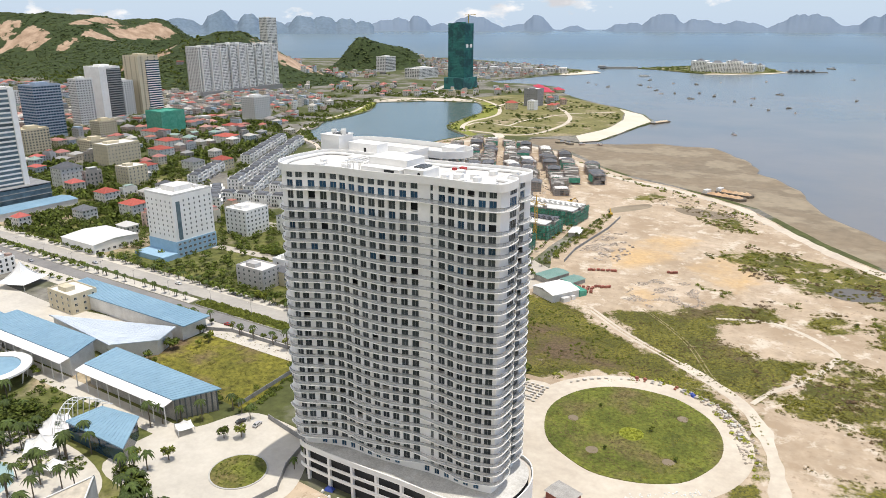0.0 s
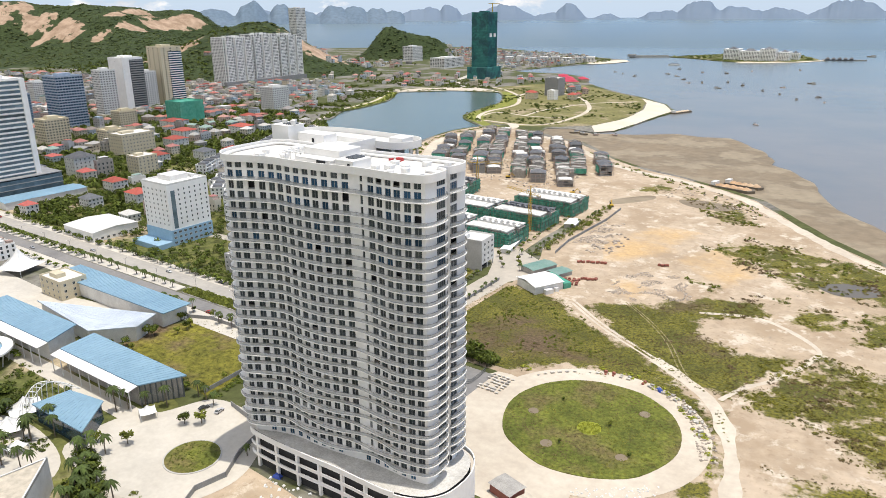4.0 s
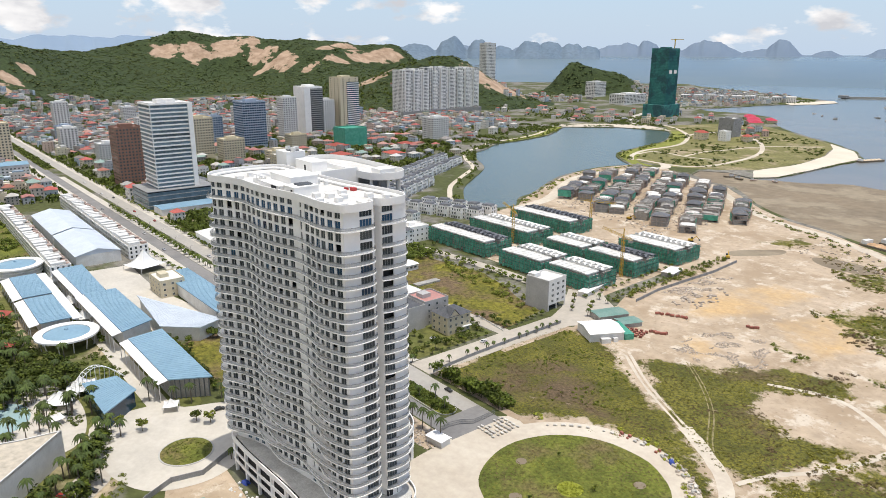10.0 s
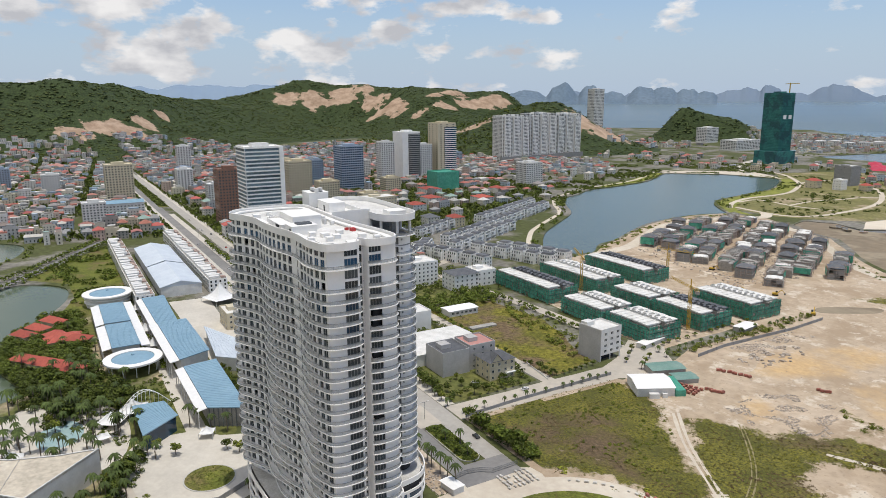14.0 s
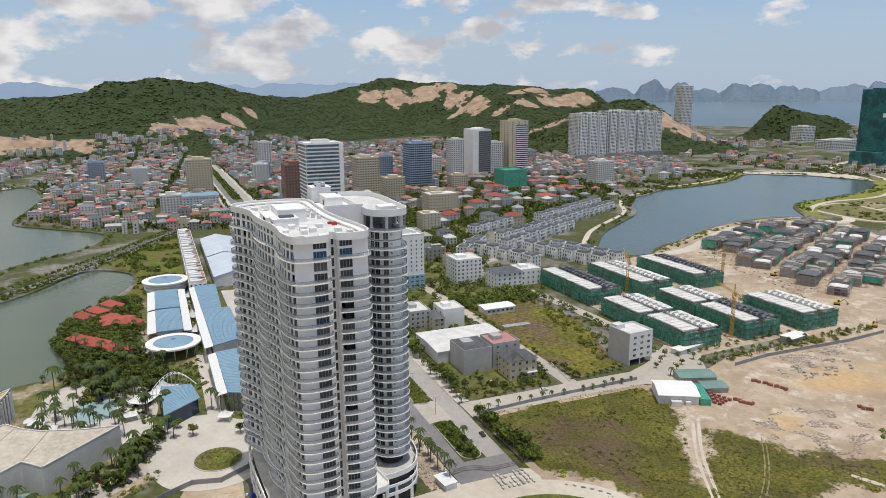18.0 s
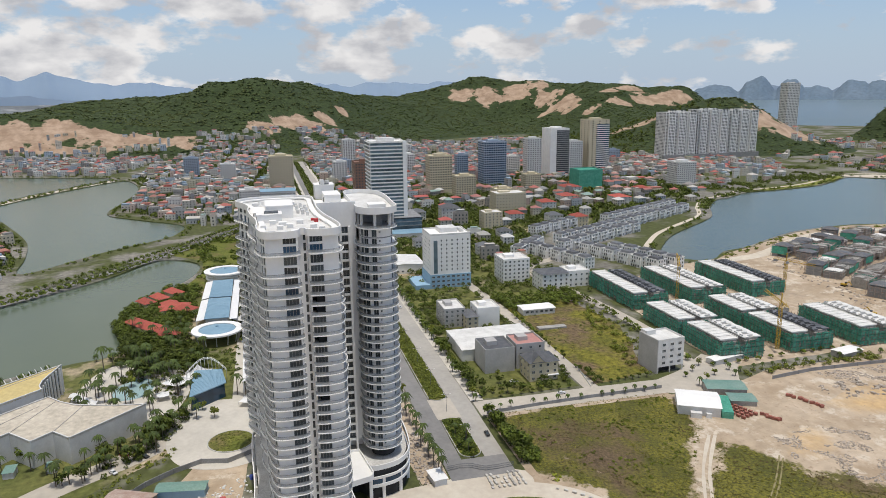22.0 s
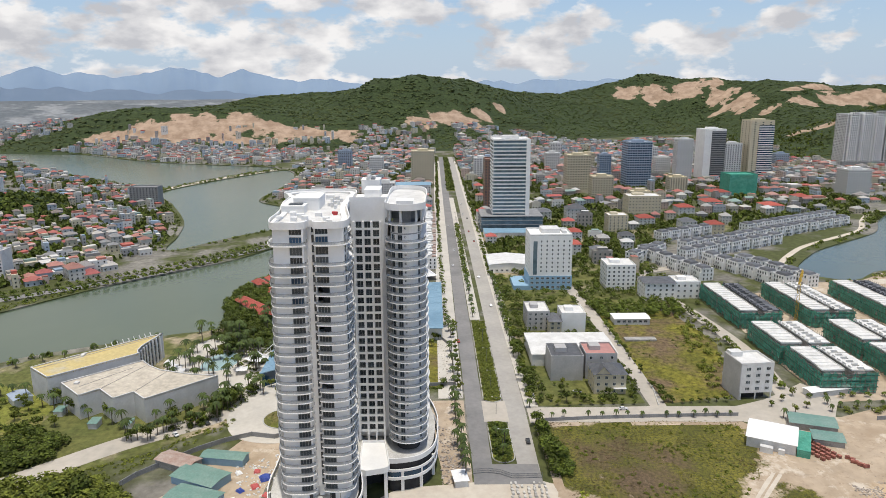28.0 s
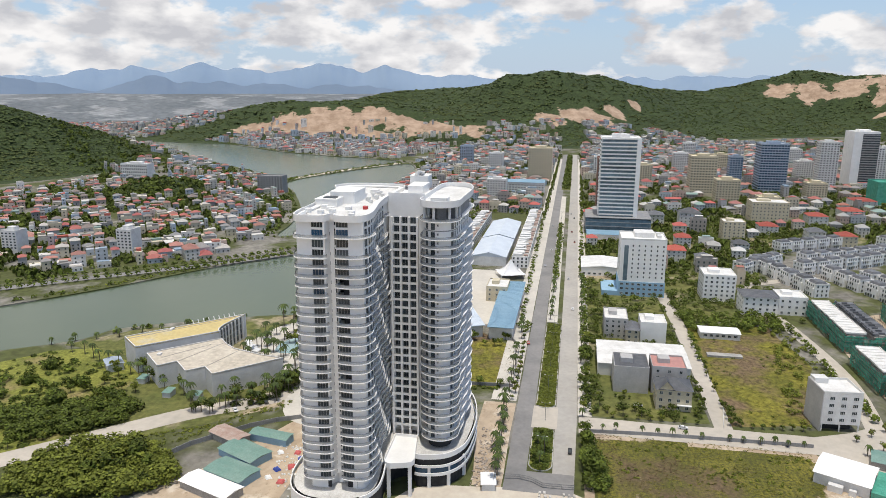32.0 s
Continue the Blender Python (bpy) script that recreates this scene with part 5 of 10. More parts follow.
for name, line, holes in FACADES:
    facade(name, line, holes, floors, T)
    for k, (z, h) in enumerate(floors):
        for a, b in holes:
            w = b - a
            x, y, dx, dy = along(line, (a + b) / 2)
            if name == "wall_south" and k < 12:
                continue
            blue = k == 26 or (k in (20, 22, 24) and R.random() < 0.25)
            me = (pane_wblue if blue else pane_w) if w > 3 else pane_n if w < 1 else pane_m if name == "wall_north" else (pane_sblue if blue else pane_s) if w < 2.15 else (pane_blue if blue else pane)
            if R.random() < 0.05:
                continue
            part("window", me, [], T, at=turn(x - dy * 0.15, y + dx * 0.15, z, dx, dy))
# lower south windows, joined
mb = MB()
for k in range(12):
    z = floors[k][0]
    for a, b in wins:
        x, y, dx, dy = along(south, (a + b) / 2)
        if R.random() < 0.04:
            continue
        w = (b - a) / 2
        q = [(x + dx * s * w - dy * 0.2, y + dy * s * w + dx * 0.2) for s in (-1, 1)]
        mb.poly([(*q[0], z), (*q[1], z), (*q[1], z + 2.55), (*q[0], z + 2.55)], 0)
        x, y = x - dy * 0.1, y + dx * 0.1
        mb.beam((x, y, z), (x, y, z + 2.55), 0.09, 1)
part("windows_lower", mb, ["glass", "frame"], T, "rows of dark lower windows", kind="stuff")
# solid block; its near-black colour paints the shade of rooms behind the windows
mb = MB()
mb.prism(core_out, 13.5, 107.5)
part("core", mb, ["dark"], T, "solid core painted near-black as unlit rooms")
# rooms' ceilings and floors
for k in range(29):
    z = Z0 + PITCH * k
    mb = MB()
    mb.band(core_out, squared(0.62), z, z + 0.5)
    part("floor_slab", mb, ["white"], T)
mb = MB()
mb.box(-88, 170.9, 13.5, -84.4, 172.6, 107.4)
part("groove_wall", mb, ["white"], T)
# balconies: one slab and one railing for each level
cum = [0.0]
for i in range(1, len(S_OUT)):
    cum.append(cum[-1] + math.hypot(S_OUT[i][0] - S_OUT[i - 1][0], S_OUT[i][1] - S_OUT[i - 1][1]))
def balcony_edge(k):
    d = []
    for i, (x, y) in enumerate(S_OUT):
        s = cum[i]
        on_groove = -85 < x < -80.9 and 169.9 < y < 173.4
        if on_groove:
            d.append(-0.6)
        elif x > -83:
            d.append(0.7)
        elif y < 170 and x > -152:
            d.append(0.9 + min(1.0, (-83 - x) / 8) * (0.4 + 0.45 * (1 - k / 26)) * math.sin(s / 4.6 + (k % 2) * 2.4 * max(0.0, 1 - k / 20)))
        elif y > 175 and x > -126:
            d.append(0.55 + min(1.0, (-83 - x) / 6) * 0.75 * math.sin(s / 3.4 + k * 1.05))
        else:
            d.append(0.5)
    return offset(S_OUT, d)
for k in LEVELS:
    z = Z0 + PITCH * k
    edge = balcony_edge(k)
    inner = offset(S_OUT, -1.0)
    mb = MB()
    mb.band(inner, edge, z + 0.16, z + 0.42)
    part("balcony", mb, ["white"], T)
    mb = MB()
    rail = offset(edge, -0.2)
    n = len(rail)
    for i in range(n):
        (xa, ya), (xb, yb) = rail[i], rail[(i + 1) % n]
        if xa < -152 or (ya > 176 and xa < -124):
            continue
        mb.beam((xa, ya, z + 1.5), (xb, yb, z + 1.5), 0.06)
        mb.poly([(xa, ya, z + 0.42), (xb, yb, z + 0.42), (xb, yb, z + 1.47), (xa, ya, z + 1.47)], 1)
        mb.beam((xa, ya, z + 0.42), (xa, ya, z + 1.5), 0.06)
    part("railing", mb, ["railing", "railglass"], T, "grey glazed railing")
# roof and parapet
mb = MB()
mb.prism(offset(S_OUT, -0.12), 107.6, 108.0, bottom=True)
part("roof", mb, ["roofwhite"], T, "white coated flat roof")
mb = MB()
mb.band(offset(S_OUT, -0.1), offset(S_OUT, 0.22), 107.3, 109.5)
part("parapet", mb, ["white"], T)

# recess between the wings
mb = MB()
rz = [(-124, y) for y in (179.0, 190.9)]
recess = [(-124.0, 179.4), (-124.0, 193.2)]
rh = [(1.9, 4.3), (5.1, 7.5), (8.3, 10.7)]
facade("wall_recess", recess, rh, [(z, h) for z, h in floors[0:26]], T)
for z, h in floors[0:26]:
    for a, b in rh:
        x, y, dx, dy = along(recess, (a + b) / 2)
        part("window", pane_m, [], T, at=turn(x - dy * 0.2, y + dx * 0.2, z, dx, dy))
mb = MB()
mb.box(-124.35, 179.2, 101.7, -123.98, 193.2, 110.6)
mb.box(-150, 179.0, 13.5, -126.5, 193.2, 108.0)
part("wall_link", mb, ["white"], T)
for k in range(0, 26):
    z = Z0 + PITCH * k
    mb = MB()
    mb.box(-124, 180.6, z, -122.9, 190.2, z + 0.4)
    mb.box(-123.0, 180.6, z + 0.4, -122.9, 190.2, z + 0.9)
    part("recess_ledge", mb, ["white"], T)
mb = MB()
for k in range(0, 26):
    z = Z0 + PITCH * k
    mb.box(-123.0, 180.6, z + 1.45, -122.92, 190.2, z + 1.55)
part("recess_rails", mb, ["railing"], T, "grey steel rails")
for y in (180.7, 184.1, 187.3, 190.5):
    mb = MB()
    mb.box(-124.2, y - 0.4, 13.5, -122.7, y + 0.4, 101.7)
    part("recess_pier", mb, ["white"], T)

# north wing with its drum
drum = piece(nwall_out, (-126, 194.3), (-162, 200))
DL = length(drum)
def drum_hole(az, w):
    r = DRUM_R - 1.3
    return centred(drum, (DRUM_X + r * math.cos(radians(az)), DRUM_Y + r * math.sin(radians(az))), w)
dh = [drum_hole(-76, 2.2), drum_hole(-52, 2.0), drum_hole(-19, 1.8), drum_hole(62, 1.6), drum_hole(84, 2.0)]
dh += [(u0, u0 + 2.4) for u0 in np.arange(dh[-1][1] + 2.5, DL - 4, 4.4)]
facade("wall_drum", drum, dh, floors[0:26], T)
pane_tiny = pane_mesh("window", 0.7, 0.8, 0, "glass", "frame", 0.05)
drum_panes = {}
for k, (z, h) in enumerate(floors[0:26]):
    for a, b in dh:
        w = round(b - a, 2)
        if w not in drum_panes:
            drum_panes[w] = pane_mesh("window", w, 2.55, 1, "glass", "frame")
        x, y, dx, dy = along(drum, (a + b) / 2)
        if a > dh[4][1] and k < 10:
            continue
        part("window", drum_panes[w], [], T, at=turn(x - dy * 0.2, y + dx * 0.2, z, dx, dy))
    a, b = drum_hole(2, 0.7)
    x, y, dx, dy = along(drum, (a + b) / 2)
    part("window", pane_tiny, [], T, at=turn(x + dy * 0.04, y - dx * 0.04, z + 1.4, dx, dy))
# the north wing's unlit rooms, likewise a block painted near-black
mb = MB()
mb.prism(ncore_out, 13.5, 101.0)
part("core_north", mb, ["dark"], T, "solid core painted near-black as unlit rooms")
for k in LEVELS:
    z = Z0 + PITCH * k
    mb = MB()
    edge = offset(N_OUT, [0.45 if x > -123 else 0.45 + 0.4 * math.sin(x / 3.0 + k * 1.05) for x, y in N_OUT])
    mb.band(offset(N_OUT, -1.6), edge, z + 0.17, z + 0.45)
    part("balcony", mb, ["white"], T)
    mb = MB()
    rail = offset(edge, -0.2)
    n = len(rail)
    for i in range(n):
        (xa, ya), (xb, yb) = rail[i], rail[(i + 1) % n]
        if xa < -125:
            continue
        mb.beam((xa, ya, z + 1.5), (xb, yb, z + 1.5), 0.06)
        mb.poly([(xa, ya, z + 0.45), (xb, yb, z + 0.45), (xb, yb, z + 1.47), (xa, ya, z + 1.47)], 1)
        mb.beam((xa, ya, z + 0.45), (xa, ya, z + 1.5), 0.06)
    part("railing", mb, ["railing", "railglass"], T, "grey glazed railing")
mb = MB()
for k in (25,):
    mb.band(ncore_out, offset(N_OUT, -1.3), Z0 + PITCH * k, Z0 + PITCH * k + 0.4)
mb.prism(ncore_out, 101.0, 101.9)
mb.prism([(-162, 195), (-128, 194), (-128, 206), (-150, 206), (-160, 203)], 101.9, 107.6)
mb.box(-121, 199, 101.9, -119, 202, 107.6)
part("sky_lounge_core", mb, ["grey"], T, "bare concrete core of the open top level")
for x, y in [(-126, 194.2), (-126, 205.8)] + [(DRUM_X + 5.9 * math.cos(radians(a)), DRUM_Y + 5.9 * math.sin(radians(a))) for a in (-72, -14, 44, 86)]:
    mb = MB()
    mb.tube(x, y, 101.9, 107.6, 0.5, 0.5, 10)
    part("column", mb, ["white2"], T, "round white column of the open top level")
mb = MB()
mb.prism(offset(N_OUT, -0.2), 107.5, 108.0, bottom=True)
part("roof_north", mb, ["roofwhite"], T, "white coated flat roof")
mb = MB()
mb.band(offset(N_OUT, 0.1), offset(N_OUT, 0.42), 107.3, 109.7)
part("parapet_north", mb, ["white"], T)

# on the roof
def roof_box(name, x0, y0, x1, y1, h, label, doors=()):
    mb = MB()
    mb.box(x0, y0, 108.0, x1, y1, 108.0 + h)
    mb.box(x0 - 0.15, y0 - 0.15, 108.0 + h, x1 + 0.15, y1 + 0.15, 108.2 + h)
    ob = part(name, mb, ["white"], T, label)
    for x, y, w in doors:
        # thin near-black box; the doorway's shade is painted, the wall isn't cut
        d = MB()
        d.box(x - w / 2, y - 0.06, 108.1, x + w / 2, y + 0.06, 110.0)
        part("door", d, ["dark"], ob, "doorway painted near-black")
    return ob
roof_box("lift_house", -124, 161.5, -110.5, 170.5, 4.2, "white lift house", [(-120, 161.4, 0.9), (-115.5, 161.4, 0.9)])
roof_box("plant_room", -124, 157.6, -110.5, 161.4, 2.1, "low white plant room", [(-114, 157.5, 3.4)])
roof_box("stair_house", -109.5, 158.6, -103, 166.5, 2.6, "white stair house", [(-104.5, 158.5, 0.8)])
roof_box("stair_house", -160, 181, -152, 188.5, 5.4, "white stair house")
roof_box("stair_house", -150, 183.5, -138, 189.5, 3.2, "white stair house", [(-143, 183.4, 0.9)])
roof_box("roof_hatch_house", -121.5, 197.0, -116.0, 203.0, 2.2, "low white box on the drum roof")
for x, y, w, h in ((-99, 163.5, 1.8, 1.3), (-96.5, 166.5, 2.2, 1.2), (-91.5, 160.5, 1.6, 1.3), (-90, 165.5, 1.8, 1.2), (-92.5, 168.6, 1.9, 1.2), (-84.5, 177.8, 1.6, 1.4), (-99, 172, 2.0, 1.1), (-132, 160.5, 2.0, 1.4), (-135, 164, 1.6, 1.2), (-140, 158, 2.2, 1.2), (-143, 163, 1.6, 1.3), (-129, 168, 2.6, 1.2), (-137, 170.5, 3.0, 1.6), (-90.5, 175.8, 2.0, 1.1)):
    mb = MB()
    mb.box(x - w / 2, y - w / 2, 108.0, x + w / 2, y + w / 2, 108.0 + h)
    mb.box(x - w / 2 - 0.15, y - w / 2 - 0.15, 108.0 + h, x + w / 2 + 0.15, y + w / 2 + 0.15, 108.15 + h)
    part("vent_box", mb, ["white"], T, "small white roof vent")
mb = MB()
mb.strip([(-88.5, 160.6), (-82.5, 160.6), (-82.5, 164)], 108, 109.1, 0.3)
part("kerb_wall", mb, ["white"], T)
mb = MB()
for i in range(4):
    mb.beam((-107.5 + i * 0.9, 161, 111.0), (-107.5 + i * 0.9, 165.5, 111.0), 0.5)
    mb.beam((-156 + i * 1.1, 183, 113.8), (-156 + i * 1.1, 186.5, 113.8), 0.5)
part("roof_ducts", mb, ["railing"], T, "grey roof ducts")
for cx, cy, r, h in ((-156.5, 184, 0.9, 1.6), (-154, 186, 0.9, 1.6), (-152.5, 184, 0.9, 1.6)):
    mb = MB()
    mb.tube(cx, cy, 113.5, 113.5 + h, r, r, 12)
    part("water_tank", mb, ["white2"], T, "round roof water tank")
mb = MB()
for i in range(9):
    mb.box(-136 + i * 2.6, 172 + (i % 3) * 1.5, 108.0, -134.6 + i * 2.6, 173 + (i % 3) * 1.5, 109.2 + (i % 2) * 0.5)
part("roof_units", mb, ["white2"], T, "cluttered white roof machines", kind="stuff")
mb = MB()
mb.box(-102.3, 176.6, 108.0, -100.5, 178, 109.0)
mb.box(-104.4, 175.8, 108.0, -103.2, 176.8, 108.7)
part("roof_bundle", mb, ["red"], T, "red bundle left on the roof")
mb = MB()
for x0, x1 in ((-131, -124),):
    mb.beam((x0, 160, 110.6), (x1, 160, 110.6), 0.3)
    mb.beam((x0, 166, 110.6), (x1, 166, 110.6), 0.3)
    for i in range(4):
        x = x0 + i * 2.2
        mb.beam((x, 159, 110.8), (x, 167.5, 110.8), 0.25)
        mb.beam((x, 160, 108), (x, 160, 110.6), 0.3)
        mb.beam((x, 166, 108), (x, 166, 110.6), 0.3)
part("roof_pergola", mb, ["white"], T)

# podium
P_OUT = smooth([(-150, 151.5), (-140, 150.3), (-125, 150.6), (-108, 151.4), (-90, 151.6), (-80, 154.4), (-74.6, 160), (-73, 167), (-73.6, 175), (-77.5, 182), (-84, 185), (-92, 184.8), (-101, 183.6), (-110, 184.2), (-113, 189), (-107.4, 192.5), (-107.6, 199), (-110.2, 205), (-116.5, 209.4), (-126, 211.3), (-144, 211.4), (-163, 207), (-174, 199), (-178, 190), (-172, 178), (-160, 168), (-152, 158)], 4)
# the shade between podium columns is painted on as a near-black core
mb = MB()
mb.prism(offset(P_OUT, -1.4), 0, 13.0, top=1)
part("podium_core", mb, ["dark", "pale_deck"], T, "bare podium painted near-black for its shaded inside, with a concrete deck")
def podium_run(z0, z1, start, stop, th=0.4, out=0.0):
    mb = MB()
    run = piece(offset(P_OUT, out), start, stop)
    mb.strip(run, z0, z1, th)
    return mb
for nm, z0, z1, a, b in (("podium_wall", 0.0, 13.2, (-86, 152.2), (-76, 181)), ("podium_parapet", 12.0, 13.9, (-150, 151.5), (-86, 152.2)), ("podium_beam", 8.0, 9.0, (-150, 151.5), (-86, 152.2)), ("podium_beam", 4.2, 5.4, (-150, 151.5), (-86, 152.2)),
                         ("podium_parapet", 12.2, 13.7, (-76, 181), (-101, 183.6)), ("podium_band", 8.6, 9.6, (-107.4, 192.5), (-174, 199)), ("podium_band", 5.2, 6.4, (-107.4, 192.5), (-174, 199)), ("podium_band", 12.2, 14.2, (-107.4, 192.5), (-178, 190)), ("podium_wall", 0, 13.2, (-178, 190), (-152, 158))):
    part(nm, podium_run(z0, z1, a, b), ["white"], T)
part("podium_glass", podium_run(6.4, 8.6, (-107.4, 192.5), (-150, 210), 0.2, -0.5), ["blueglass"], T, "dark blue glazed band")
for i, x in enumerate(np.arange(-146, -86, 9.6)):
    mb = MB()
    y = along(piece(P_OUT, (-150, 151.5), (-86, 152.2)), max(0.1, x + 150))[1]
    mb.box(x - 0.5, y + 0.1, 0, x + 0.5, y + 1.1, 12.1)
    part("column", mb, ["white"], T, "white podium column")
for x, y in ((-99.4, 184.6), (-101.2, 192.2), (-108.4, 198), (-111.5, 205), (-120, 209.6)):
    mb = MB()
    mb.box(x - 0.6, y - 0.6, 0, x + 0.6, y + 0.6, 12.4 if x > -102 else 8.8)
    part("column", mb, ["white"], T, "white podium column")
mb = MB()
can = [(-121, 181.6), (-101, 182.4), (-98.9, 183.4), (-98.0, 185.4), (-99.8, 191.6), (-100.8, 193.0), (-102.8, 193.6), (-121, 190.8)]
mb.prism(can, 12.4, 13.5, bottom=True)
inner = [((x + 110) * 0.965 - 110, (y - 187.4) * 0.94 + 187.4) for x, y in can]
mb.band(inner, can, 13.5, 14.6)
part("entrance_canopy", mb, ["white"], T, "white entrance canopy with a flat roof")
# first storey over the deck
base = offset(S_OUT, -2.2)
mb = MB()
mb.prism(base, 13.0, 17.3)
part("deck_storey_wall", mb, ["white"], T)
bl = piece(base, (-146, 156), (-83, 159))
pane_deck = pane_mesh("window", 1.8, 2.0, 1, "blueglass")
for k in range(17):
    u = 3 + k * (length(bl) - 6) / 16
    if 9 <= k <= 10:
        continue
    x, y, dx, dy = along(bl, u)
    part("window", pane_deck, [], T, at=turn(x + dy * 0.1, y - dx * 0.1, 13.6, dx, dy))
for cx, cy, w in ((-81.3, 167.2, 3.6), (-82.4, 176.5, 3.6)):
    # shaded opening painted as a near-black block in the uncut wall
    mb = MB()
    mb.box(cx - 0.8, cy - w / 2, 13.2, cx + 0.05, cy + w / 2, 15.6)
    part("deck_opening", mb, ["dark"], T, "deck opening painted as a near-black block")

# ---- buildings ----
def grid_windows(parent, me, x0, y0, x1, y1, zs, n, proud=0.13):
    """Windows of one shared mesh along a wall that runs from (x0, y0) to (x1, y1), its outside on the right."""
    l = math.hypot(x1 - x0, y1 - y0)
    dx, dy = (x1 - x0) / l, (y1 - y0) / l
    for z in zs:
        for k in range(n):
            u = l * (k + 0.5) / n
            part("window", me, [], parent, at=turn(x0 + dx * u + dy * proud, y0 + dy * u - dx * proud, z, dx, dy))
def joined_windows(x0, y0, x1, y1, zs, n, w, h, mb, m=0, proud=0.08):
    l = math.hypot(x1 - x0, y1 - y0)
    dx, dy = (x1 - x0) / l, (y1 - y0) / l
    for z in zs:
        for k in range(n):
            u = l * (k + 0.5) / n
            x, y = x0 + dx * u + dy * proud, y0 + dy * u - dx * proud
            a, b = (x - dx * w / 2, y - dy * w / 2), (x + dx * w / 2, y + dy * w / 2)
            mb.poly([(*a, z), (*b, z), (*b, z + h), (*a, z + h)], m)
def flat_roof(mb, x0, y0, x1, y1, z, up=0.9, th=0.3, m=0):
    for a in ((x0, y0, x1, y0 + th), (x0, y1 - th, x1, y1), (x0, y0 + th, x0 + th, y1 - th), (x1 - th, y0 + th, x1, y1 - th)):
        mb.box(a[0], a[1], z, a[2], a[3], z + up, m)
W1 = pane_mesh("window", 1.5, 1.6, 1, depth=0.05)
W2 = pane_mesh("window", 1.1, 1.5, 0, depth=0.05)
W3 = pane_mesh("window", 2.2, 1.6, 2, depth=0.05)

# far towers: body, floor bands, window rows, roof
def high_rise(label, x0, y0, x1, y1, h, wall, nx, ny, floors_n, wide=0.6, tall=0.55, glass="glass", bands=False, crown=True, z0=0.0, fins=0):
    cx, cy = (x0 + x1) / 2, (y0 + y1) / 2
    T_ = root("high_rise", pose(cx, cy, 0), label, "building", "town high-rises")
    a, b, c, d = x0 - cx, y0 - cy, x1 - cx, y1 - cy
    mb = MB()
    mb.box(a, b, z0, c, d, h)
    part("wall", mb, [wall], T_)
    fh = (h - z0 - 4) / floors_n
    zs = [z0 + 4 + fh * k + fh * (1 - tall) / 2 for k in range(floors_n)]
    for nm, run, n in (("windows_east", (c, b, c, d), ny), ("windows_south", (a, b, c, b), nx)):
        l = math.hypot(run[2] - run[0], run[3] - run[1])
        for z in zs if bands else ():
            mb = MB()
            joined_windows(*run, [z], 1, l - 1.5, fh * tall, mb)
            part("window_band", mb, [glass], T_)
        if not bands:
            mb = MB()
            joined_windows(*run, zs, n, l / n * wide, fh * tall, mb)
            part(nm, mb, [glass], T_, "rows of dark windows", kind="stuff")
    if bands:
        for k in range(floors_n + 1):
            z = z0 + 4 + fh * k
            mb = MB()
            mb.box(a - 0.5, b - 0.5, z - 0.35, c + 0.9, d + 0.5, z + 0.35)
            part("floor_band", mb, ["white"], T_)
    if fins:
        for k in range(fins + 1):
            y = b + (d - b) * k / fins
            mb = MB()
            mb.box(c, y - 0.6, z0, c + 1.8, y + 0.6, h - 2)
            part("fin", mb, [wall], T_)
    mb = MB()
    flat_roof(mb, a, b, c, d, h, 1.4, 0.6)
    part("parapet", mb, [wall], T_)
    if crown:
        mb = MB()
        mb.box(a * 0.4, b * 0.45, h, c * 0.4, d * 0.45, h + 4)
        part("lift_house", mb, [wall], T_)
    return T_
GT = high_rise("tall pale blue glass tower with white floor bands", -652, 273, -617, 312, 98, "white2", 10, 12, 24, 0.78, 0.56, "curtain", bands=True)
mb = MB()
mb.box(-24, -32, 0, 26, 34, 16)
part("podium", mb, ["curtain"], GT, "dark glazed podium")
for k in range(4):
    mb = MB()
    mb.box(-24.5, -32.5, 4.5 * k + 3.4, 26.5, 34.5, 4.5 * k + 4.0)
    part("podium_band", mb, ["grey"], GT)
mb = MB()
mb.box(15, 16, 12, 19.4, 20.2, 99)
mb.box(-18, 17.5, 12, 17, 20.2, 99)
part("side_shaft", mb, ["white"], GT, "white side shaft")
high_rise("brown clad hotel tower", -780, 274, -752, 303, 64, "brickred", 8, 8, 17, 0.5, 0.5)
high_rise("cream hotel block with a red crown", -935, 407, -905, 442, 55, "cream", 8, 9, 14, 0.55, 0.5)
high_rise("slim white and blue block", -1030, 480, -1012, 499, 46, "paleblue", 5, 5, 12, 0.7, 0.6, "blueglass")
high_rise("grey-blue office tower with ribbon windows", -995, 511, -960, 549, 70, "paleblue", 9, 10, 18, 0.8, 0.55, "blueglass", bands=False)
high_rise("slim white concrete apartment tower", -1050, 612, -1028, 638, 69, "white2", 6, 6, 18, 0.5, 0.5)
WT = high_rise("tall blank white slab tower", -1085, 662, -1045, 698, 84, "white", 1, 7, 22, 0.001, 0.5)
mb = MB()
mb.box(20, -6, 0, 20.5, 18, 82)
part("glazed_side", mb, ["glass"], WT, "dark glazed side")
mb = MB()
for k in range(22):
    mb.box(20.4, -6, 4 + k * 3.6, 20.8, 18, 5.6 + k * 3.6)
part("side_bands", mb, ["grey"], WT)
YT = high_rise("cream tower with blue and white striped glass", -1115, 752, -1075, 792, 97, "cream", 3, 3, 24, 0.2, 0.4)
mb = MB()
mb.box(20.2, -6, 6, 21, 20, 90)
part("striped_glass", mb, ["blueglass"], YT, "blue glass front")
for k in range(22):
    mb = MB()
    mb.box(20.6, -6, 7 + k * 3.8, 21.4, 20, 8.6 + k * 3.8)
    part("stripe", mb, ["white"], YT)
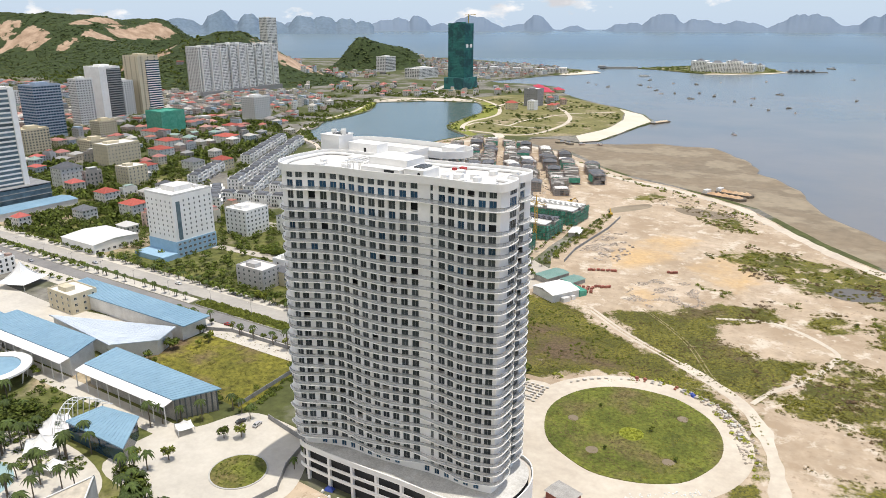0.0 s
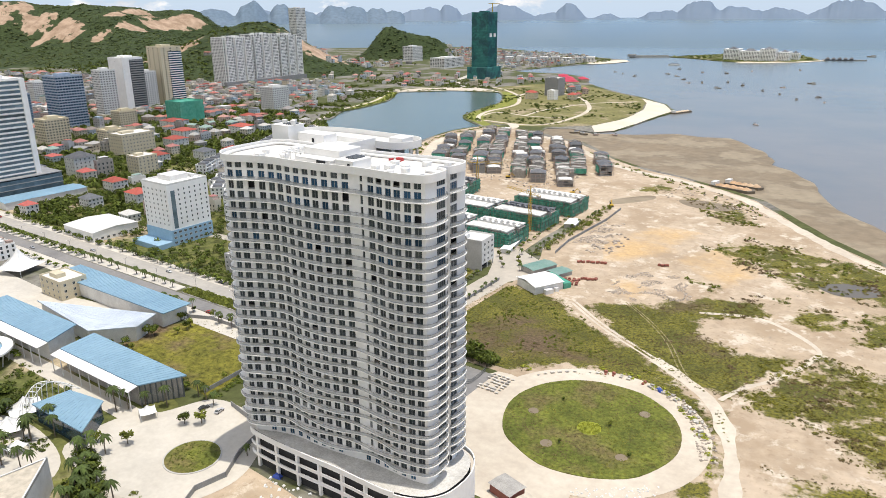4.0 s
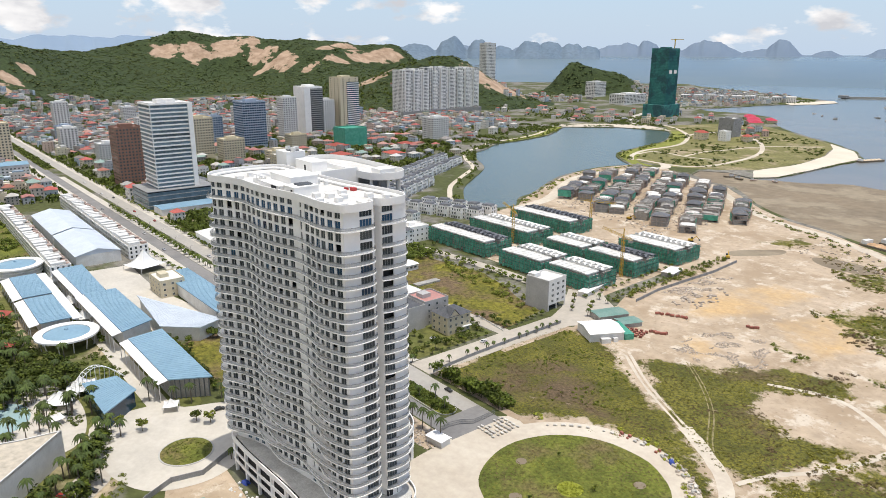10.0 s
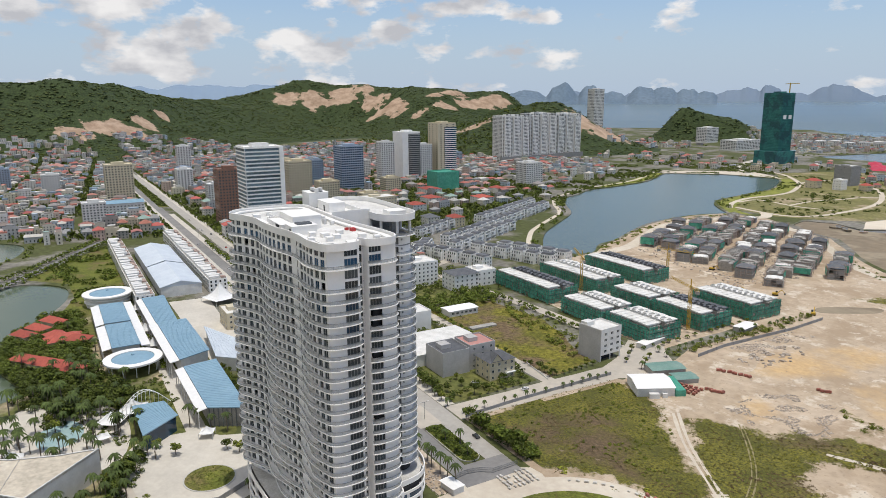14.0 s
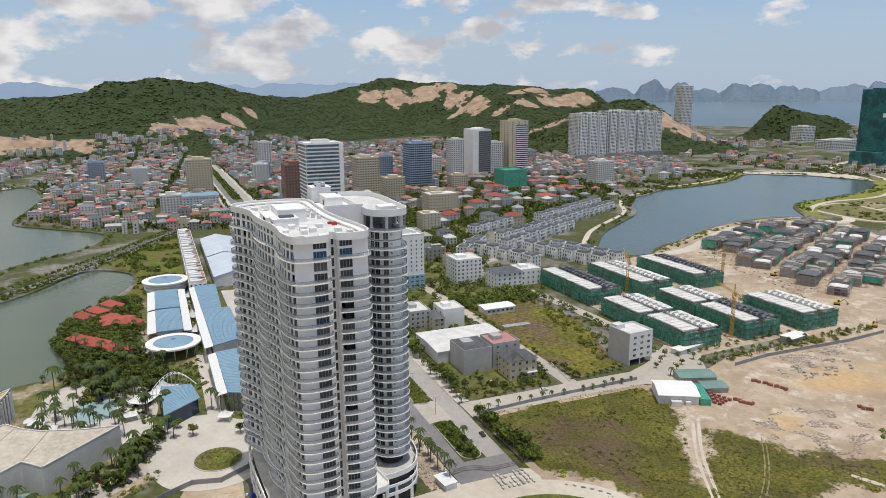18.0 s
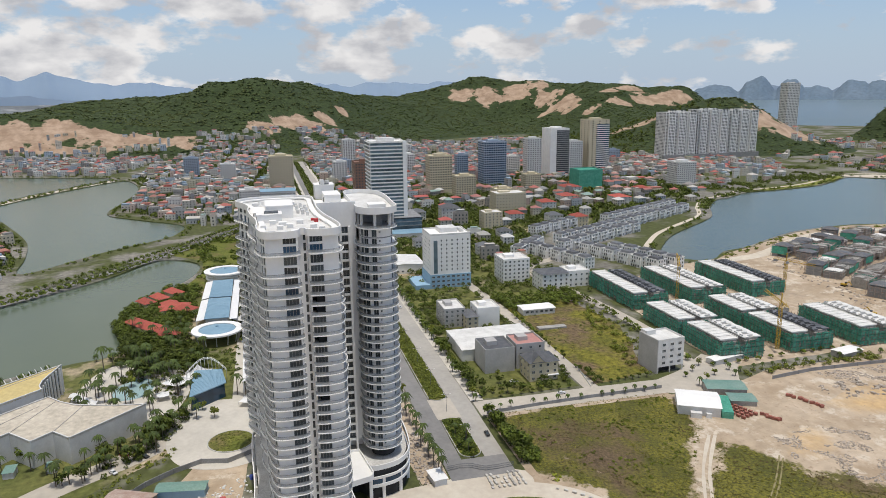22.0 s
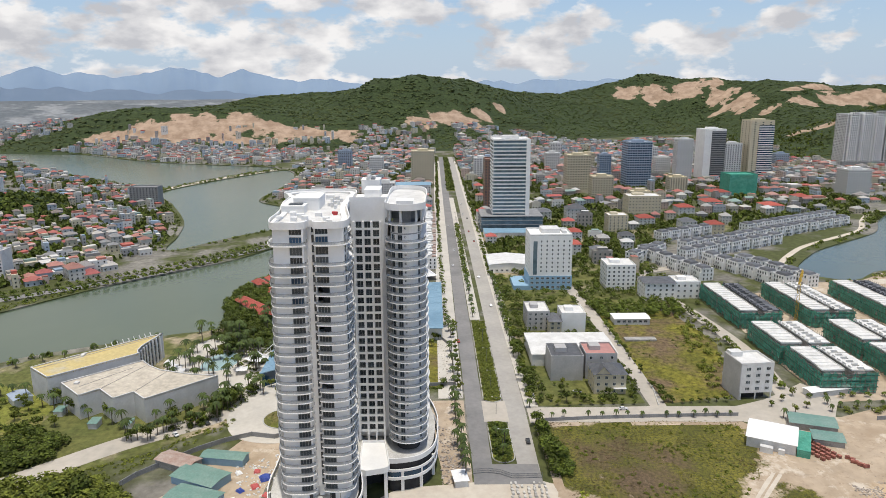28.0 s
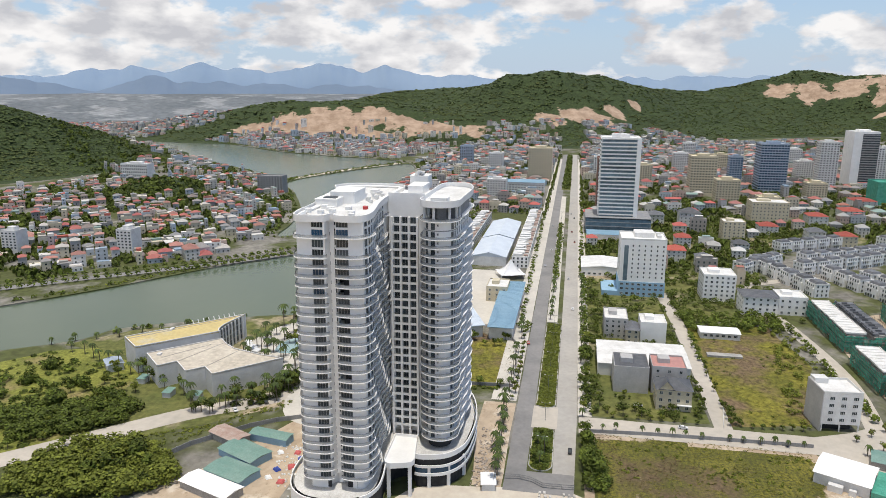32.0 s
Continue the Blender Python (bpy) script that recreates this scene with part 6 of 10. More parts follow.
high_rise("pair of cream apartment blocks", -1100, 712, -1080, 742, 58, "white2", 5, 7, 16, 0.5, 0.5)
high_rise("low block wrapped in green netting", -905, 636, -870, 676, 29, "net", 1, 1, 7, 0.001, 0.3, crown=False)
high_rise("pale yellow concrete slab block", -1056, 172, -1026, 210, 52, "cream", 7, 9, 13, 0.5, 0.5)
high_rise("slim white concrete apartment block", -1420, 332, -1395, 358, 52, "white2", 5, 5, 14, 0.5, 0.5)
high_rise("white concrete office block", -1095, 278, -1072, 302, 36, "white2", 5, 5, 10, 0.5, 0.5)
high_rise("cream block with a red roof", -870, 432, -846, 462, 30, "cream", 6, 8, 8, 0.5, 0.5)
high_rise("white ten-storey concrete office block", -885, 798, -855, 832, 37, "white2", 8, 9, 10, 0.5, 0.5)
def bay_tower(x, ya, yb, h):
    T_ = high_rise("grey and white apartment tower with projecting window bays", x - 40, ya, x, yb, h, "white2", 8, 10, 32, 0.5, 0.5)
    n, w = 3, (yb - ya) / 3
    for k in range(n):
        y = (ya - yb) / 2 + w * (k + 0.2)
        mb = MB()
        mb.box(20, y, 12, 24.5, y + w * 0.62, h - (0 if k == 1 else 4))
        bay = part("bay", mb, ["white"], T_, "white projecting bay")
        mb = MB()
        for f in range(31):
            joined_windows(24.5, y + 0.8, 24.5, y + w * 0.62 - 0.8, [13 + f * 3.2], 4, 2.2, 1.8, mb)
        part("bay_windows", mb, ["glass"], bay, kind="stuff")
    mb = MB()
    mb.box(18, (ya - yb) / 2 - 3, 0, 27, (yb - ya) / 2 + 3, 11)
    part("podium", mb, ["grey"], T_, "dark grey podium")
for x, ya, yb, h in ((-1240, 1012, 1088, 102), (-1250, 1098, 1174, 106), (-1262, 1184, 1262, 103)):
    bay_tower(x, ya, yb, h)
for x, y, h, m in ((-1190, 420, 34, "white2"), (-1250, 500, 28, "cream"), (-1300, 640, 36, "white2"), (-1010, 340, 30, "cream"), (-1130, 610, 30, "white2"), (-900, 560, 22, "cream"), (-1180, 800, 30, "white2"), (-1240, 880, 26, "paleblue"), (-820, 130, 26, "white2"), (-1160, 90, 30, "white2"), (-1260, 20, 34, "paleblue"), (-1500, 480, 30, "white2"), (-780, 470, 18, "cream"), (-950, 300, 24, "white2"), (-1210, 300, 26, "paleblue")):
    high_rise("pale mid-rise town block", x - 22, y, x, y + 26, h, m, 6, 7, max(5, int(h / 3.4)), 0.5, 0.5)
G = high_rise("unfinished tower wrapped in green netting, with a crane", -915, 1478, -870, 1520, 150, "net2", 1, 1, 36, 0.001, 0.3)
mb = MB()
mb.box(-27, -33, 0, 27, 33, 27)
part("podium", mb, ["net2"], G, "netted podium")
# floor edges drawn as dark bands just outside the netted walls
mb = MB()
for k in range(36):
    mb.box(-22.8, -21.3, 30 + k * 3.3, 22.9, 21.3, 30.35 + k * 3.3)
part("floor_edge", mb, ["netdark"], G, "dark bands outside the netting for floor edges", kind="stuff")
for y in (-14, 4):
    mb = MB()
    mb.box(22.6, y, 96, 23.2, y + 10, 104)
    part("banner", mb, ["white"], G, "plain white banner")
mb = MB()
mb.beam((10, 18, 150), (10, 18, 172), 1.6)
mb.beam((4, 10, 170), (20, 36, 171), 1.2)
part("tower_crane", mb, ["yellowsteel"], G, "tower crane")
high_rise("distant pale grey apartment tower", -2080, 1992, -2040, 2042, 171, "white2", 6, 8, 30, 0.5, 0.5, z0=-2)
high_rise("long white low hotel", -1200, 1700, -1150, 1800, 27, "white2", 6, 16, 6, 0.6, 0.5)
high_rise("white hotel block near the coast", -1460, 1905, -1420, 1960, 46, "white2", 6, 10, 9, 0.6, 0.5)
high_rise("long white hillside hotel", -926, -486, -906, -438, 24, "white2", 5, 14, 4, 0.5, 0.5)
high_rise("grey town block by the lagoon", -822, -198, -804, -160, 24, "grey", 5, 9, 7, 0.4, 0.5, crown=False)
high_rise("slim white town block", -446, -160, -431, -145, 21, "white2", 4, 4, 6, 0.5, 0.5)
high_rise("slim white town block", -424, -262, -410, -246, 20, "white2", 4, 4, 6, 0.5, 0.5)

# the white block with a blue base
B = root("office_block", pose(-397.5, 298.5, 0), "white twelve-storey block with a light blue base", "building")
mb = MB()
mb.box(-14, -16, 0, 14, 16, 42)
part("wall", mb, ["white"], B)
mb = MB()
mb.box(-14.4, -16.4, 0, 14.4, 16.4, 11)
mb.box(-15, -28, 0, 14.6, -16.4, 3.6)
part("base", mb, ["skyblue"], B, "light blue painted base")
mb = MB()
mb.box(14.05, -13.5, 12, 14.3, -10.5, 38)
part("stair_glazing", mb, ["curtain"], B)
zs = [14 + 3.3 * k for k in range(8)]
grid_windows(B, W2, 14, -9.5, 14, 16, zs, 6)
grid_windows(B, W2, -14, -16, 14, -16, zs, 6)
grid_windows(B, W3, 14.4, -16, 14.4, 16, [1.5, 5.0, 8.4], 8)
mb = MB()
flat_roof(mb, -14, -16, 14, 16, 42, 1.2)
mb.box(-10, -6, 42, 4, 8, 45.5)
for k in range(3):
    mb.box(-8 + k * 5, 10, 42, -5 + k * 5, 13, 44)
part("roof_works", mb, ["white2"], B)
# low white halls beside it
def low_hall(name, label, x0, y0, x1, y1, h, wall, roofm, rise=1.5, wins_=0, rz=0, group=""):
    cx, cy = (x0 + x1) / 2, (y0 + y1) / 2
    H_ = root(name, pose(cx, cy, 0, 0, 0, rz), label, "building", group)
    a, b, c, d = x0 - cx, y0 - cy, x1 - cx, y1 - cy
    mb = MB()
    mb.box(a, b, 0, c, d, h)
    part("wall", mb, [wall], H_)
    mb = MB()
    o = 0.5
    if c - a >= d - b:
        for s, t in ((b - o, 0), (0, d + o)):
            zs_ = (h + 0.1, h + rise) if s < 0 and t == 0 else (h + rise, h + 0.1)
            mb.poly([(a - o, s, zs_[0]), (c + o, s, zs_[0]), (c + o, t, zs_[1]), (a - o, t, zs_[1])])
        mb.poly([(c + 0.02, b, h), (c + 0.02, d, h), (c + 0.02, 0, h + rise)])
        mb.poly([(a - 0.02, d, h), (a - 0.02, b, h), (a - 0.02, 0, h + rise)])
    else:
        mb.poly([(a - o, b - o, h + 0.1), (0, b - o, h + rise), (0, d + o, h + rise), (a - o, d + o, h + 0.1)])
        mb.poly([(0, b - o, h + rise), (c + o, b - o, h + 0.1), (c + o, d + o, h + 0.1), (0, d + o, h + rise)])
        mb.poly([(a, b - 0.02, h), (c, b - 0.02, h), (0, b - 0.02, h + rise)])
        mb.poly([(c, d + 0.02, h), (a, d + 0.02, h), (0, d + 0.02, h + rise)])
    part("roof", mb, [roofm], H_)
    if wins_:
        grid_windows(H_, W3, c, b, c, d, [1.2 + 3.4 * k for k in range(max(1, int(h / 3.6)))], max(2, int((d - b) / 4)))
        grid_windows(H_, W3, a, b, c, b, [1.2 + 3.4 * k for k in range(max(1, int(h / 3.6)))], max(2, int((c - a) / 4)))
    return H_
low_hall("hall", "long low white hall", -474, 256, -436, 290, 7, "white", "white2", 1.6, 1)
low_hall("hall", "low hall with a pale blue roof", -600, 262, -576, 330, 6, "white2", "bluemetal", 1.2, 0)
low_hall("hall", "white warehouse with a blue metal roof", -905, 150, -880, 205, 16, "white2", "bluemetal", 3, 1)
LOT_SHED = low_hall("shed", "white metal shed in a vacant lot", -312, 327, -300, 350, 4, "white2", "white", 0.7, 0)
grid_windows(LOT_SHED, W3, 6, -10.5, 6, 10.5, [1.5], 6)
mb = MB()
mb.box(-274, 326, 0, -269, 345, 1.2)
put("ruined_wall", mb, ["concrete"], label="low ruined concrete wall in a weedy lot", category="wall")
low_hall("warehouse", "white open yard building with a pale roof", -266, 264, -231, 311, 7, "white2", "roofwhite", 1.0, 0)

def block(label, x0, y0, x1, y1, h, wall, fl, ne, ns, roofm=None, rise=3.0, rz=0, blank_south=False, pane_=None, deck="roofwhite"):
    """A plain block with single windows, a parapet or a hipped roof."""
    cx, cy = (x0 + x1) / 2, (y0 + y1) / 2
    H_ = root("house", pose(cx, cy, 0, 0, 0, rz), label, "house")
    a, b, c, d = x0 - cx, y0 - cy, x1 - cx, y1 - cy
    mb = MB()
    mb.box(a, b, 0, c, d, h)
    part("wall", mb, [wall], H_)
    zs_ = [1.0 + h / fl * k for k in range(fl)]
    if ne:
        grid_windows(H_, pane_ or W1, c, b, c, d, zs_, ne)
    if ns and not blank_south:
        grid_windows(H_, pane_ or W1, a, b, c, b, zs_, ns)
    mb = MB()
    if roofm:
        mb.hip(a, b, c, d, h, rise, 0.7)
        part("roof", mb, [roofm], H_)
    else:
        mb.box(a + 0.3, b + 0.3, h - 0.05, c - 0.3, d - 0.3, h + 0.06)
        part("roof", mb, [deck], H_)
        mb = MB()
        flat_roof(mb, a, b, c, d, h, 0.9, 0.25)
        mb.box(a * 0.5, b * 0.6, h, 0.2 * c, 0.1 * d, h + 2.4)
        part("parapet", mb, [wall], H_)
    return H_
block("grey house with blank side walls", -230, 271, -211, 288, 13, "soft_grey", 4, 0, 0, blank_south=True, deck="slate")
block("grey and pink house with a roof terrace", -230, 289.5, -213, 306, 13.5, "soft_grey", 4, 3, 0, blank_south=True, deck="pink_roof")
V = block("cream villa with tall windows and a slate gable", -208, 290, -194, 306, 10.5, "cream", 3, 4, 3, "slate", 3.6)
mb = MB()
y = -3.6
mb.poly([(7.3, y - 3.6, 10.5), (7.3, y + 3.6, 10.5), (7.3, y, 14.6)])
mb.poly([(7.9, y - 4, 10.3), (7.9, y, 14.9), (0.5, y, 14.9)], 1)
mb.poly([(7.9, y, 14.9), (7.9, y + 4, 10.3), (0.5, y, 14.9)], 1)
part("gable", mb, ["cream", "slate"], V, "cream gable with a slate roof")
mb = MB()
mb.box(7.1, 1.5, 3.2, 8.6, 8, 3.5)
part("balcony", mb, ["white2"], V)
block("grey rendered house with a flat roof", -312, 269, -290, 283, 12, "soft_grey", 4, 4, 5)
block("white cube-shaped rendered house", -303, 290, -286, 305, 12, "white", 3, 0, 2)
block("cream house with a slate hipped roof", -296, 281.5, -281, 289, 9, "cream", 3, 2, 2, "slate", 2.4)
block("white six-storey guest house", -403, 341, -381, 363, 19, "white", 6, 6, 5)
block("white villa with balconies", -372, 362, -352, 384, 13, "white", 4, 5, 4, "slate", 2.5)
block("white villa with a flat roof", -376, 386, -358, 404, 12, "white", 3, 4, 3)
block("cream six-storey concrete house", -618, 395, -598, 416, 19, "cream", 6, 5, 5)
block("cream six-storey office block", -735, 446, -708, 486, 23, "cream", 6, 10, 6)
block("white church-like villa with domed tower", -668, 360, -650, 382, 18, "white2", 5, 5, 4, "slate", 5)
for x, y, w, rf in ((-560, 345, 16, "redtile"), (-500, 330, 18, "redtile"), (-480, 352, 14, "slate"), (-640, 440, 20, "redtile"), (-700, 505, 22, "redtile"), (-590, 500, 18, "redtile"), (-610, 478, 18, "slate"), (-760, 560, 26, "redtile"), (-840, 600, 30, "redtile"), (-720, 620, 26, "redtile"), (-520, 300, 14, "slate"), (-545, 395, 15, "slate"), (-680, 330, 20, "slate"), (-800, 700, 22, "redtile")):
    block("villa with a %s hipped roof" % ("red tiled" if rf == "redtile" else "dark grey"), x - w, y, x, y + w * 0.9, 8 + R.uniform(0, 3), R.choice(["white2", "cream", "white2"]), 3, 4, 4, rf, 3.5)

# grey block at the corner, four storeys over an open ground floor
Q = root("house", pose(-194.5, 367, 0, 0, 0, 5), "grey and white five-storey house with a roof terrace", "house")
mb = MB()
mb.box(-8.2, -8.2, 3.6, 8.2, 8.4, 18)
part("wall", mb, ["white2"], Q)
mb = MB()
mb.box(-8.6, -8.6, 0, 8.3, -8.2, 19)
mb.box(-8.6, -8.2, 0, -8.2, 8.4, 19)
part("party_wall", mb, ["soft_grey"], Q, "blank grey side wall")
grid_windows(Q, W3, 8.2, -7, 8.2, 8, [5, 8.4, 11.8, 15.2], 3)
grid_windows(Q, W1, 8, 8.4, -8, 8.4, [5, 8.4, 11.8, 15.2], 2)
mb = MB()
mb.box(-8, -8, 18, 8, 8.2, 18.15)
part("roof", mb, ["roofwhite"], Q, "pale roof terrace")
mb = MB()
flat_roof(mb, -8.2, -8.2, 8.2, 8.4, 18.1, 1.1, 0.2)
mb.box(-8, -8, 18, -3, -2, 20.6)
part("parapet", mb, ["white2"], Q)
for x, y in ((7.8, -7.6), (7.8, 0), (7.8, 8), (0, 8), (-7.6, 8)):
    mb = MB()
    mb.box(x - 0.25, y - 0.25, 0, x + 0.25, y + 0.25, 3.6)
    part("column", mb, ["white2"], Q)
# the open ground floor's shade is painted as a near-black block
mb = MB()
mb.box(-6, -7, 0, 5, 6, 3.6)
part("shop", mb, ["dark"], Q, "recessed shop block painted near-black for shade")

# shed, stores and wall beside the grass lot
S_ = root("shed", pose(-144, 356, 0, 0, 0, -28), "white metal shed with lean-to stores", "shed")
mb = MB()
mb.box(-9, -9.5, 0, 9, 9.5, 4.6)
part("wall", mb, ["white2"], S_)
mb = MB()
mb.poly([(-9.6, -10, 4.7), (0, -10, 6.2), (0, 10, 6.2), (-9.6, 10, 4.7)])
mb.poly([(0, -10, 6.2), (9.6, -10, 4.7), (9.6, 10, 4.7), (0, 10, 6.2)])
part("roof", mb, ["white"], S_, "white sheet roof")
mb = MB()
mb.box(9.4, -4, 0, 12, 1, 2.6)
mb.box(9.4, 3, 0, 11, 5.5, 2.2)
part("lean_to", mb, ["white2"], S_)
mb = MB()
mb.box(-9.5, 9.9, 0, 9.5, 15, 3.4)
part("netted_store", mb, ["net"], S_, "store covered in green netting")
low_hall("store", "green roofed open site store", -163, 371, -152, 390, 3.2, "concrete", "greenmetal", 0.8, 0, -20)
low_hall("store", "small green roofed store", -148, 374, -139, 386, 2.6, "concrete", "greenmetal", 0.6, 0, -20)
low_hall("store", "white roofed site office", -196, 395, -190, 424, 3, "white2", "white", 0.5, 0, 12)
low_hall("store", "white roofed site store", -185, 470, -177, 486, 3.2, "concrete", "white", 0.6, 0, 10)

# housing blocks wrapped in netting
def netted(x0, y0, x1, y1, h=12.0):
    """Two rows of terrace houses back to back over a narrow court, scaffolded and hung with netting."""
    cx, cy = (x0 + x1) / 2, (y0 + y1) / 2
    N_ = root("terrace_block", pose(cx, cy, 0, 0, 0, R.uniform(-1, 1)), "unfinished terrace block wrapped in green safety netting", "building", "netted terrace blocks")
    a, b, c, d = x0 - cx, y0 - cy, x1 - cx, y1 - cy
    w = d - b
    rows_ = ((b + 1.6, b + w * 0.42), (b + w * 0.58, d - 1.6))
    for ya, yb in rows_:
        mb = MB()
        mb.box(a + 2.4, ya + 0.9, 0, c - 2.4, yb - 0.9, h - 0.7)
        part("inner_wall", mb, ["concrete"], N_, "bare block walls behind the netting")
        for z in (3.4, 6.6, 9.8):
            mb = MB()
            mb.box(a + 1.4, ya, z, c - 1.4, yb, z + 0.35)
            part("floor_slab", mb, ["concrete"], N_, "bare concrete floor slab")
    mb = MB()
    mb.box(a + 3, rows_[0][1] - 0.9, 0, c - 3, rows_[1][0] + 0.9, 6.4)
    part("court_roof", mb, ["concrete"], N_, "low bare roofs between the rows")
    # netting hangs in bays with loose folds, lower at the ends
    for run in ((c, b, c, d), (a, b, c, b), (c, d, a, d), (a, d, a, b)):
        l = math.hypot(run[2] - run[0], run[3] - run[1])
        n = int(l / 1.5)
        dx, dy = (run[2] - run[0]) / l, (run[3] - run[1]) / l
        end = abs(dy) > 0.5
        cols, mb = [], MB()
        for k in range(n + 1):
            u = k / n
            lean = R.uniform(-0.25, 0.45)
            rr = [R.uniform(-0.3, 0.3) + lean * q for q in (1.6, 1.0, 0.5, 0.2, -0.1)]
            dip = 2.6 if end and 0.42 < u < 0.58 else 0.0
            zt = h - 0.9 - dip + R.uniform(-0.8, 0.7)
            zz = (0.6 + R.uniform(-0.5, 0.9), zt * 0.28, zt * 0.52, zt * 0.76, zt)
            cols.append([(run[0] + dx * l * u + dy * q, run[1] + dy * l * u - dx * q, z) for q, z in zip(rr, zz)])
        for k in range(n):
            for q in range(4):
                if R.random() < 0.035:
                    continue
                mb.poly([cols[k][q], cols[k + 1][q], cols[k + 1][q + 1], cols[k][q + 1]])
        part("netting", mb, ["net"], N_, "green netting hung in folds")
    mb = MB()
    for k in range(int((c - a) / 2.4) + 1):
        for yy in (b - 0.7, d + 0.7):
            mb.beam((a + 2.4 * k, yy, 0), (a + 2.4 * k, yy, h + R.uniform(-0.6, 0.9)), 0.11)
    for k in range(int(w / 2.4) + 1):
        mb.beam((c + 0.7, b + 2.4 * k, 0), (c + 0.7, b + 2.4 * k, h + R.uniform(-0.8, 0.6)), 0.11)
    for z in (1.9, 3.8, 5.7, 7.6, 9.5, 11.2):
        mb.beam((c + 0.75, b, z), (c + 0.75, d, z), 0.1)
        mb.beam((a, b - 0.75, z), (c, b - 0.75, z), 0.1)
        mb.beam((a, d + 0.75, z), (c, d + 0.75, z), 0.1)
    part("scaffold", mb, ["rail2"], N_, "steel scaffold", kind="stuff")
    # bands added outside the netting for floor edges that show through it
    for z in (3.5, 6.7, 9.7):
        mb = MB()
        mb.band([(a - 0.3, b - 0.3), (c + 0.3, b - 0.3), (c + 0.3, d + 0.3), (a - 0.3, d + 0.3)], [(a - 0.65, b - 0.65), (c + 0.65, b - 0.65), (c + 0.65, d + 0.65), (a - 0.65, d + 0.65)], z, z + 0.18)
        part("net_seam", mb, ["netdark"], N_, "dark band outside the netting for a floor edge")
    # roofs: one plain row with stepped ends, one with open wells
    n, grey_ = max(4, int((c - a) / 5)), R.random() < 0.3
    sp = (c - a - 4) / n
    for k in range(n):
        xa, xb = a + 2 + sp * k, a + 2 + sp * (k + 1) - 0.12
        mb, z = MB(), h + R.uniform(-0.1, 0.25)
        ya, yb = rows_[0][0] - R.uniform(0.2, 0.9), rows_[0][1] + 0.4
        mb.box(xa, ya, h - 0.7, xb, yb, z)
        mb.box(xa, yb - 0.25, z, xb, yb, z + 0.5)
        mb.box(xa, ya + 0.2, z, xa + 0.2, yb - 0.25, z + 0.28)
        part("roof_slab", mb, ["roofwhite"], N_, "white roof slab")
        mb, z = MB(), h + R.uniform(-0.2, 0.2)
        ya, yb = rows_[1][0] - 0.4, rows_[1][1] + R.uniform(0.2, 0.9)
        wl_ = min(1.5, sp * 0.34)
        mb.box(xa, ya, h - 0.7, xb - wl_, yb, z)
        mb.box(xb - wl_, ya, h - 0.7, xb, ya + (yb - ya) * 0.3, z)
        mb.box(xb - wl_, ya + (yb - ya) * 0.62, h - 0.7, xb, yb, z)
        mb.box(xa + 0.3, ya + 0.3, z, xb - wl_, ya + 0.55, z + 0.9)
        mb.box(xb - wl_ - 0.25, ya + (yb - ya) * 0.3, z, xb - wl_, ya + (yb - ya) * 0.62, z + 0.7)
        part("roof_slab", mb, ["slate" if grey_ else "roofwhite"], N_, "roof slab with an open well")
    return N_
for b_ in ((-358, 404, -290, 431), (-360, 450, -291, 478), (-364, 502, -294, 530), (-272, 401, -231, 431), (-229, 403, -192, 431), (-274, 449, -236, 478), (-234, 450, -192, 478), (-240, 496, -190, 526)):
    netted(*b_)
def tower_crane(x, y, h, az, jib):
    C_ = root("tower_crane", pose(x, y, 0, 0, 0, az), "yellow lattice tower crane", "crane", "tower cranes")
    mb = MB()
    for sx in (-0.8, 0.8):
        for sy in (-0.8, 0.8):
            mb.beam((sx, sy, 0), (sx, sy, h), 0.22)
    for k in range(int(h / 1.6)):
        z = k * 1.6
        s = 0.8 if k % 2 else -0.8
        mb.beam((-s, -0.8, z), (s, -0.8, z + 1.6), 0.14)
        mb.beam((-s, 0.8, z), (s, 0.8, z + 1.6), 0.14)
        mb.beam((0.8, -s, z), (0.8, s, z + 1.6), 0.14)
        mb.beam((-0.8, -s, z), (-0.8, s, z + 1.6), 0.14)
    part("mast", mb, ["yellowsteel"], C_)
    mb = MB()
    for p_, q_ in (((0, -0.7, 0), (0, -0.7, 0)), ((0, 0.7, 0), (0, 0.7, 0)), ((0, 0, 1.4), (0, 0, 1.4))):
        mb.beam((-10, p_[1], h + p_[2]), (jib, q_[1], h + q_[2]), 0.2)
    for k in range(int((jib + 10) / 1.8)):
        xx = -10 + k * 1.8
        mb.beam((xx, -0.7, h), (xx + 0.9, 0, h + 1.4), 0.12)
        mb.beam((xx + 0.9, 0, h + 1.4), (xx + 1.8, 0.7, h), 0.12)
    mb.beam((0, 0, h), (0, 0, h + 6), 0.5)
    mb.beam((0, 0, h + 6), (jib * 0.7, 0, h + 1.4), 0.1)
    mb.beam((0, 0, h + 6), (-9, 0, h + 1.2), 0.1)
    part("jib", mb, ["yellowsteel"], C_)
    mb = MB()
    mb.box(-9.6, -0.9, h - 1.8, -7, 0.9, h)
    mb.box(0.6, -1.7, h - 1.8, 2.2, -0.5, h + 0.2)
    part("counterweight", mb, ["concrete"], C_, "concrete counterweight and cab")
tower_crane(-307, 449, 26, 150, 34)
tower_crane(-200, 447, 28, 160, 26)
tower_crane(-300, 535, 24, 20, 22)

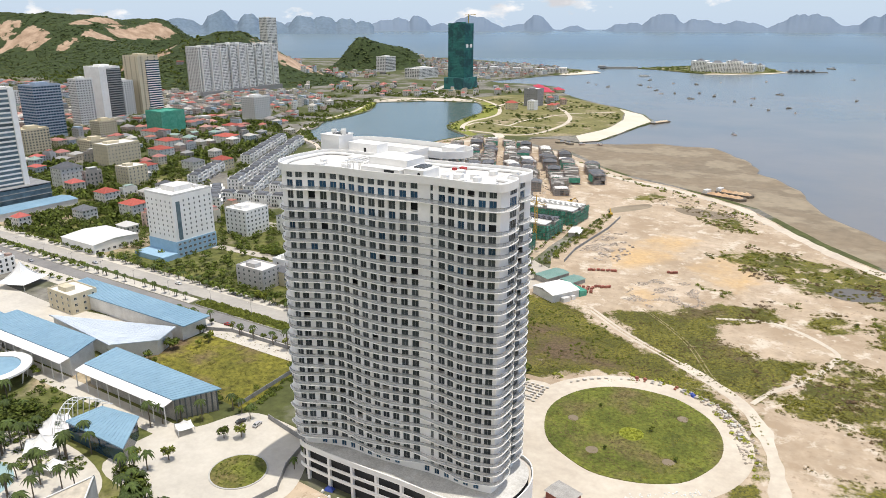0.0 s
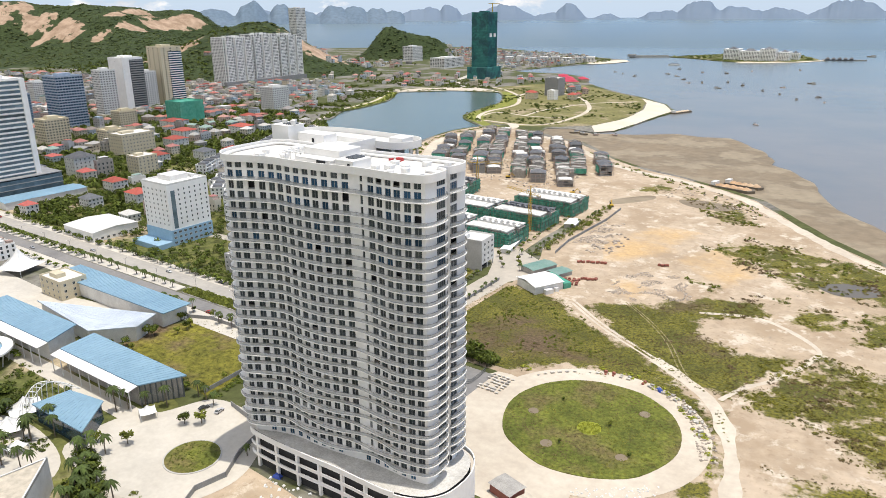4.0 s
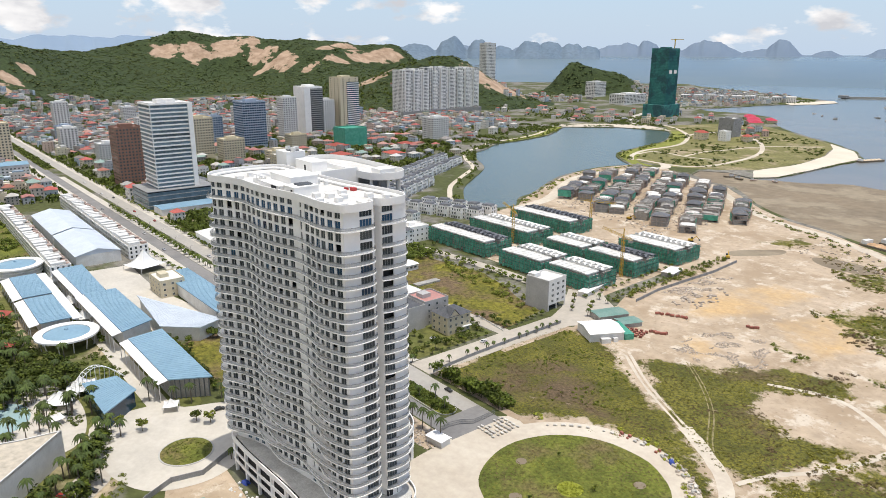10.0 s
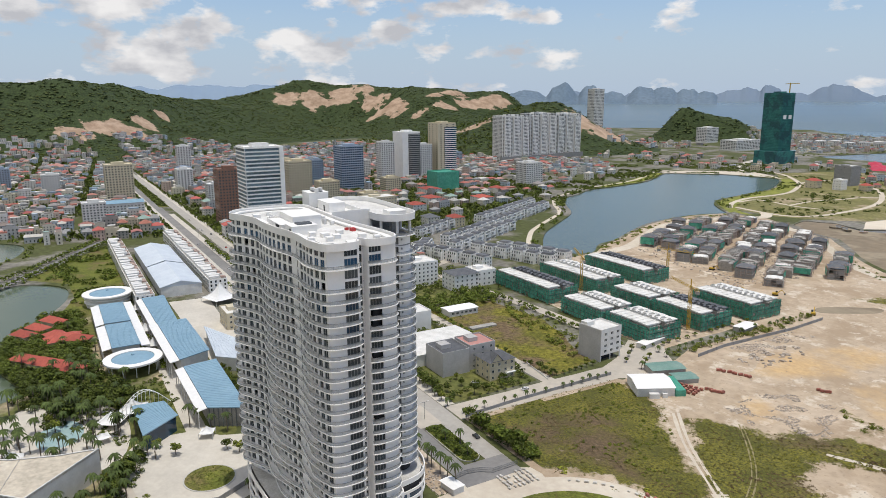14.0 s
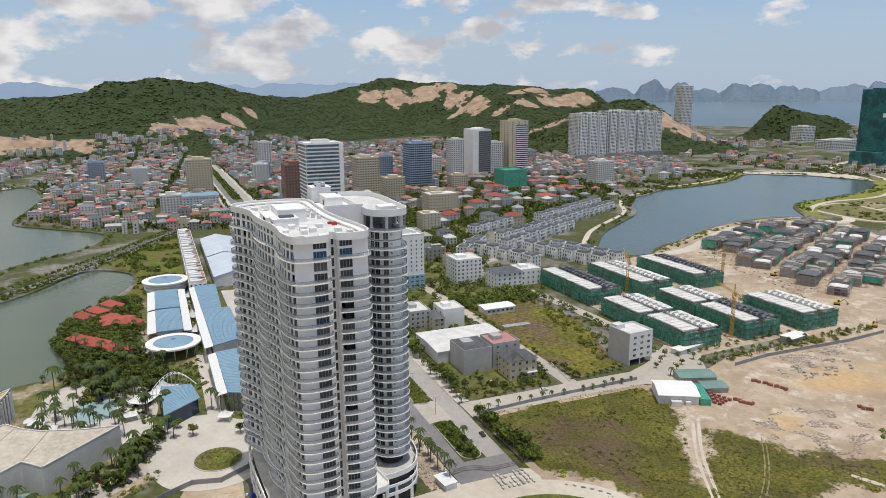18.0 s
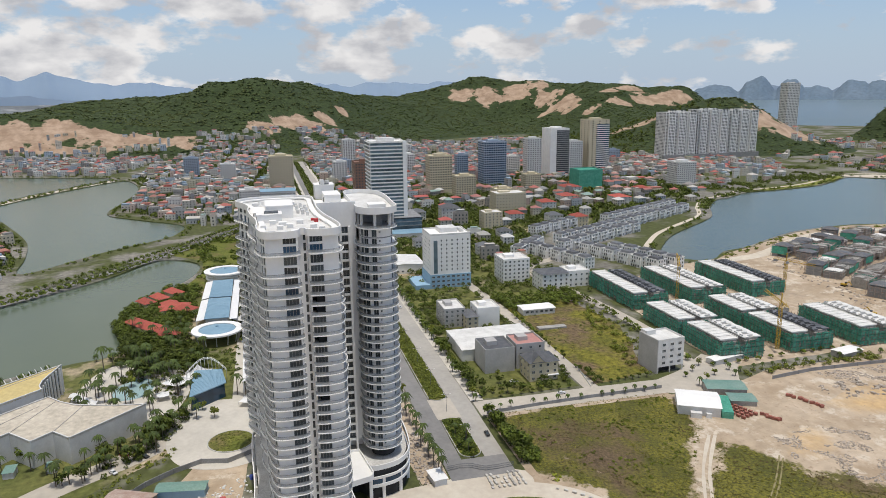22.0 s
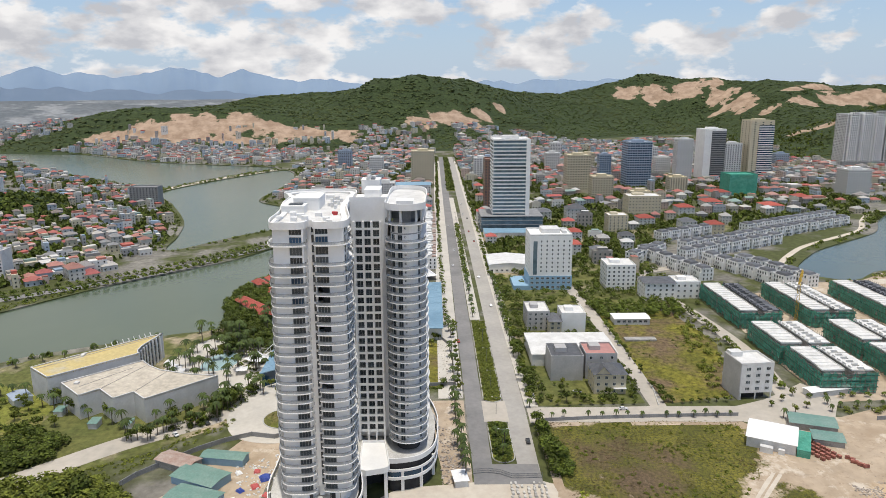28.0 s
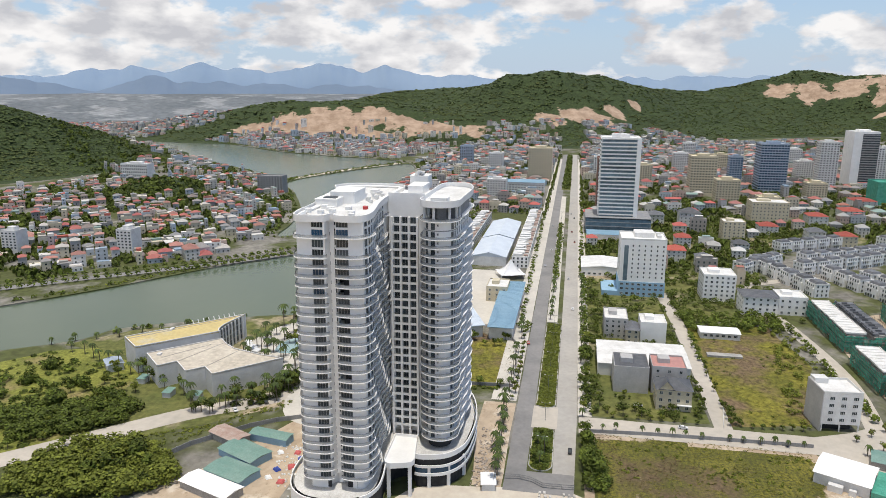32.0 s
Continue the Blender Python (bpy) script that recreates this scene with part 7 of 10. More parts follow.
# white villa rows with dark roofs
def villa_mesh():
    V_ = root("villa", pose(0, 0, -500), "white three-storey villa with grey mansard roof", "house", "white villa rows")
    mb = MB()
    mb.box(-5.4, -6.5, 0, 5.4, 6.5, 9.6)
    mb.box(5.4, -5.5, 3.2, 6.8, 0.5, 3.5)
    mb.box(5.4, -5.5, 6.4, 6.8, 5.5, 6.7)
    mb.box(5.4, 1, 0, 6.6, 5.5, 6.4)
    part("wall", mb, ["white"], V_)
    mb = MB()
    mb.band([(-5.2, -6.3), (5.2, -6.3), (5.2, 6.3), (-5.2, 6.3)], [(-5.6, -6.7), (5.6, -6.7), (5.6, 6.7), (-5.6, 6.7)], 9.5, 10.1)
    part("cornice", mb, ["white2"], V_)
    mb = MB()
    b0, b1 = [(-4.2, -5.2), (4.2, -5.2), (4.2, 5.2), (-4.2, 5.2)], [(-3.2, -4.2), (3.2, -4.2), (3.2, 4.2), (-3.2, 4.2)]
    k = 0
    for i in range(4):
        j = (i + 1) % 4
        mb.poly([(*b0[i], 9.6), (*b0[j], 9.6), (*b1[j], 11.4), (*b1[i], 11.4)])
    mb.poly([(*p, 11.4) for p in b1])
    part("roof", mb, ["slate"], V_, "dark grey mansard roof")
    mb = MB()
    for z in (0.8, 4.0, 7.2):
        joined_windows(5.4, -5, 5.4, 5, [z], 4, 1.2, 1.9, mb, proud=0.1 if z > 1 else 1.3)
        joined_windows(-5, -6.5, 5, -6.5, [z], 3, 1.1, 1.7, mb)
        joined_windows(5, 6.5, -5, 6.5, [z], 3, 1.1, 1.7, mb)
        joined_windows(-5.4, 5, -5.4, -5, [z], 4, 1.1, 1.7, mb)
    part("windows", mb, ["glass"], V_, "dark windows", kind="stuff")
    mb = MB()
    mb.strip([(6.7, -5.5), (6.7, 0.5)], 3.5, 4.4, 0.1)
    mb.strip([(6.7, -5.5), (6.7, 5.5)], 6.7, 7.6, 0.1)
    part("balustrade", mb, ["white2"], V_)
    return V_
villa = villa_mesh()
VILLA_ROWS = [((-513, 449), (-640, 668), 30), ((-480, 436), (-545, 545), 30), ((-491, 403), (-413, 426), -74), ((-462, 453), (-388, 480), -70), ((-470, 388), (-503, 418), 48), ((-600, 545), (-675, 672), 30), ((-452, 478), (-392, 500), -70), ((-560, 440), (-592, 494), 30)]
VILLA_ROWS = [(a, b, int(math.hypot(b[0] - a[0], b[1] - a[1]) / 14.6) + 1, rz) for a, b, rz in VILLA_ROWS]
first = True
for (xa, ya), (xb, yb), n, rz in VILLA_ROWS:
    for k in range(n):
        t = k / max(1, n - 1)
        m_ = pose(xa + (xb - xa) * t + R.uniform(-1, 1), ya + (yb - ya) * t + R.uniform(-1, 1), 0, 0, 0, rz + R.uniform(-3, 3))
        if first:
            villa.matrix_basis = m_
            first = False
        else:
            copy_thing(villa, m_)
# bare villas on the sand
def shell_mesh(kind):
    V_ = root("villa_shell", pose(0, 0, 0), "unfinished concrete villa shell%s" % (" with white roof sheets" if kind else " with a dark hipped roof"), "house", "unfinished villas")
    mb = MB()
    for z in (0.2, 3.6, 7.0):
        mb.box(-7, -6, z, 7, 6, z + 0.35)
    for x in (-6.6, -2.2, 2.2, 6.6):
        for y in (-5.6, 0, 5.6):
            mb.box(x - 0.22, y - 0.22, 0, x + 0.22, y + 0.22, 8.6)
    part("frame", mb, ["concrete"], V_, "bare concrete frame")
    mb = MB()
    for x0, y0, x1, y1, z0, z1 in ((-6.6, -5.6, -2.4, -5.3, 0, 7), (2.2, -5.6, 6.6, -5.3, 3.6, 7.4), (6.3, -5.6, 6.6, -1, 0, 3.6), (6.3, 1.4, 6.6, 5.6, 3.6, 7.4), (-6.6, 5.3, 6.6, 5.6, 0, 7.4), (-6.6, -5.6, -6.3, 5.6, 0, 7.4), (-1.5, -2.2, 3.6, 3, 0, 8.4)):
        mb.box(x0, y0, z0, x1, y1, z1)
    part("infill_wall", mb, ["concrete" if kind == 2 else "grey"], V_, "bare block infill walls")
    mb = MB()
    if kind == 1:
        mb.hip(-5.5, -5, 5.5, 5, 8.4, 2.2, 0.4)
        part("roof", mb, ["roofwhite"], V_, "white roof sheets")
    elif kind == 0:
        mb.hip(-6.6, -5.6, 6.6, 5.6, 8.5, 2.6, 0.7)
        part("roof", mb, ["slate"], V_, "dark hipped roof")
    else:
        for k in range(7):
            mb.beam((-6.6 + 2.2 * k, -6, 8.6), (-6.6 + 2.2 * k, 0, 10.6), 0.2)
            mb.beam((-6.6 + 2.2 * k, 6, 8.6), (-6.6 + 2.2 * k, 0, 10.6), 0.2)
        mb.box(-6.8, -2.5, 7.3, 1, 4, 8.9)
        part("roof_frame", mb, ["concrete"], V_, "bare roof frame")
    mb = MB()
    for k in range(8):
        mb.beam((-7.6 + 2.2 * k, -6.9, 0), (-7.6 + 2.2 * k, -6.9, 9.6), 0.13)
        mb.beam((-7.6 + 2.2 * k, 6.9, 0), (-7.6 + 2.2 * k, 6.9, 9.6), 0.13)
    for z in (2.4, 4.8, 7.2, 9.4):
        for y in (-6.9, 6.9):
            mb.beam((-7.8, y, z), (7.8, y, z), 0.13)
        mb.beam((7.8, -6.9, z), (7.8, 6.9, z), 0.13)
    part("scaffold", mb, ["rust"], V_, "thin scaffold", kind="stuff")
    if kind != 1:
        mb = MB()
        for k in range(5):
            for z0, z1 in ((2.5, 5.0), (5.0, 8.2)):
                if (k * 3 + int(z0)) % 3:
                    mb.poly([(-7 + 2.8 * k, -7.1, z0), (-4.2 + 2.8 * k, -7.0, z0), (-4.2 + 2.8 * k, -7.2, z1), (-7 + 2.8 * k, -7.0, z1)])
        part("netting", mb, ["net"], V_, "torn green netting")
    return V_
shells = [shell_mesh(0), shell_mesh(1), shell_mesh(2)]
SHELL_AREA = [(-410, 634), (-380, 588), (-300, 600), (-236, 586), (-196, 620), (-224, 674), (-264, 722), (-320, 792), (-400, 822), (-436, 838), (-460, 810), (-466, 765), (-446, 690)]
seen_shell = [False] * 3
for i in range(-16, 17):
    for j in range(-12, 13):
        ca, sa = math.cos(radians(118)), math.sin(radians(118))
        u, v = i * 16.2, (j // 2) * 42 + (j % 2) * 17.5
        x, y = -325 + u * ca - v * sa, 695 + u * sa + v * ca
        if inside(x, y, SHELL_AREA) and noise.noise(Vector((x / 50, y / 50, 2))) > -0.36:
            q = R.choice([0, 0, 1, 1, 2, 2, 2])
            m_ = pose(x + R.uniform(-2.4, 2.4), y + R.uniform(-2.4, 2.4), 0, 0, 0, 118 + R.uniform(-9, 9) + R.choice([0, 90, 180, 270])) @ Matrix.Diagonal((1, 1, R.uniform(0.78, 1.12), 1))
            if not seen_shell[q]:
                shells[q].matrix_basis, seen_shell[q] = m_, True
            else:
                copy_thing(shells[q], m_)

# ---- the resort ----
def roof_hall(name, label, quad, h, roofm, wall, canopy=None, drop=0.0):
    """A hall under a plain metal roof over four plan corners, anticlockwise from its south-west."""
    cx, cy = sum(p[0] for p in quad) / 4, sum(p[1] for p in quad) / 4
    H_ = root(name, pose(cx, cy, 0), label, "building", "blue roofed resort halls")
    q = [(x - cx, y - cy) for x, y in quad]
    inn = [(x * 0.95, y * 0.9) for x, y in q]
    mb = MB()
    mb.prism(inn, 0, h - 0.4)
    part("wall", mb, [wall], H_)
    mb = MB()
    zs_ = [h - drop, h - drop, h + drop, h + drop]
    mb.poly([(*p, z) for p, z in zip(q, zs_)])
    mb.poly([(*p, z - 0.5) for p, z in reversed(list(zip(q, zs_)))])
    for i in range(4):
        j = (i + 1) % 4
        mb.poly([(*q[i], zs_[i] - 0.5), (*q[j], zs_[j] - 0.5), (*q[j], zs_[j]), (*q[i], zs_[i])])
    r = part("roof", mb, [roofm], H_, "pale blue metal roof")
    mb = MB()
    n = int(math.hypot(q[1][0] - q[0][0], q[1][1] - q[0][1]) / 2.0)
    for k in range(1, n):
        t = k / n
        pa = [q[0][d] + (q[1][d] - q[0][d]) * t for d in (0, 1)]
        pb = [q[3][d] + (q[2][d] - q[3][d]) * t for d in (0, 1)]
        mb.beam((*pa, h - drop + 0.05), (*pb, h + drop + 0.05), 0.09)
    part("roof_seams", mb, [roofm], H_, kind="stuff")
    if canopy:
        mb = MB()
        (xa, ya), (xb, yb) = q[0], q[1]
        mb.poly([(xa, ya - canopy, h - 1.2), (xb, yb - canopy, h - 1.2), (xb, yb - 0.2, h - 0.3), (xa, ya - 0.2, h - 0.3)])
        mb.poly([(xa, ya - 0.2, h - 0.5), (xb, yb - 0.2, h - 0.5), (xb, yb - canopy, h - 1.4), (xa, ya - canopy, h - 1.4)])
        part("canopy", mb, ["tent"], H_, "white side canopy")
        n = int((xb - xa) / 7)
        for k in range(n + 1):
            mb = MB()
            x = xa + (xb - xa) * k / n
            y = ya + (yb - ya) * k / n
            mb.beam((x, y - canopy + 0.4, 0), (x, y - canopy + 0.4, h - 1.3), 0.3)
            part("post", mb, ["white2"], H_)
    return H_
E1 = roof_hall("resort_hall", "hall with a pale blue metal roof and white canopy", [(-273, 149), (-215, 149.5), (-206, 165.8), (-276, 166.4)], 10, "bluemetal", "concrete", 4.5)
for k in range(9):
    mb = MB()
    mb.beam((27.5 + k * 0.9, -7.5 + k * 1.8, 0), (27.5 + k * 0.9, -7.5 + k * 1.8, 9.4), 0.4)
    part("post", mb, ["railing"], E1, "dark post of the open end")
roof_hall("resort_hall", "long hall with a pale blue metal roof", [(-357, 147.5), (-283, 148.8), (-291, 166.2), (-357, 165)], 10.5, "bluemetal", "white2", 5)
roof_hall("resort_hall", "long hall with a pale blue metal roof", [(-424, 146.5), (-357.5, 147.5), (-357.5, 160), (-425, 161.5)], 9.6, "bluemetal", "white2", 4)
for k in range(2):
    roof_hall("resort_hall", "hall with a pale blue metal roof and white borders", [(-426 + k * 51, 119), (-378 + k * 51, 119), (-378 + k * 51, 134.5), (-426 + k * 51, 134)], 8.5, "bluemetal", "white2", 5.2)
mb = MB()
mb.box(-427, 134.6, 7.2, -326, 139.5, 7.6)
put("resort_gallery", mb, ["tent"], label="long white gallery roof on posts", category="canopy")
mb = MB()
for k in range(15):
    mb.beam((-426 + k * 7, 139, 0), (-426 + k * 7, 139, 7.2), 0.3)
part("posts", mb, ["white2"], bpy.data.objects["resort_gallery"])
def ring_pavilion(x, y, r, h, label, tall):
    P_ = root("ring_pavilion", pose(x, y, 0), label, "pavilion", "ring pavilions")
    mb = MB()
    if tall:
        mb.tube(0, 0, 0, h - 1.2, r * 0.86, r * 0.86, 40)
        part("wall", mb, ["white2"], P_)
        mb = MB()
        for z in (h * 0.35, h * 0.65):
            mb.band(circle(0, 0, r * 0.84, 40), circle(0, 0, r * 0.93, 40), z, z + 0.6)
        part("floor_ring", mb, ["white"], P_)
    else:
        for k in range(12):
            a = radians(30 * k)
            mb.beam((r * 0.8 * math.cos(a), r * 0.8 * math.sin(a), 0), (r * 0.9 * math.cos(a), r * 0.9 * math.sin(a), h - 0.6), 0.4)
        part("posts", mb, ["white2"], P_)
    mb = MB()
    mb.band(circle(0, 0, r * 0.72, 40), circle(0, 0, r, 40), h - 0.9, h)
    part("ring_roof", mb, ["white"], P_, "white ring roof")
    mb = MB()
    n = 40
    c_ = circle(0, 0, r * 0.71, n)
    for i in range(n):
        mb.poly([(*c_[i], h - 0.4), (*c_[(i + 1) % n], h - 0.4), (0, 0, h + 1.6)])
    part("cone_roof", mb, ["bluemetal"], P_, "pale blue conical roof")
    mb = MB()
    mb.tube(0, 0, h + 1.0, h + 2.2, 1.2, 0.8, 10)
    part("finial", mb, ["bluemetal"], P_)
ring_pavilion(-456, 127, 17, 9, "round pavilion with a blue cone roof in a white ring", True)
ring_pavilion(-308, 128, 15.5, 7.5, "round open pavilion with a blue cone roof in a white ring", False)
EN = roof_hall("resort_hall", "entrance hall with a blue metal roof and dark glazing", [(-239, 120), (-204.5, 120.6), (-218.5, 137), (-237.5, 134)], 8, "bluemetal", "blueglass")
mb = MB()
for k in range(12):
    a = k / 11
    x, y, z = -18 - 4 * math.sin(a * 3.1), -12 + 20 * a, 4 + 6 * math.sin(a * 3.1)
    mb.beam((x, y, 0.2), (x + 3, y, z + 3), 0.25)
    mb.beam((x + 3, y, z + 3), (x + 9, y + 0.5, z + 4.4), 0.25)
    if k:
        mb.beam((px_, py_, pz_), (x + 3, y, z + 3), 0.2)
        mb.beam((px_ + 6, py_ + 0.5, pz_ + 1.4), (x + 9, y + 0.5, z + 4.4), 0.2)
    px_, py_, pz_ = x + 3, y, z + 3
part("space_frame", mb, ["white"], EN, "white tubular space frame")
def peaked_tent(x, y, w, h, rz=0, z0=2.6):
    T_ = root("peaked_tent", pose(x, y, 0, 0, 0, rz), "white peaked fabric tent on posts", "tent", "white tents")
    mb, n = MB(), 6
    for s in range(4):
        ca, sa = [(1, 0), (0, 1), (-1, 0), (0, -1)][s], [(0, 1), (-1, 0), (0, -1), (1, 0)][s]
        rows_ = []
        for i in range(n + 1):
            t = i / n
            r_ = (1 - t) * w / 2
            z = z0 + (h - z0) * t ** 1.8
            sag = 0.12 * w * (1 - t) * t
            rows_.append([(ca[0] * (r_ - sag) + sa[0] * r_ * q, ca[1] * (r_ - sag) + sa[1] * r_ * q, z - 0.35 * (1 - q * q) * (1 - t)) for q in (-1, -0.5, 0, 0.5, 1)])
        for i in range(n):
            for q in range(4):
                mb.poly([rows_[i][q], rows_[i][q + 1], rows_[i + 1][q + 1], rows_[i + 1][q]])
    part("fabric", mb, ["tent"], T_)
    for sx in (-1, 1):
        for sy in (-1, 1):
            mb = MB()
            mb.beam((sx * w / 2, sy * w / 2, 0), (sx * w / 2, sy * w / 2, z0 + 0.1), 0.2)
            part("post", mb, ["white2"], T_)
peaked_tent(-420, 200, 20, 15, 20, 4)
for x, y, w, h in ((-206, 147, 6, 5.5), (-424, 143.5, 9, 8), (-372, 142, 9, 7), (-340, 142.5, 9, 7), (-318, 143, 8, 7), (-240, 111, 11, 7), (-248, 121, 12, 8), (-224, 106, 6, 4.5)):
    peaked_tent(x, y, w, h, R.uniform(0, 90), 3.0)
# shop hall with blue and grey roofs
roof_hall("shop_hall", "shop hall with a pale blue roof along the boulevard", [(-376, 198), (-272, 199.5), (-272, 215.5), (-377, 215.2)], 8.5, "bluemetal", "white2")
roof_hall("shop_hall", "low hall with a grey metal roof", [(-343, 173), (-285, 168), (-270, 184), (-276, 198)], 8, "palemetal", "white2")
block("beige service block with tanks on the roof", -372, 189, -350, 204, 10.5, "cream", 3, 3, 4)
# long white shop rows and vaulted market
def shop_row(x0, x1, y0, y1, h, label):
    S2 = root("shop_row", pose((x0 + x1) / 2, (y0 + y1) / 2, 0), label, "building", "white shop rows")
    a, b, c, d = x0 - (x0 + x1) / 2, y0 - (y0 + y1) / 2, x1 - (x0 + x1) / 2, y1 - (y0 + y1) / 2
    mb = MB()
    mb.box(a, b, 0, c, d, h)
    part("wall", mb, ["white"], S2)
    mb = MB()
    mb.box(a + 0.3, b + 0.3, h - 0.1, c - 0.3, d - 0.3, h + 0.08)
    part("roof", mb, ["concrete"], S2, "stained grey concrete roof deck")
    mb, rd = MB(), MB()
    n = int((c - a) / 6)
    for k in range(n):
        x = a + (c - a) * k / n
        mb.box(x + 0.4, b + 1, h, x + 5.0, d - 4.5 + R.uniform(-2, 2), h + R.uniform(1.4, 2.8))
        if R.random() < 0.7:
            rd.box(x + 1, d - 4, h, x + 5, d - 0.6, h + R.uniform(0.3, 1.6))
    part("roof_rooms", mb, ["white2"], S2, "small white roof rooms", kind="stuff")
    part("roof_terraces", rd, ["rust"], S2, "red-brown roof terraces", kind="stuff")
    mb = MB()
    for run in ((c, b, c, d), (a, b, c, b), (c, d, a, d)):
        l = math.hypot(run[2] - run[0], run[3] - run[1])
        joined_windows(*run, [1, 4.2, 7.2], int(l / 3), 1.3, 1.8, mb)
    part("windows", mb, ["glass"], S2, "dark windows", kind="stuff")
shop_row(-662, -430, 143, 156, 10, "long white row of shops with roof terraces")
shop_row(-682, -450, 198, 212, 10, "long white row of shops with roof terraces")
for x0, x1 in ((-616, -530), (-526, -452)):
    low_hall("market_hall", "market hall with a pale blue-white vaulted roof", x0, 163, x1, 193, 8, "white2", "palemetal", 4, 0)
# theatre
def flat_hall(name, label, plan, z, wall_mat, roof_mat, step=0.6):
    """A hall over a plan outline: a wall for each side, a parapet, and a roof sheet set down behind it."""
    cx, cy = sum(p[0] for p in plan) / len(plan), sum(p[1] for p in plan) / len(plan)
    H_ = root(name, pose(cx, cy, 0), label, "building")
    pts = [(x - cx, y - cy) for x, y in plan]
    for a, b in zip(pts, pts[1:] + pts[:1]):
        mb = MB()
        mb.strip([a, b], 0, z + step, 0.35)
        part("wall", mb, [wall_mat], H_)
        mb = MB()
        mb.strip([a, b], z + step, z + step + 0.12, 0.5)
        part("coping", mb, ["white2"], H_)
    mb = MB()
    mb.prism(pts, z - 0.6, z)
    part("roof", mb, [roof_mat], H_)
    return H_, cx, cy
TH, tx, ty = flat_hall("theatre", "theatre hall with a yellow roof and a curved glazed end", [(-199, 8), (-186, 23.3), (-217, 54.5), (-222, 52.4), (-228, 52), (-235, 53), (-242, 54.4), (-248.5, 55.2)], 14.4, "lightgrey", "yellowroof", 0.4)
mb = MB()
mb.beam((-197 - tx, 11.5 - ty, 14.5), (-244 - tx, 54 - ty, 14.5), 0.3)
part("roof_seam", mb, ["beigeroof"], TH)
for k in range(8):
    mb = MB()
    x, y = -219 - 3.6 * k, 53.4 - 0.9 * math.sin(k / 7 * 3.14) + 0.2 * k
    mb.beam((x - tx, y - ty + 0.5, 0), (x - tx, y - ty + 0.5, 14.4), 0.7)
    part("column", mb, ["white2"], TH, "pale column between dark panes")
    if k < 7:
        for z in (1, 4.3, 7.6, 10.9):
            mb = MB()
            mb.box(x - tx - 3.1, y - ty + 0.25, z, x - tx - 0.5, y - ty + 0.42, z + 2.9)
            part("pane", mb, ["glass"], TH, "dark glass pane")
for k in range(9):
    mb = MB()
    x, y = -226 - 2.2 * k, 34 + 2.1 * k
    mb.beam((x - tx, y - ty, 14.8), (x - tx - 1.2, y - ty - 1.2, 16.4), 0.35)
    part("roof_rib", mb, ["white2"], TH, "short white roof rib")
mb = MB()
mb.box(-3 + 8, -18, 14.4, 1 + 8, -16.6, 15.3)
part("roof_vent", mb, ["white2"], TH, "white roof vent")
TH2, tx, ty = flat_hall("theatre_annex", "low hall with a beige roof and stepped light grey walls", [(-185.2, 30), (-170.5, 45.5), (-177.8, 52), (-167, 63), (-174, 69.6), (-166.2, 77.6), (-192.8, 103.3), (-195, 89), (-200.5, 72.4), (-206, 65), (-213.5, 58)], 11.9, "lightgrey", "beigeroof", 0.35)
for a, b in (((-177.8, 52), (-207, 62.5)), ((-174, 69.6), (-199, 76)), ((-181, 41), (-204, 57))):
    mb = MB()
    mb.beam((a[0] - tx, a[1] - ty, 11.95), (b[0] - tx, b[1] - ty, 11.95), 0.25)
    part("roof_seam", mb, ["concrete"], TH2)
mb = MB()
mb.box(-186 - tx, 37 - ty, 11.9, -183.6 - tx, 39 - ty, 12.8)
part("roof_vent", mb, ["white2"], TH2, "white roof vent")
for x, y, l in ((-176, 33.5, 5), (-163.5, 55.5, 5.5), (-163, 71, 4)):
    mb = MB()
    mb.box(x - tx - l / 2, y - ty - 2, 0, x - tx + l / 2, y - ty + 2, 2.8)
    store = part("lean_to", mb, ["lightgrey"], TH2, "small store against the wall")
    mb = MB()
    mb.poly([(x - tx - l / 2 - 0.3, y - ty - 2.3, 3.4), (x - tx + l / 2 + 0.3, y - ty - 2.3, 2.8), (x - tx + l / 2 + 0.3, y - ty + 2.3, 2.8), (x - tx - l / 2 - 0.3, y - ty + 2.3, 3.4)])
    part("lean_to_roof", mb, ["greenmetal"], store, "green sheet roof")
low_hall("lodge", "small white lodge with a blue-white roof", -195, 3, -184, 11, 4, "white2", "paleblue", 1, 0, 45)
# red-roofed bungalows
def red_bungalow(x, y, l, w, rz):
    B_ = root("bungalow", pose(x, y, 0, 0, 0, rz), "bungalow with a red tiled hipped roof among trees", "house", "red-roofed bungalows")
    mb = MB()
    mb.box(-l / 2, -w / 2, 0, l / 2, w / 2, 3.6)
    part("wall", mb, ["cream"], B_)
    mb = MB()
    mb.hip(-l / 2, -w / 2, l / 2, w / 2, 3.5, 3.0, 1.0)
    part("roof", mb, ["redtile"], B_)
for x, y, l, w, rz in ((-348, 76, 16, 9, 40), (-336, 86, 16, 10, 40), (-322, 96, 18, 10, 40), (-378, 96, 20, 12, 100), (-386, 92, 14, 10, 20), (-372, 103, 14, 9, 60), (-398, 74, 13, 8, 35), (-408, 82, 14, 8, 35), (-420, 91, 16, 8, 35)):
    red_bungalow(x, y, l, w, rz)
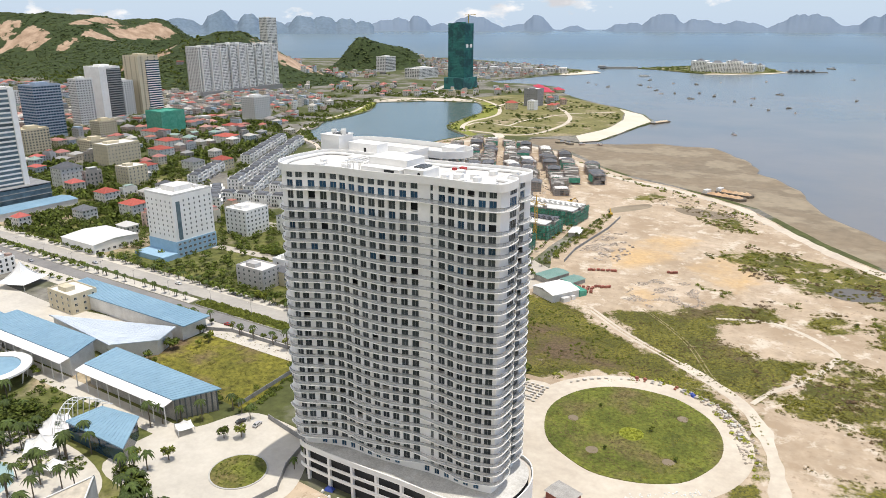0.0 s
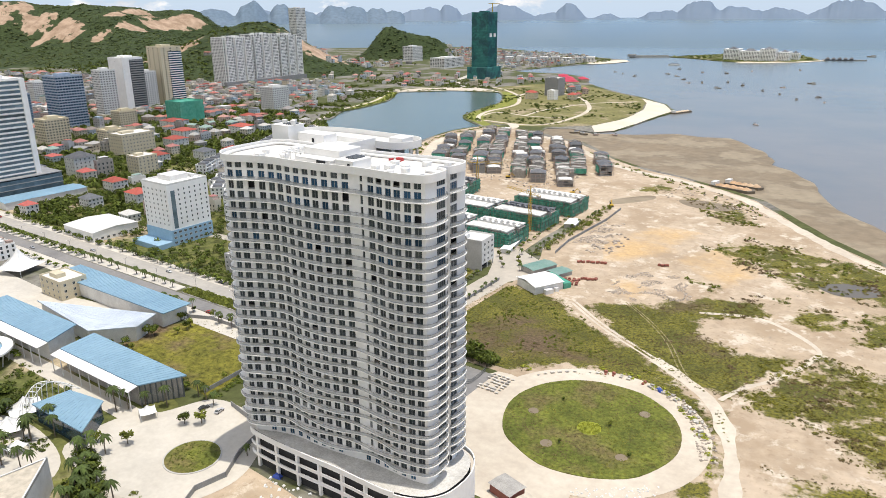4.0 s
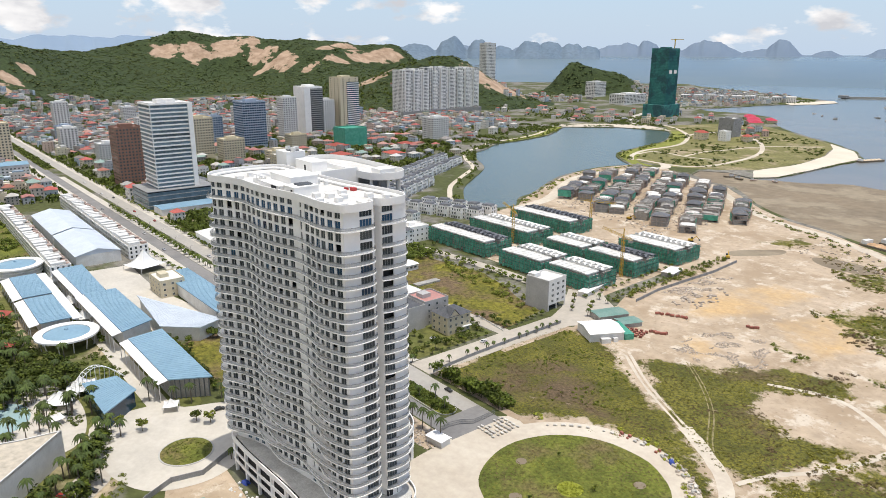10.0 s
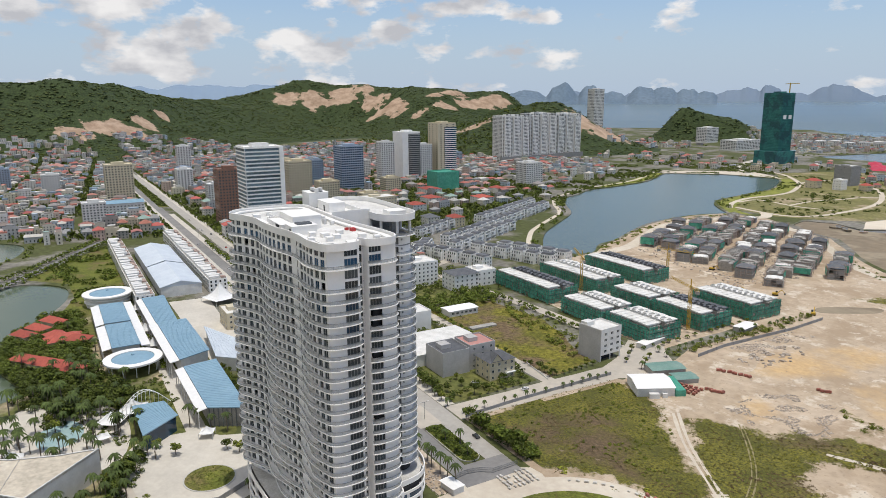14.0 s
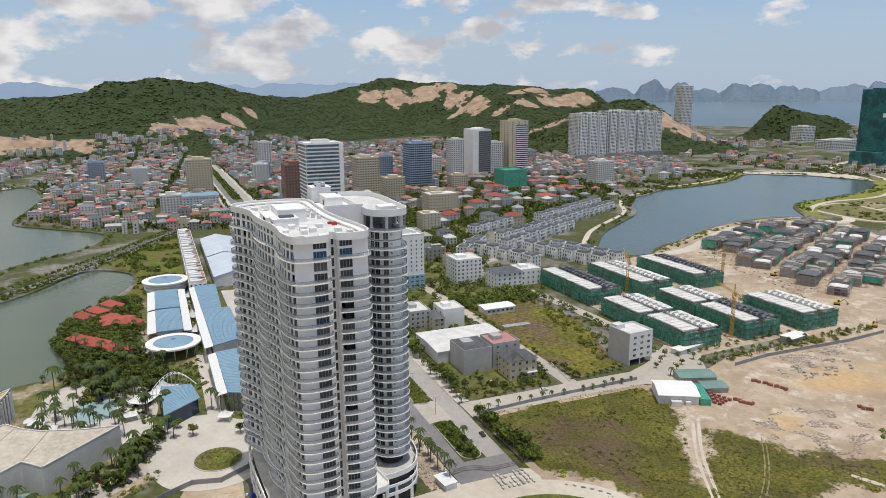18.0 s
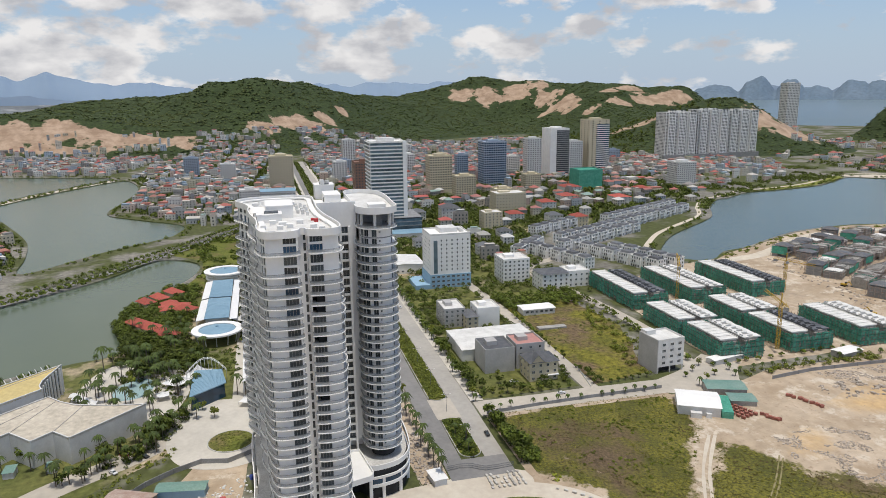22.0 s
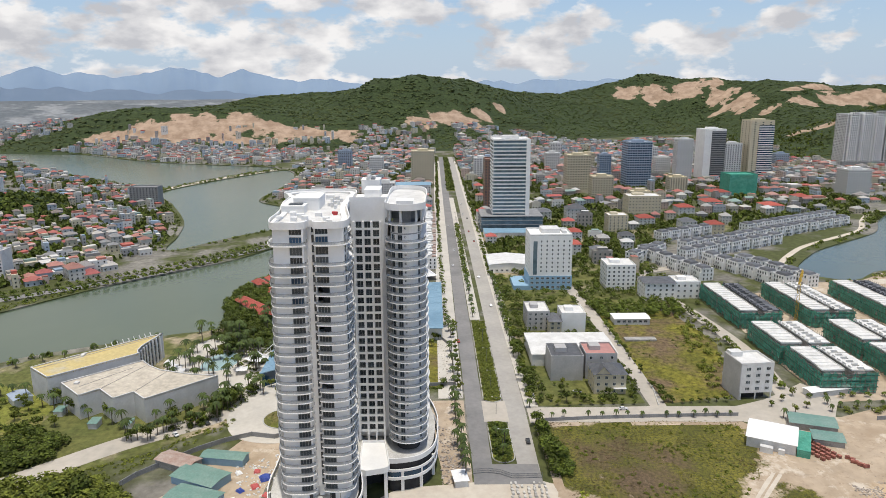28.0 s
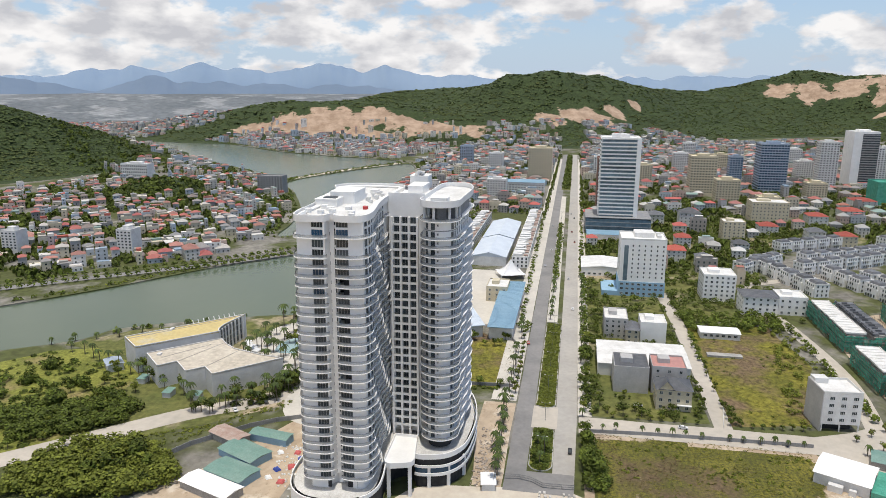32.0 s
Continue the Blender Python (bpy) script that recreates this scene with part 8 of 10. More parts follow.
# site sheds by the tower
for x, y, l, w, rz, m, lb in ((-128, 106, 17, 8, 65, "rust", "rusty sheet-roofed site shed"), (-131, 124, 18, 6, 80, "greenmetal", "green sheet-roofed site shed"), (-116, 119, 20, 11, 65, "greenmetal", "green sheet-roofed site shed"), (-101, 121, 19, 11, 70, "greenmetal", "green sheet-roofed site shed"), (-90, 118, 24, 9, 70, "white", "white sheet-roofed site shed")):
    low_hall("site_shed", lb, x - l / 2, y - w / 2, x + l / 2, y + w / 2, 3.2, "skyblue" if m == "greenmetal" else "concrete", m, 0.9, 0, rz, "site sheds")
low_hall("guard_hut", "white guard hut at the gate", -118, 217.5, -110, 222.5, 2.8, "white2", "white", 0.3, 0, 8)
low_hall("site_shed", "small shed with a dusty roof beside the tower", -72, 183, -63, 190, 3.4, "brick", "concrete", 0.4, 0, -15, "site sheds")
low_hall("site_shed", "pale low site container", -62, 178, -48, 185, 2.8, "white2", "beigeroof", 0.3, 0, -20, "site sheds")

# ---- trees ----
def leafy_tree(h, r, seed, leaf, n=170, label="leafy dark green street tree"):
    T_ = root("tree", pose(0, 0, 0), label, "tree", "street trees")
    rr = random.Random(seed)
    mb = MB()
    mb.tube(0, 0, 0, h * 0.45, 0.22, 0.14, 7)
    lobes = []
    for k in range(6):
        a = k * 1.05 + rr.uniform(-0.3, 0.3)
        c = Vector((math.cos(a) * r * rr.uniform(0.3, 0.6), math.sin(a) * r * rr.uniform(0.3, 0.6), h * rr.uniform(0.55, 0.8)))
        lobes.append((c, r * rr.uniform(0.4, 0.6)))
        mb.beam((0, 0, h * 0.36), tuple(c), 0.12)
    part("trunk", mb, ["bark"], T_)
    mb = MB()
    for _ in range(n):
        c, s = rr.choice(lobes)
        d = Vector((rr.gauss(0, 1), rr.gauss(0, 1), rr.gauss(0, 0.9))).normalized()
        p = c + d * s * rr.uniform(0.6, 1.05)
        u = Vector((rr.gauss(0, 1), rr.gauss(0, 1), rr.gauss(0, 0.5))).normalized()
        v = u.cross(d + Vector((0.02, 0.01, 0.03))).normalized()
        q = rr.uniform(0.35, 0.7) * (r / 3) ** 0.5
        mb.poly([p + u * q, p + v * q * 0.8, p - u * q, p - v * q * 0.8])
    part("crown", mb, [leaf], T_)
    return T_
def palm_tree(h, seed, label, fr=11, spread=3.2):
    T_ = root("palm", pose(0, 0, 0), label, "palm tree", "palms")
    rr = random.Random(seed)
    mb = MB()
    bx, by = rr.uniform(-0.4, 0.4), rr.uniform(-0.4, 0.4)
    mb.tube(0, 0, 0, h * 0.5, 0.26, 0.2, 7, cap=False)
    mb.beam((0, 0, h * 0.48), (bx, by, h), 0.32)
    part("trunk", mb, ["bark"], T_)
    mb = MB()
    for k in range(fr):
        a = 2 * math.pi * k / fr + rr.uniform(-0.25, 0.25)
        up, l = rr.uniform(0.3, 1.2), spread * rr.uniform(0.85, 1.15)
        prev = None
        ca, sa = math.cos(a), math.sin(a)
        for i in range(6):
            t = i / 5
            x, z = l * t * (1 - 0.15 * t), h + up * 2.2 * t - (1.2 + up) * 2.1 * t * t
            w = 0.55 * math.sin(math.pi * min(1, 0.15 + t * 0.85)) * (1.15 - t * 0.5)
            c = Vector((bx + ca * x, by + sa * x, z))
            sd = Vector((-sa, ca, 0)) * w
            cur = (c + sd + Vector((0, 0, -w * 0.5)), c + Vector((0, 0, 0.08)), c - sd + Vector((0, 0, -w * 0.5)))
            if prev:
                mb.poly([prev[0], prev[1], cur[1], cur[0]])
                mb.poly([prev[1], prev[2], cur[2], cur[1]])
            prev = cur
    part("fronds", mb, ["palm"], T_)
    return T_
KINDS = {"tree": [leafy_tree(7.5, 3.2, 1, "leaf"), leafy_tree(6.5, 2.7, 2, "leaf"), leafy_tree(9, 4.0, 3, "leaf", 210), leafy_tree(6, 2.6, 4, "leaf2")],
         "small": [leafy_tree(4.2, 1.7, 5, "leaf2", 90, "young green street tree with thin crown"), leafy_tree(3.6, 1.5, 6, "leaf", 90, "young green street tree with thin crown")],
         "palm": [palm_tree(8.5, 1, "tall green palm with drooping fronds"), palm_tree(7.2, 2, "green palm with drooping fronds"), palm_tree(10, 3, "tall green palm with drooping fronds", 12, 3.6)],
         "lowpalm": [palm_tree(4.2, 4, "young low green palm tree", 9, 2.2), palm_tree(5, 5, "young low green palm tree", 9, 2.4)]}
placed = {id(o): False for v in KINDS.values() for o in v}
RT = random.Random(21)
PLANTS = []
def plant(kind, x, y, s=1.0):
    PLANTS.append((kind, x, y, s))
def grow(kind, x, y, s):
    o = RT.choice(KINDS[kind])
    k = s * RT.uniform(0.85, 1.15)
    m_ = pose(x, y, 0, 0, 0, RT.uniform(0, 360)) @ Matrix.Diagonal((k, k, k * RT.uniform(0.9, 1.1), 1))
    if not placed[id(o)]:
        o.matrix_basis, placed[id(o)] = m_, True
    else:
        c = copy_thing(o, pose(0, 0, 0))
        c.matrix_basis = m_
def row_of(kind, xa, ya, xb, yb, gap, jit=0.6, s=1.0, skip=0.08):
    n = max(1, int(math.hypot(xb - xa, yb - ya) / gap))
    for k in range(n + 1):
        if RT.random() > skip:
            plant(kind, xa + (xb - xa) * k / n + RT.uniform(-jit, jit), ya + (yb - ya) * k / n + RT.uniform(-jit, jit), s)
# boulevard
row_of("palm", -116, 222, -178, 219.5, 5, 1.2, 0.95, 0)
row_of("palm", -190, 219.5, -300, 219, 11, 1, 0.9)
row_of("small", -192, 222.5, -300, 221.5, 7, 0.8)
row_of("lowpalm", -318, 236.5, -640, 235, 9, 0.8, 1.1, 0.05)
row_of("tree", -300, 217.5, -700, 214, 9, 1.0, 0.75, 0.1)
row_of("tree", -186, 257.5, -420, 258.5, 6.5, 1.2, 0.9, 0.12)
row_of("lowpalm", -180, 255.2, -480, 256.4, 13, 0.6, 0.9)
row_of("tree", -430, 257, -700, 257, 10, 1.2, 0.75, 0.15)
row_of("palm", -330, 249.5 + 6.5, -560, 256.5, 14, 0.5, 0.8)
for x, y, k, s in ((-133, 238.5, "palm", 0.8), (-141, 240, "palm", 0.85), (-149, 237, "palm", 0.7), (-137, 236, "tree", 0.5), (-145, 241, "tree", 0.5), (-153, 239, "tree", 0.55), (-159, 238, "small", 0.9), (-128, 239, "small", 0.9)):
    plant(k, x, y, s)
# lot edges and cross road
row_of("tree", -160, 256.5, -118, 258, 4.2, 1.2, 0.85, 0)
for x, y, s in ((-127, 261, 1.25), (-131, 258, 1.1), (-122, 258, 0.9), (-140, 257, 0.9), (-150, 257.5, 0.8)):
    plant("tree", x, y, s)
row_of("lowpalm", -168, 258, -168, 348, 6, 0.7, 0.75, 0.15)
row_of("small", -181.5, 260, -181.5, 312, 5, 0.8, 0.8, 0.15)
row_of("small", -182.5, 322, -184, 356, 4, 0.8, 0.9, 0.1)
row_of("tree", -184, 324, -200, 322, 5, 1, 0.55)
for x, y in ((-178, 372), (-184, 380), (-176, 388), (-171, 380), (-190, 388), (-166, 372), (-172, 398), (-180, 400)):
    plant(RT.choice(["small", "lowpalm"]), x, y, 1.0)
row_of("small", -206, 321.5, -325, 321.5, 7, 1.0, 0.8, 0.25)
row_of("tree", -205, 313, -330, 311, 9, 1.6, 0.6, 0.2)
row_of("tree", -188, 396, -192, 500, 7, 1.2, 0.62, 0.1)
row_of("lowpalm", -176, 404, -178, 520, 7, 0.8, 0.8, 0.15)
row_of("small", -200, 388, -330, 384, 6, 1.2, 0.9, 0.2)
for k in range(30):
    plant("tree", RT.uniform(-340, -312), RT.uniform(322, 380), RT.uniform(0.7, 1.1))
for k in range(60):
    x, y = RT.uniform(-480, -330), RT.uniform(258, 400)
    if not (-415 < x < -378 and 280 < y < 326) and not (-406 < x < -350 and 338 < y < 388) and not (-476 < x < -434 and 254 < y < 292):
        plant("tree", x, y, RT.uniform(0.7, 1.15))
for k in range(26):
    x, y = RT.uniform(-208, -184), RT.uniform(259, 312)
    if not (x < -192 and y > 286):
        plant("tree" if RT.random() < 0.4 else "small", x, y, RT.uniform(0.6, 0.8))
for k in range(16):
    plant("tree", RT.uniform(-285, -255), RT.uniform(260, 310), RT.uniform(0.5, 0.8))
# resort garden
for k in range(70):
    x, y = RT.uniform(-325, -240), RT.uniform(84, 122)
    if math.hypot(x + 308, y - 128) > 17 and not (-262 < x < -236 and y > 100):
        plant("tree" if RT.random() < 0.6 else "palm", x, y, RT.uniform(0.85, 1.2))
for k in range(60):
    x, y = RT.uniform(-440, -300), RT.uniform(66, 112)
    if not inside(x, y, LAGOON_A):
        plant("tree" if RT.random() < 0.7 else "palm", x, y, RT.uniform(0.7, 1.0))
for k in range(40):
    x, y = RT.uniform(-290, -200), RT.uniform(66, 104)
    if not inside(x, y, LAGOON_A) and math.hypot(x + 240, y - 88) > 12 and not (x > -215 and y < 80):
        plant("palm", x, y, RT.uniform(0.9, 1.2))
row_of("palm", -212, -40, -160, 70, 9, 2, 0.9, 0.2)
for k in range(34):
    t = RT.random()
    plant(RT.choice(["palm", "palm", "tree"]), -150 - 38 * t + RT.uniform(-5, 5), 78 + 34 * t + RT.uniform(-6, 6), 0.95)
row_of("lowpalm", -215, -52, -290, 62, 12, 1.5, 1.1, 0.1)
for x, y, k in ((-190, 152, "tree"), (-197, 124, "palm"), (-206, 126, "tree"), (-200, 116, "palm"), (-212, 150, "palm"), (-207, 156, "palm"), (-218, 146, "palm"), (-203, 168, "palm"), (-198, 168, "palm"), (-192, 167, "palm"), (-186, 112, "tree"), (-180, 108, "palm"), (-172, 108, "tree"), (-168, 110, "palm"), (-196, 132, "tree"), (-190, 114, "palm"), (-220, 142, "palm"), (-156, 160, "lowpalm"), (-154, 152, "lowpalm"), (-158, 168, "lowpalm"), (-185, 156, "tree")):
    plant(k, x, y, 0.95)
row_of("tree", -430, 140.5, -300, 143.5, 6, 1.0, 0.7, 0.2)
row_of("tree", -212, 168.5, -290, 171, 8, 1.4, 0.65, 0.2)
row_of("tree", -206, 172, -206, 215, 9, 1, 0.6, 0.3)
for k in range(12):
    plant("tree", RT.uniform(-275, -262), RT.uniform(170, 214), 0.7)
# meadow and scrub south-east of the theatre
for k in range(70):
    x, y = RT.uniform(-190, -60), RT.uniform(-60, 70)
    if not inside(x, y, LAGOON_A) and abs((x + 116) * 0.77 - (y - 44) * 0.64) > 0 and math.hypot(x + 130, y - 58) > 14 and y < 46 - (x + 120) * 0.5:
        plant("tree", x, y, RT.uniform(0.7, 1.1))
for k in range(26):
    plant("tree", RT.uniform(-112, -74), RT.uniform(66, 92), RT.uniform(0.7, 1.1))
# lagoon promenade
PROM = smooth([(-260, -232), (-341, -138), (-427, -36), (-497, 17), (-560, 60), (-627, 100), (-722, 150)], 8, closed=False)
for side in (-7.5, 7.5):
    for u in np.arange(0, length(PROM) - 1, 7.5):
        x, y, dx, dy = along(PROM, u)
        plant("tree", x - dy * side, y + dx * side, 1.05)
# the round field
for x, y in ((-55, 243), (-78, 250), (-42, 228), (-66, 222)):
    plant("small", x, y, 0.6)

# the trees nearest to the tower stand singly, the rest are joined
far_plants = []
for want, most in ((("tree", "small"), 240), (("palm", "lowpalm"), 225)):
    some = sorted([p for p in PLANTS if p[0] in want], key=lambda p: math.hypot(p[1] + 60, p[2] - 200))
    for p in some[:most]:
        grow(*p)
    for kind, x, y, s in some[most:]:
        far_plants += [(x, y, 1.6 * s, 2.9 * s), (x + 0.8, y - 0.6, 3.0 * s, 2.2 * s)]
# bushes, hedges and far trees: joined clumps
def area_clumps(name, pts, n, size, label, leaf="leaf", z=0.1, avoid=None, seed=1, flat=0.8, fine=False, high=0.0):
    rr = random.Random(seed)
    xs, ys = [p[0] for p in pts], [p[1] for p in pts]
    out, tries = [], 0
    while len(out) < n and tries < n * 12:
        tries += 1
        x, y = rr.uniform(min(xs), max(xs)), rr.uniform(min(ys), max(ys))
        if inside(x, y, pts) and not (avoid and avoid(x, y)):
            s = rr.uniform(*size)
            out.append((x, y, z + high * rr.random(), s))
    return scatter(name, out, label, (leaf,), "bushes", flat, fine)
def wet(x, y):
    return any(inside(x, y, p) for p in (LAKE, LAGOON_A, LAGOON_B, LAGOON_C))
area_clumps("median_shrubs", [(-187, 235), (-308, 235), (-308, 242.4), (-187, 242.4)], 900, (0.7, 1.4), "dense clipped median shrubs", "leaf2", 0.4)
area_clumps("median_shrubs", [(-130, 235.5), (-163, 235), (-163, 242.6), (-130, 242)], 260, (0.7, 1.5), "dense median shrubs", "leaf", 0.4)
area_clumps("town_median_trees", [(-935, 230), (-1490, 231), (-1490, 239), (-935, 241)], 420, (1.5, 3.4), "green town median planting", "leaf", 0.3)
patchy = lambda k, lim: (lambda x, y: noise.noise(Vector((x / 16, y / 16, k))) + 0.5 * noise.noise(Vector((x / 5, y / 5, k))) < lim)
scatter("street_trees", far_plants, "rows of farther street and park trees", category="trees")
area_clumps("lot_weeds", [(-164, 257), (-164, 350), (-124, 344), (-80, 312), (-24, 270), (-60, 284), (-104, 262)], 3000, (0.2, 0.55), "weeds and tufts in the grass lot", "tuft", avoid=patchy(1, -0.15), flat=0.55, fine="tuft")
area_clumps("lot_bushes", [(-164, 257), (-164, 350), (-124, 344), (-80, 312), (-24, 270), (-60, 284), (-104, 262)], 260, (0.4, 1.1), "small bushes in the grass lot", "leaf2", avoid=patchy(7, 0.1))
area_clumps("vacant_lot_weeds", [(-183, 322), (-326, 322), (-330, 372), (-190, 356)], 1500, (0.2, 0.55), "weeds in the vacant lot", "tuft", seed=2, flat=0.4, fine="tuft")
area_clumps("vacant_lot_bushes", [(-183, 322), (-326, 322), (-330, 372), (-190, 356)], 26, (0.5, 1.2), "few bushes in the vacant lot", "leaf", seed=22, avoid=patchy(3, 0.15))
area_clumps("resort_lot_weeds", [(-200, 170), (-205, 218), (-262, 218), (-285, 196), (-270, 172)], 900, (0.2, 0.5), "weeds in the grassy lot", "tuft", seed=23, flat=0.55, fine="tuft")
area_clumps("sand_weeds", [(80, 250), (60, 350), (-30, 405), (-112, 346), (-4, 246)], 3600, (0.25, 0.75), "low tufts on sand", "tuft", seed=3, avoid=lambda x, y: cover(x, y, GRASS, 4.0) < 0.5, flat=0.55, fine="tuft")
area_clumps("sand_scrub", [(80, 230), (70, 480), (-20, 560), (-140, 640), (-170, 620), (-90, 480), (-60, 400), (-30, 300)], 1900, (0.4, 1.5), "low scrub on sand", "tuft", seed=4, flat=0.5, avoid=lambda x, y: cover(x, y, GRASS, 6.0) < 0.4 or patchy(5, 0.0)(x, y))
area_clumps("sand_bushes", [(60, 380), (40, 500), (-20, 560), (-120, 620), (-90, 470), (-82, 400)], 170, (0.7, 1.8), "low green bushes on sand", "leaf2", seed=24, avoid=lambda x, y: cover(x, y, GRASS, 5.0) < 0.5 or patchy(8, 0.1)(x, y))
area_clumps("yellow_shrubs", [(-112, 262), (-104, 262), (-88, 281), (-64, 288), (-40, 280), (-18, 250), (-14, 226), (-22, 250), (-44, 275), (-66, 284), (-92, 278)], 46, (0.8, 1.5), "yellow-green shrubs beside the ring road", "yleaf", seed=5)
area_clumps("ring_weeds", circle(-62, 240, 32.5, 40), 2600, (0.15, 0.5), "weeds on the round lawn", "tuft", 0.33, seed=6, flat=0.5, fine="tuft")
area_clumps("lawn_bed_plants", circle(-61, 237, 4.3, 20), 110, (0.3, 0.7), "bright plants in the round lawn's bed", "yleaf", 0.4, seed=16)
area_clumps("roundabout_hedge", circle(-169.5, 140.5, 8.6, 30), 120, (0.2, 0.5), "planting on the traffic island", "leaf2", 0.45, seed=7)
area_clumps("drive_hedge", [(-200, 168), (-206, 215), (-201, 215), (-196, 170)], 60, (0.8, 1.5), "hedge", "leaf", seed=8)
area_clumps("garden_shrubs", [(-300, 80), (-440, 100), (-430, 140), (-240, 142), (-215, 112), (-260, 84)], 500, (0.8, 2.0), "dense resort garden shrubs", "leaf", seed=9, avoid=lambda x, y: wet(x, y) or (x < -318 and 110 < y < 140) or math.hypot(x + 308, y - 128) < 18 or (x > -245 and 115 < y))
area_clumps("drive_verge", [(-90, 30), (-116, 55), (-140, 90), (-172, 116), (-166, 120), (-132, 95), (-104, 66), (-80, 40)], 260, (0.4, 1.2), "green drive verge", "leaf2", seed=10)
area_clumps("meadow_bushes", [(-205, -40), (-180, 22), (-124, 36), (-70, 0), (-60, -80), (-130, -120)], 420, (0.8, 2.6), "bushes on the lagoon meadow", "leaf", seed=11, avoid=wet)
area_clumps("bank_reeds", [(-300, -118), (-408, -48), (-486, 22), (-555, 60), (-560, 54), (-490, 14), (-412, -56), (-306, -128)], 380, (0.5, 1.4), "green bank of the lagoon", "leaf2", seed=12, avoid=wet)
area_clumps("causeway_trees", [(-1232, -94), (-935, -208), (-930, -232), (-1238, -112)], 60, (1.4, 2.6), "trees on the causeway", "leaf", seed=13, avoid=wet)
area_clumps("lakeside_trees", [(-408, 548), (-433, 590), (-446, 622), (-472, 670), (-490, 722), (-495, 792), (-489, 850), (-480, 846), (-488, 790), (-482, 726), (-462, 676), (-434, 624), (-418, 590), (-400, 550)], 110, (1.2, 2.2), "young trees along the lake", "leaf2", seed=14, avoid=wet)
area_clumps("shore_trees", [(-70, 580), (-140, 636), (-186, 662), (-226, 690), (-290, 752), (-296, 762), (-230, 704), (-186, 678), (-138, 654), (-78, 604)], 75, (1.0, 2.2), "trees along the shore track", "leaf2", seed=15)
area_clumps("peninsula_trees", [(-530, 885), (-580, 960), (-590, 1060), (-620, 1130), (-680, 1230), (-720, 1290), (-600, 1400), (-440, 1290), (-375, 1180), (-362, 1080), (-420, 905)], 460, (1.5, 3.5), "park trees on the peninsula", "leaf", seed=17, avoid=lambda x, y: noise.noise(Vector((x / 60, y / 60, 1))) < 0.0)
area_clumps("lake_bank", [(-560, 905), (-635, 1060), (-652, 1160), (-720, 1250), (-812, 1185), (-860, 1120), (-805, 1000), (-775, 880), (-705, 782), (-612, 700), (-606, 712), (-700, 795), (-765, 890), (-795, 1005), (-850, 1130), (-806, 1200), (-722, 1268), (-664, 1166), (-648, 1060), (-575, 905)], 420, (1.2, 2.6), "green lake bank", "leaf2", seed=18, avoid=wet)
area_clumps("lagoon_park_trees", [(-440, 96), (-487, 108), (-540, 104), (-580, 70), (-640, 112), (-700, 150), (-660, 142), (-470, 141)], 260, (1.4, 3.0), "trees in the lagoon park", "leaf", seed=31, avoid=lambda x, y: wet(x, y) or noise.noise(Vector((x / 22, y / 22, 2))) < 0.05, flat=1.1)
area_clumps("lakeside_park_trees", [(-600, 706), (-700, 790), (-790, 890), (-815, 1000), (-880, 1130), (-960, 1120), (-900, 900), (-760, 740), (-640, 660)], 620, (1.6, 3.4), "park trees west of the lake", "leaf", seed=32, avoid=lambda x, y: wet(x, y) or noise.noise(Vector((x / 40, y / 40, 9))) < 0.0, flat=1.2)
area_clumps("north_park_trees", [(-880, 1140), (-820, 1210), (-740, 1290), (-860, 1440), (-1060, 1440), (-1100, 1250), (-960, 1050)], 600, (2.0, 4.0), "park trees north of the lake", "leaf", seed=19, avoid=lambda x, y: noise.noise(Vector((x / 90, y / 90, 4))) < 0.02)
area_clumps("spit_trees", [(-960, 1700), (-930, 1900), (-900, 2060), (-870, 2200), (-890, 2300), (-1240, 2560), (-1260, 2540), (-920, 2280), (-915, 2060), (-945, 1900), (-980, 1700)], 260, (2.0, 3.6), "trees along the spit", "leaf", seed=20)
# ---- the town ----
KEEP = []
for o in list(scene.objects):
    if o.parent is None and o.type == "EMPTY" and o.get("category") in ("building", "house", "pavilion", "tent", "shed"):
        xs, ys = [], []
        for c in o.children:
            if c.type == "MESH" and c.name.startswith(("wall", "podium", "frame", "roof", "base")):
                m_ = o.matrix_basis @ c.matrix_basis
                for v in c.bound_box:
                    p = m_ @ Vector(v)
                    xs.append(p.x), ys.append(p.y)
        if xs:
            KEEP.append((min(xs) - 4, min(ys) - 4, max(xs) + 4, max(ys) + 4))
def busy(x, y, r=7):
    if 206 < y < 262 and x < -100:
        return True
    if any(a - r < x < c + r and b - r < y < d + r for a, b, c, d in KEEP):
        return True
    return any(wet(x + i, y + j) for i in (-10, 10) for j in (-10, 10))
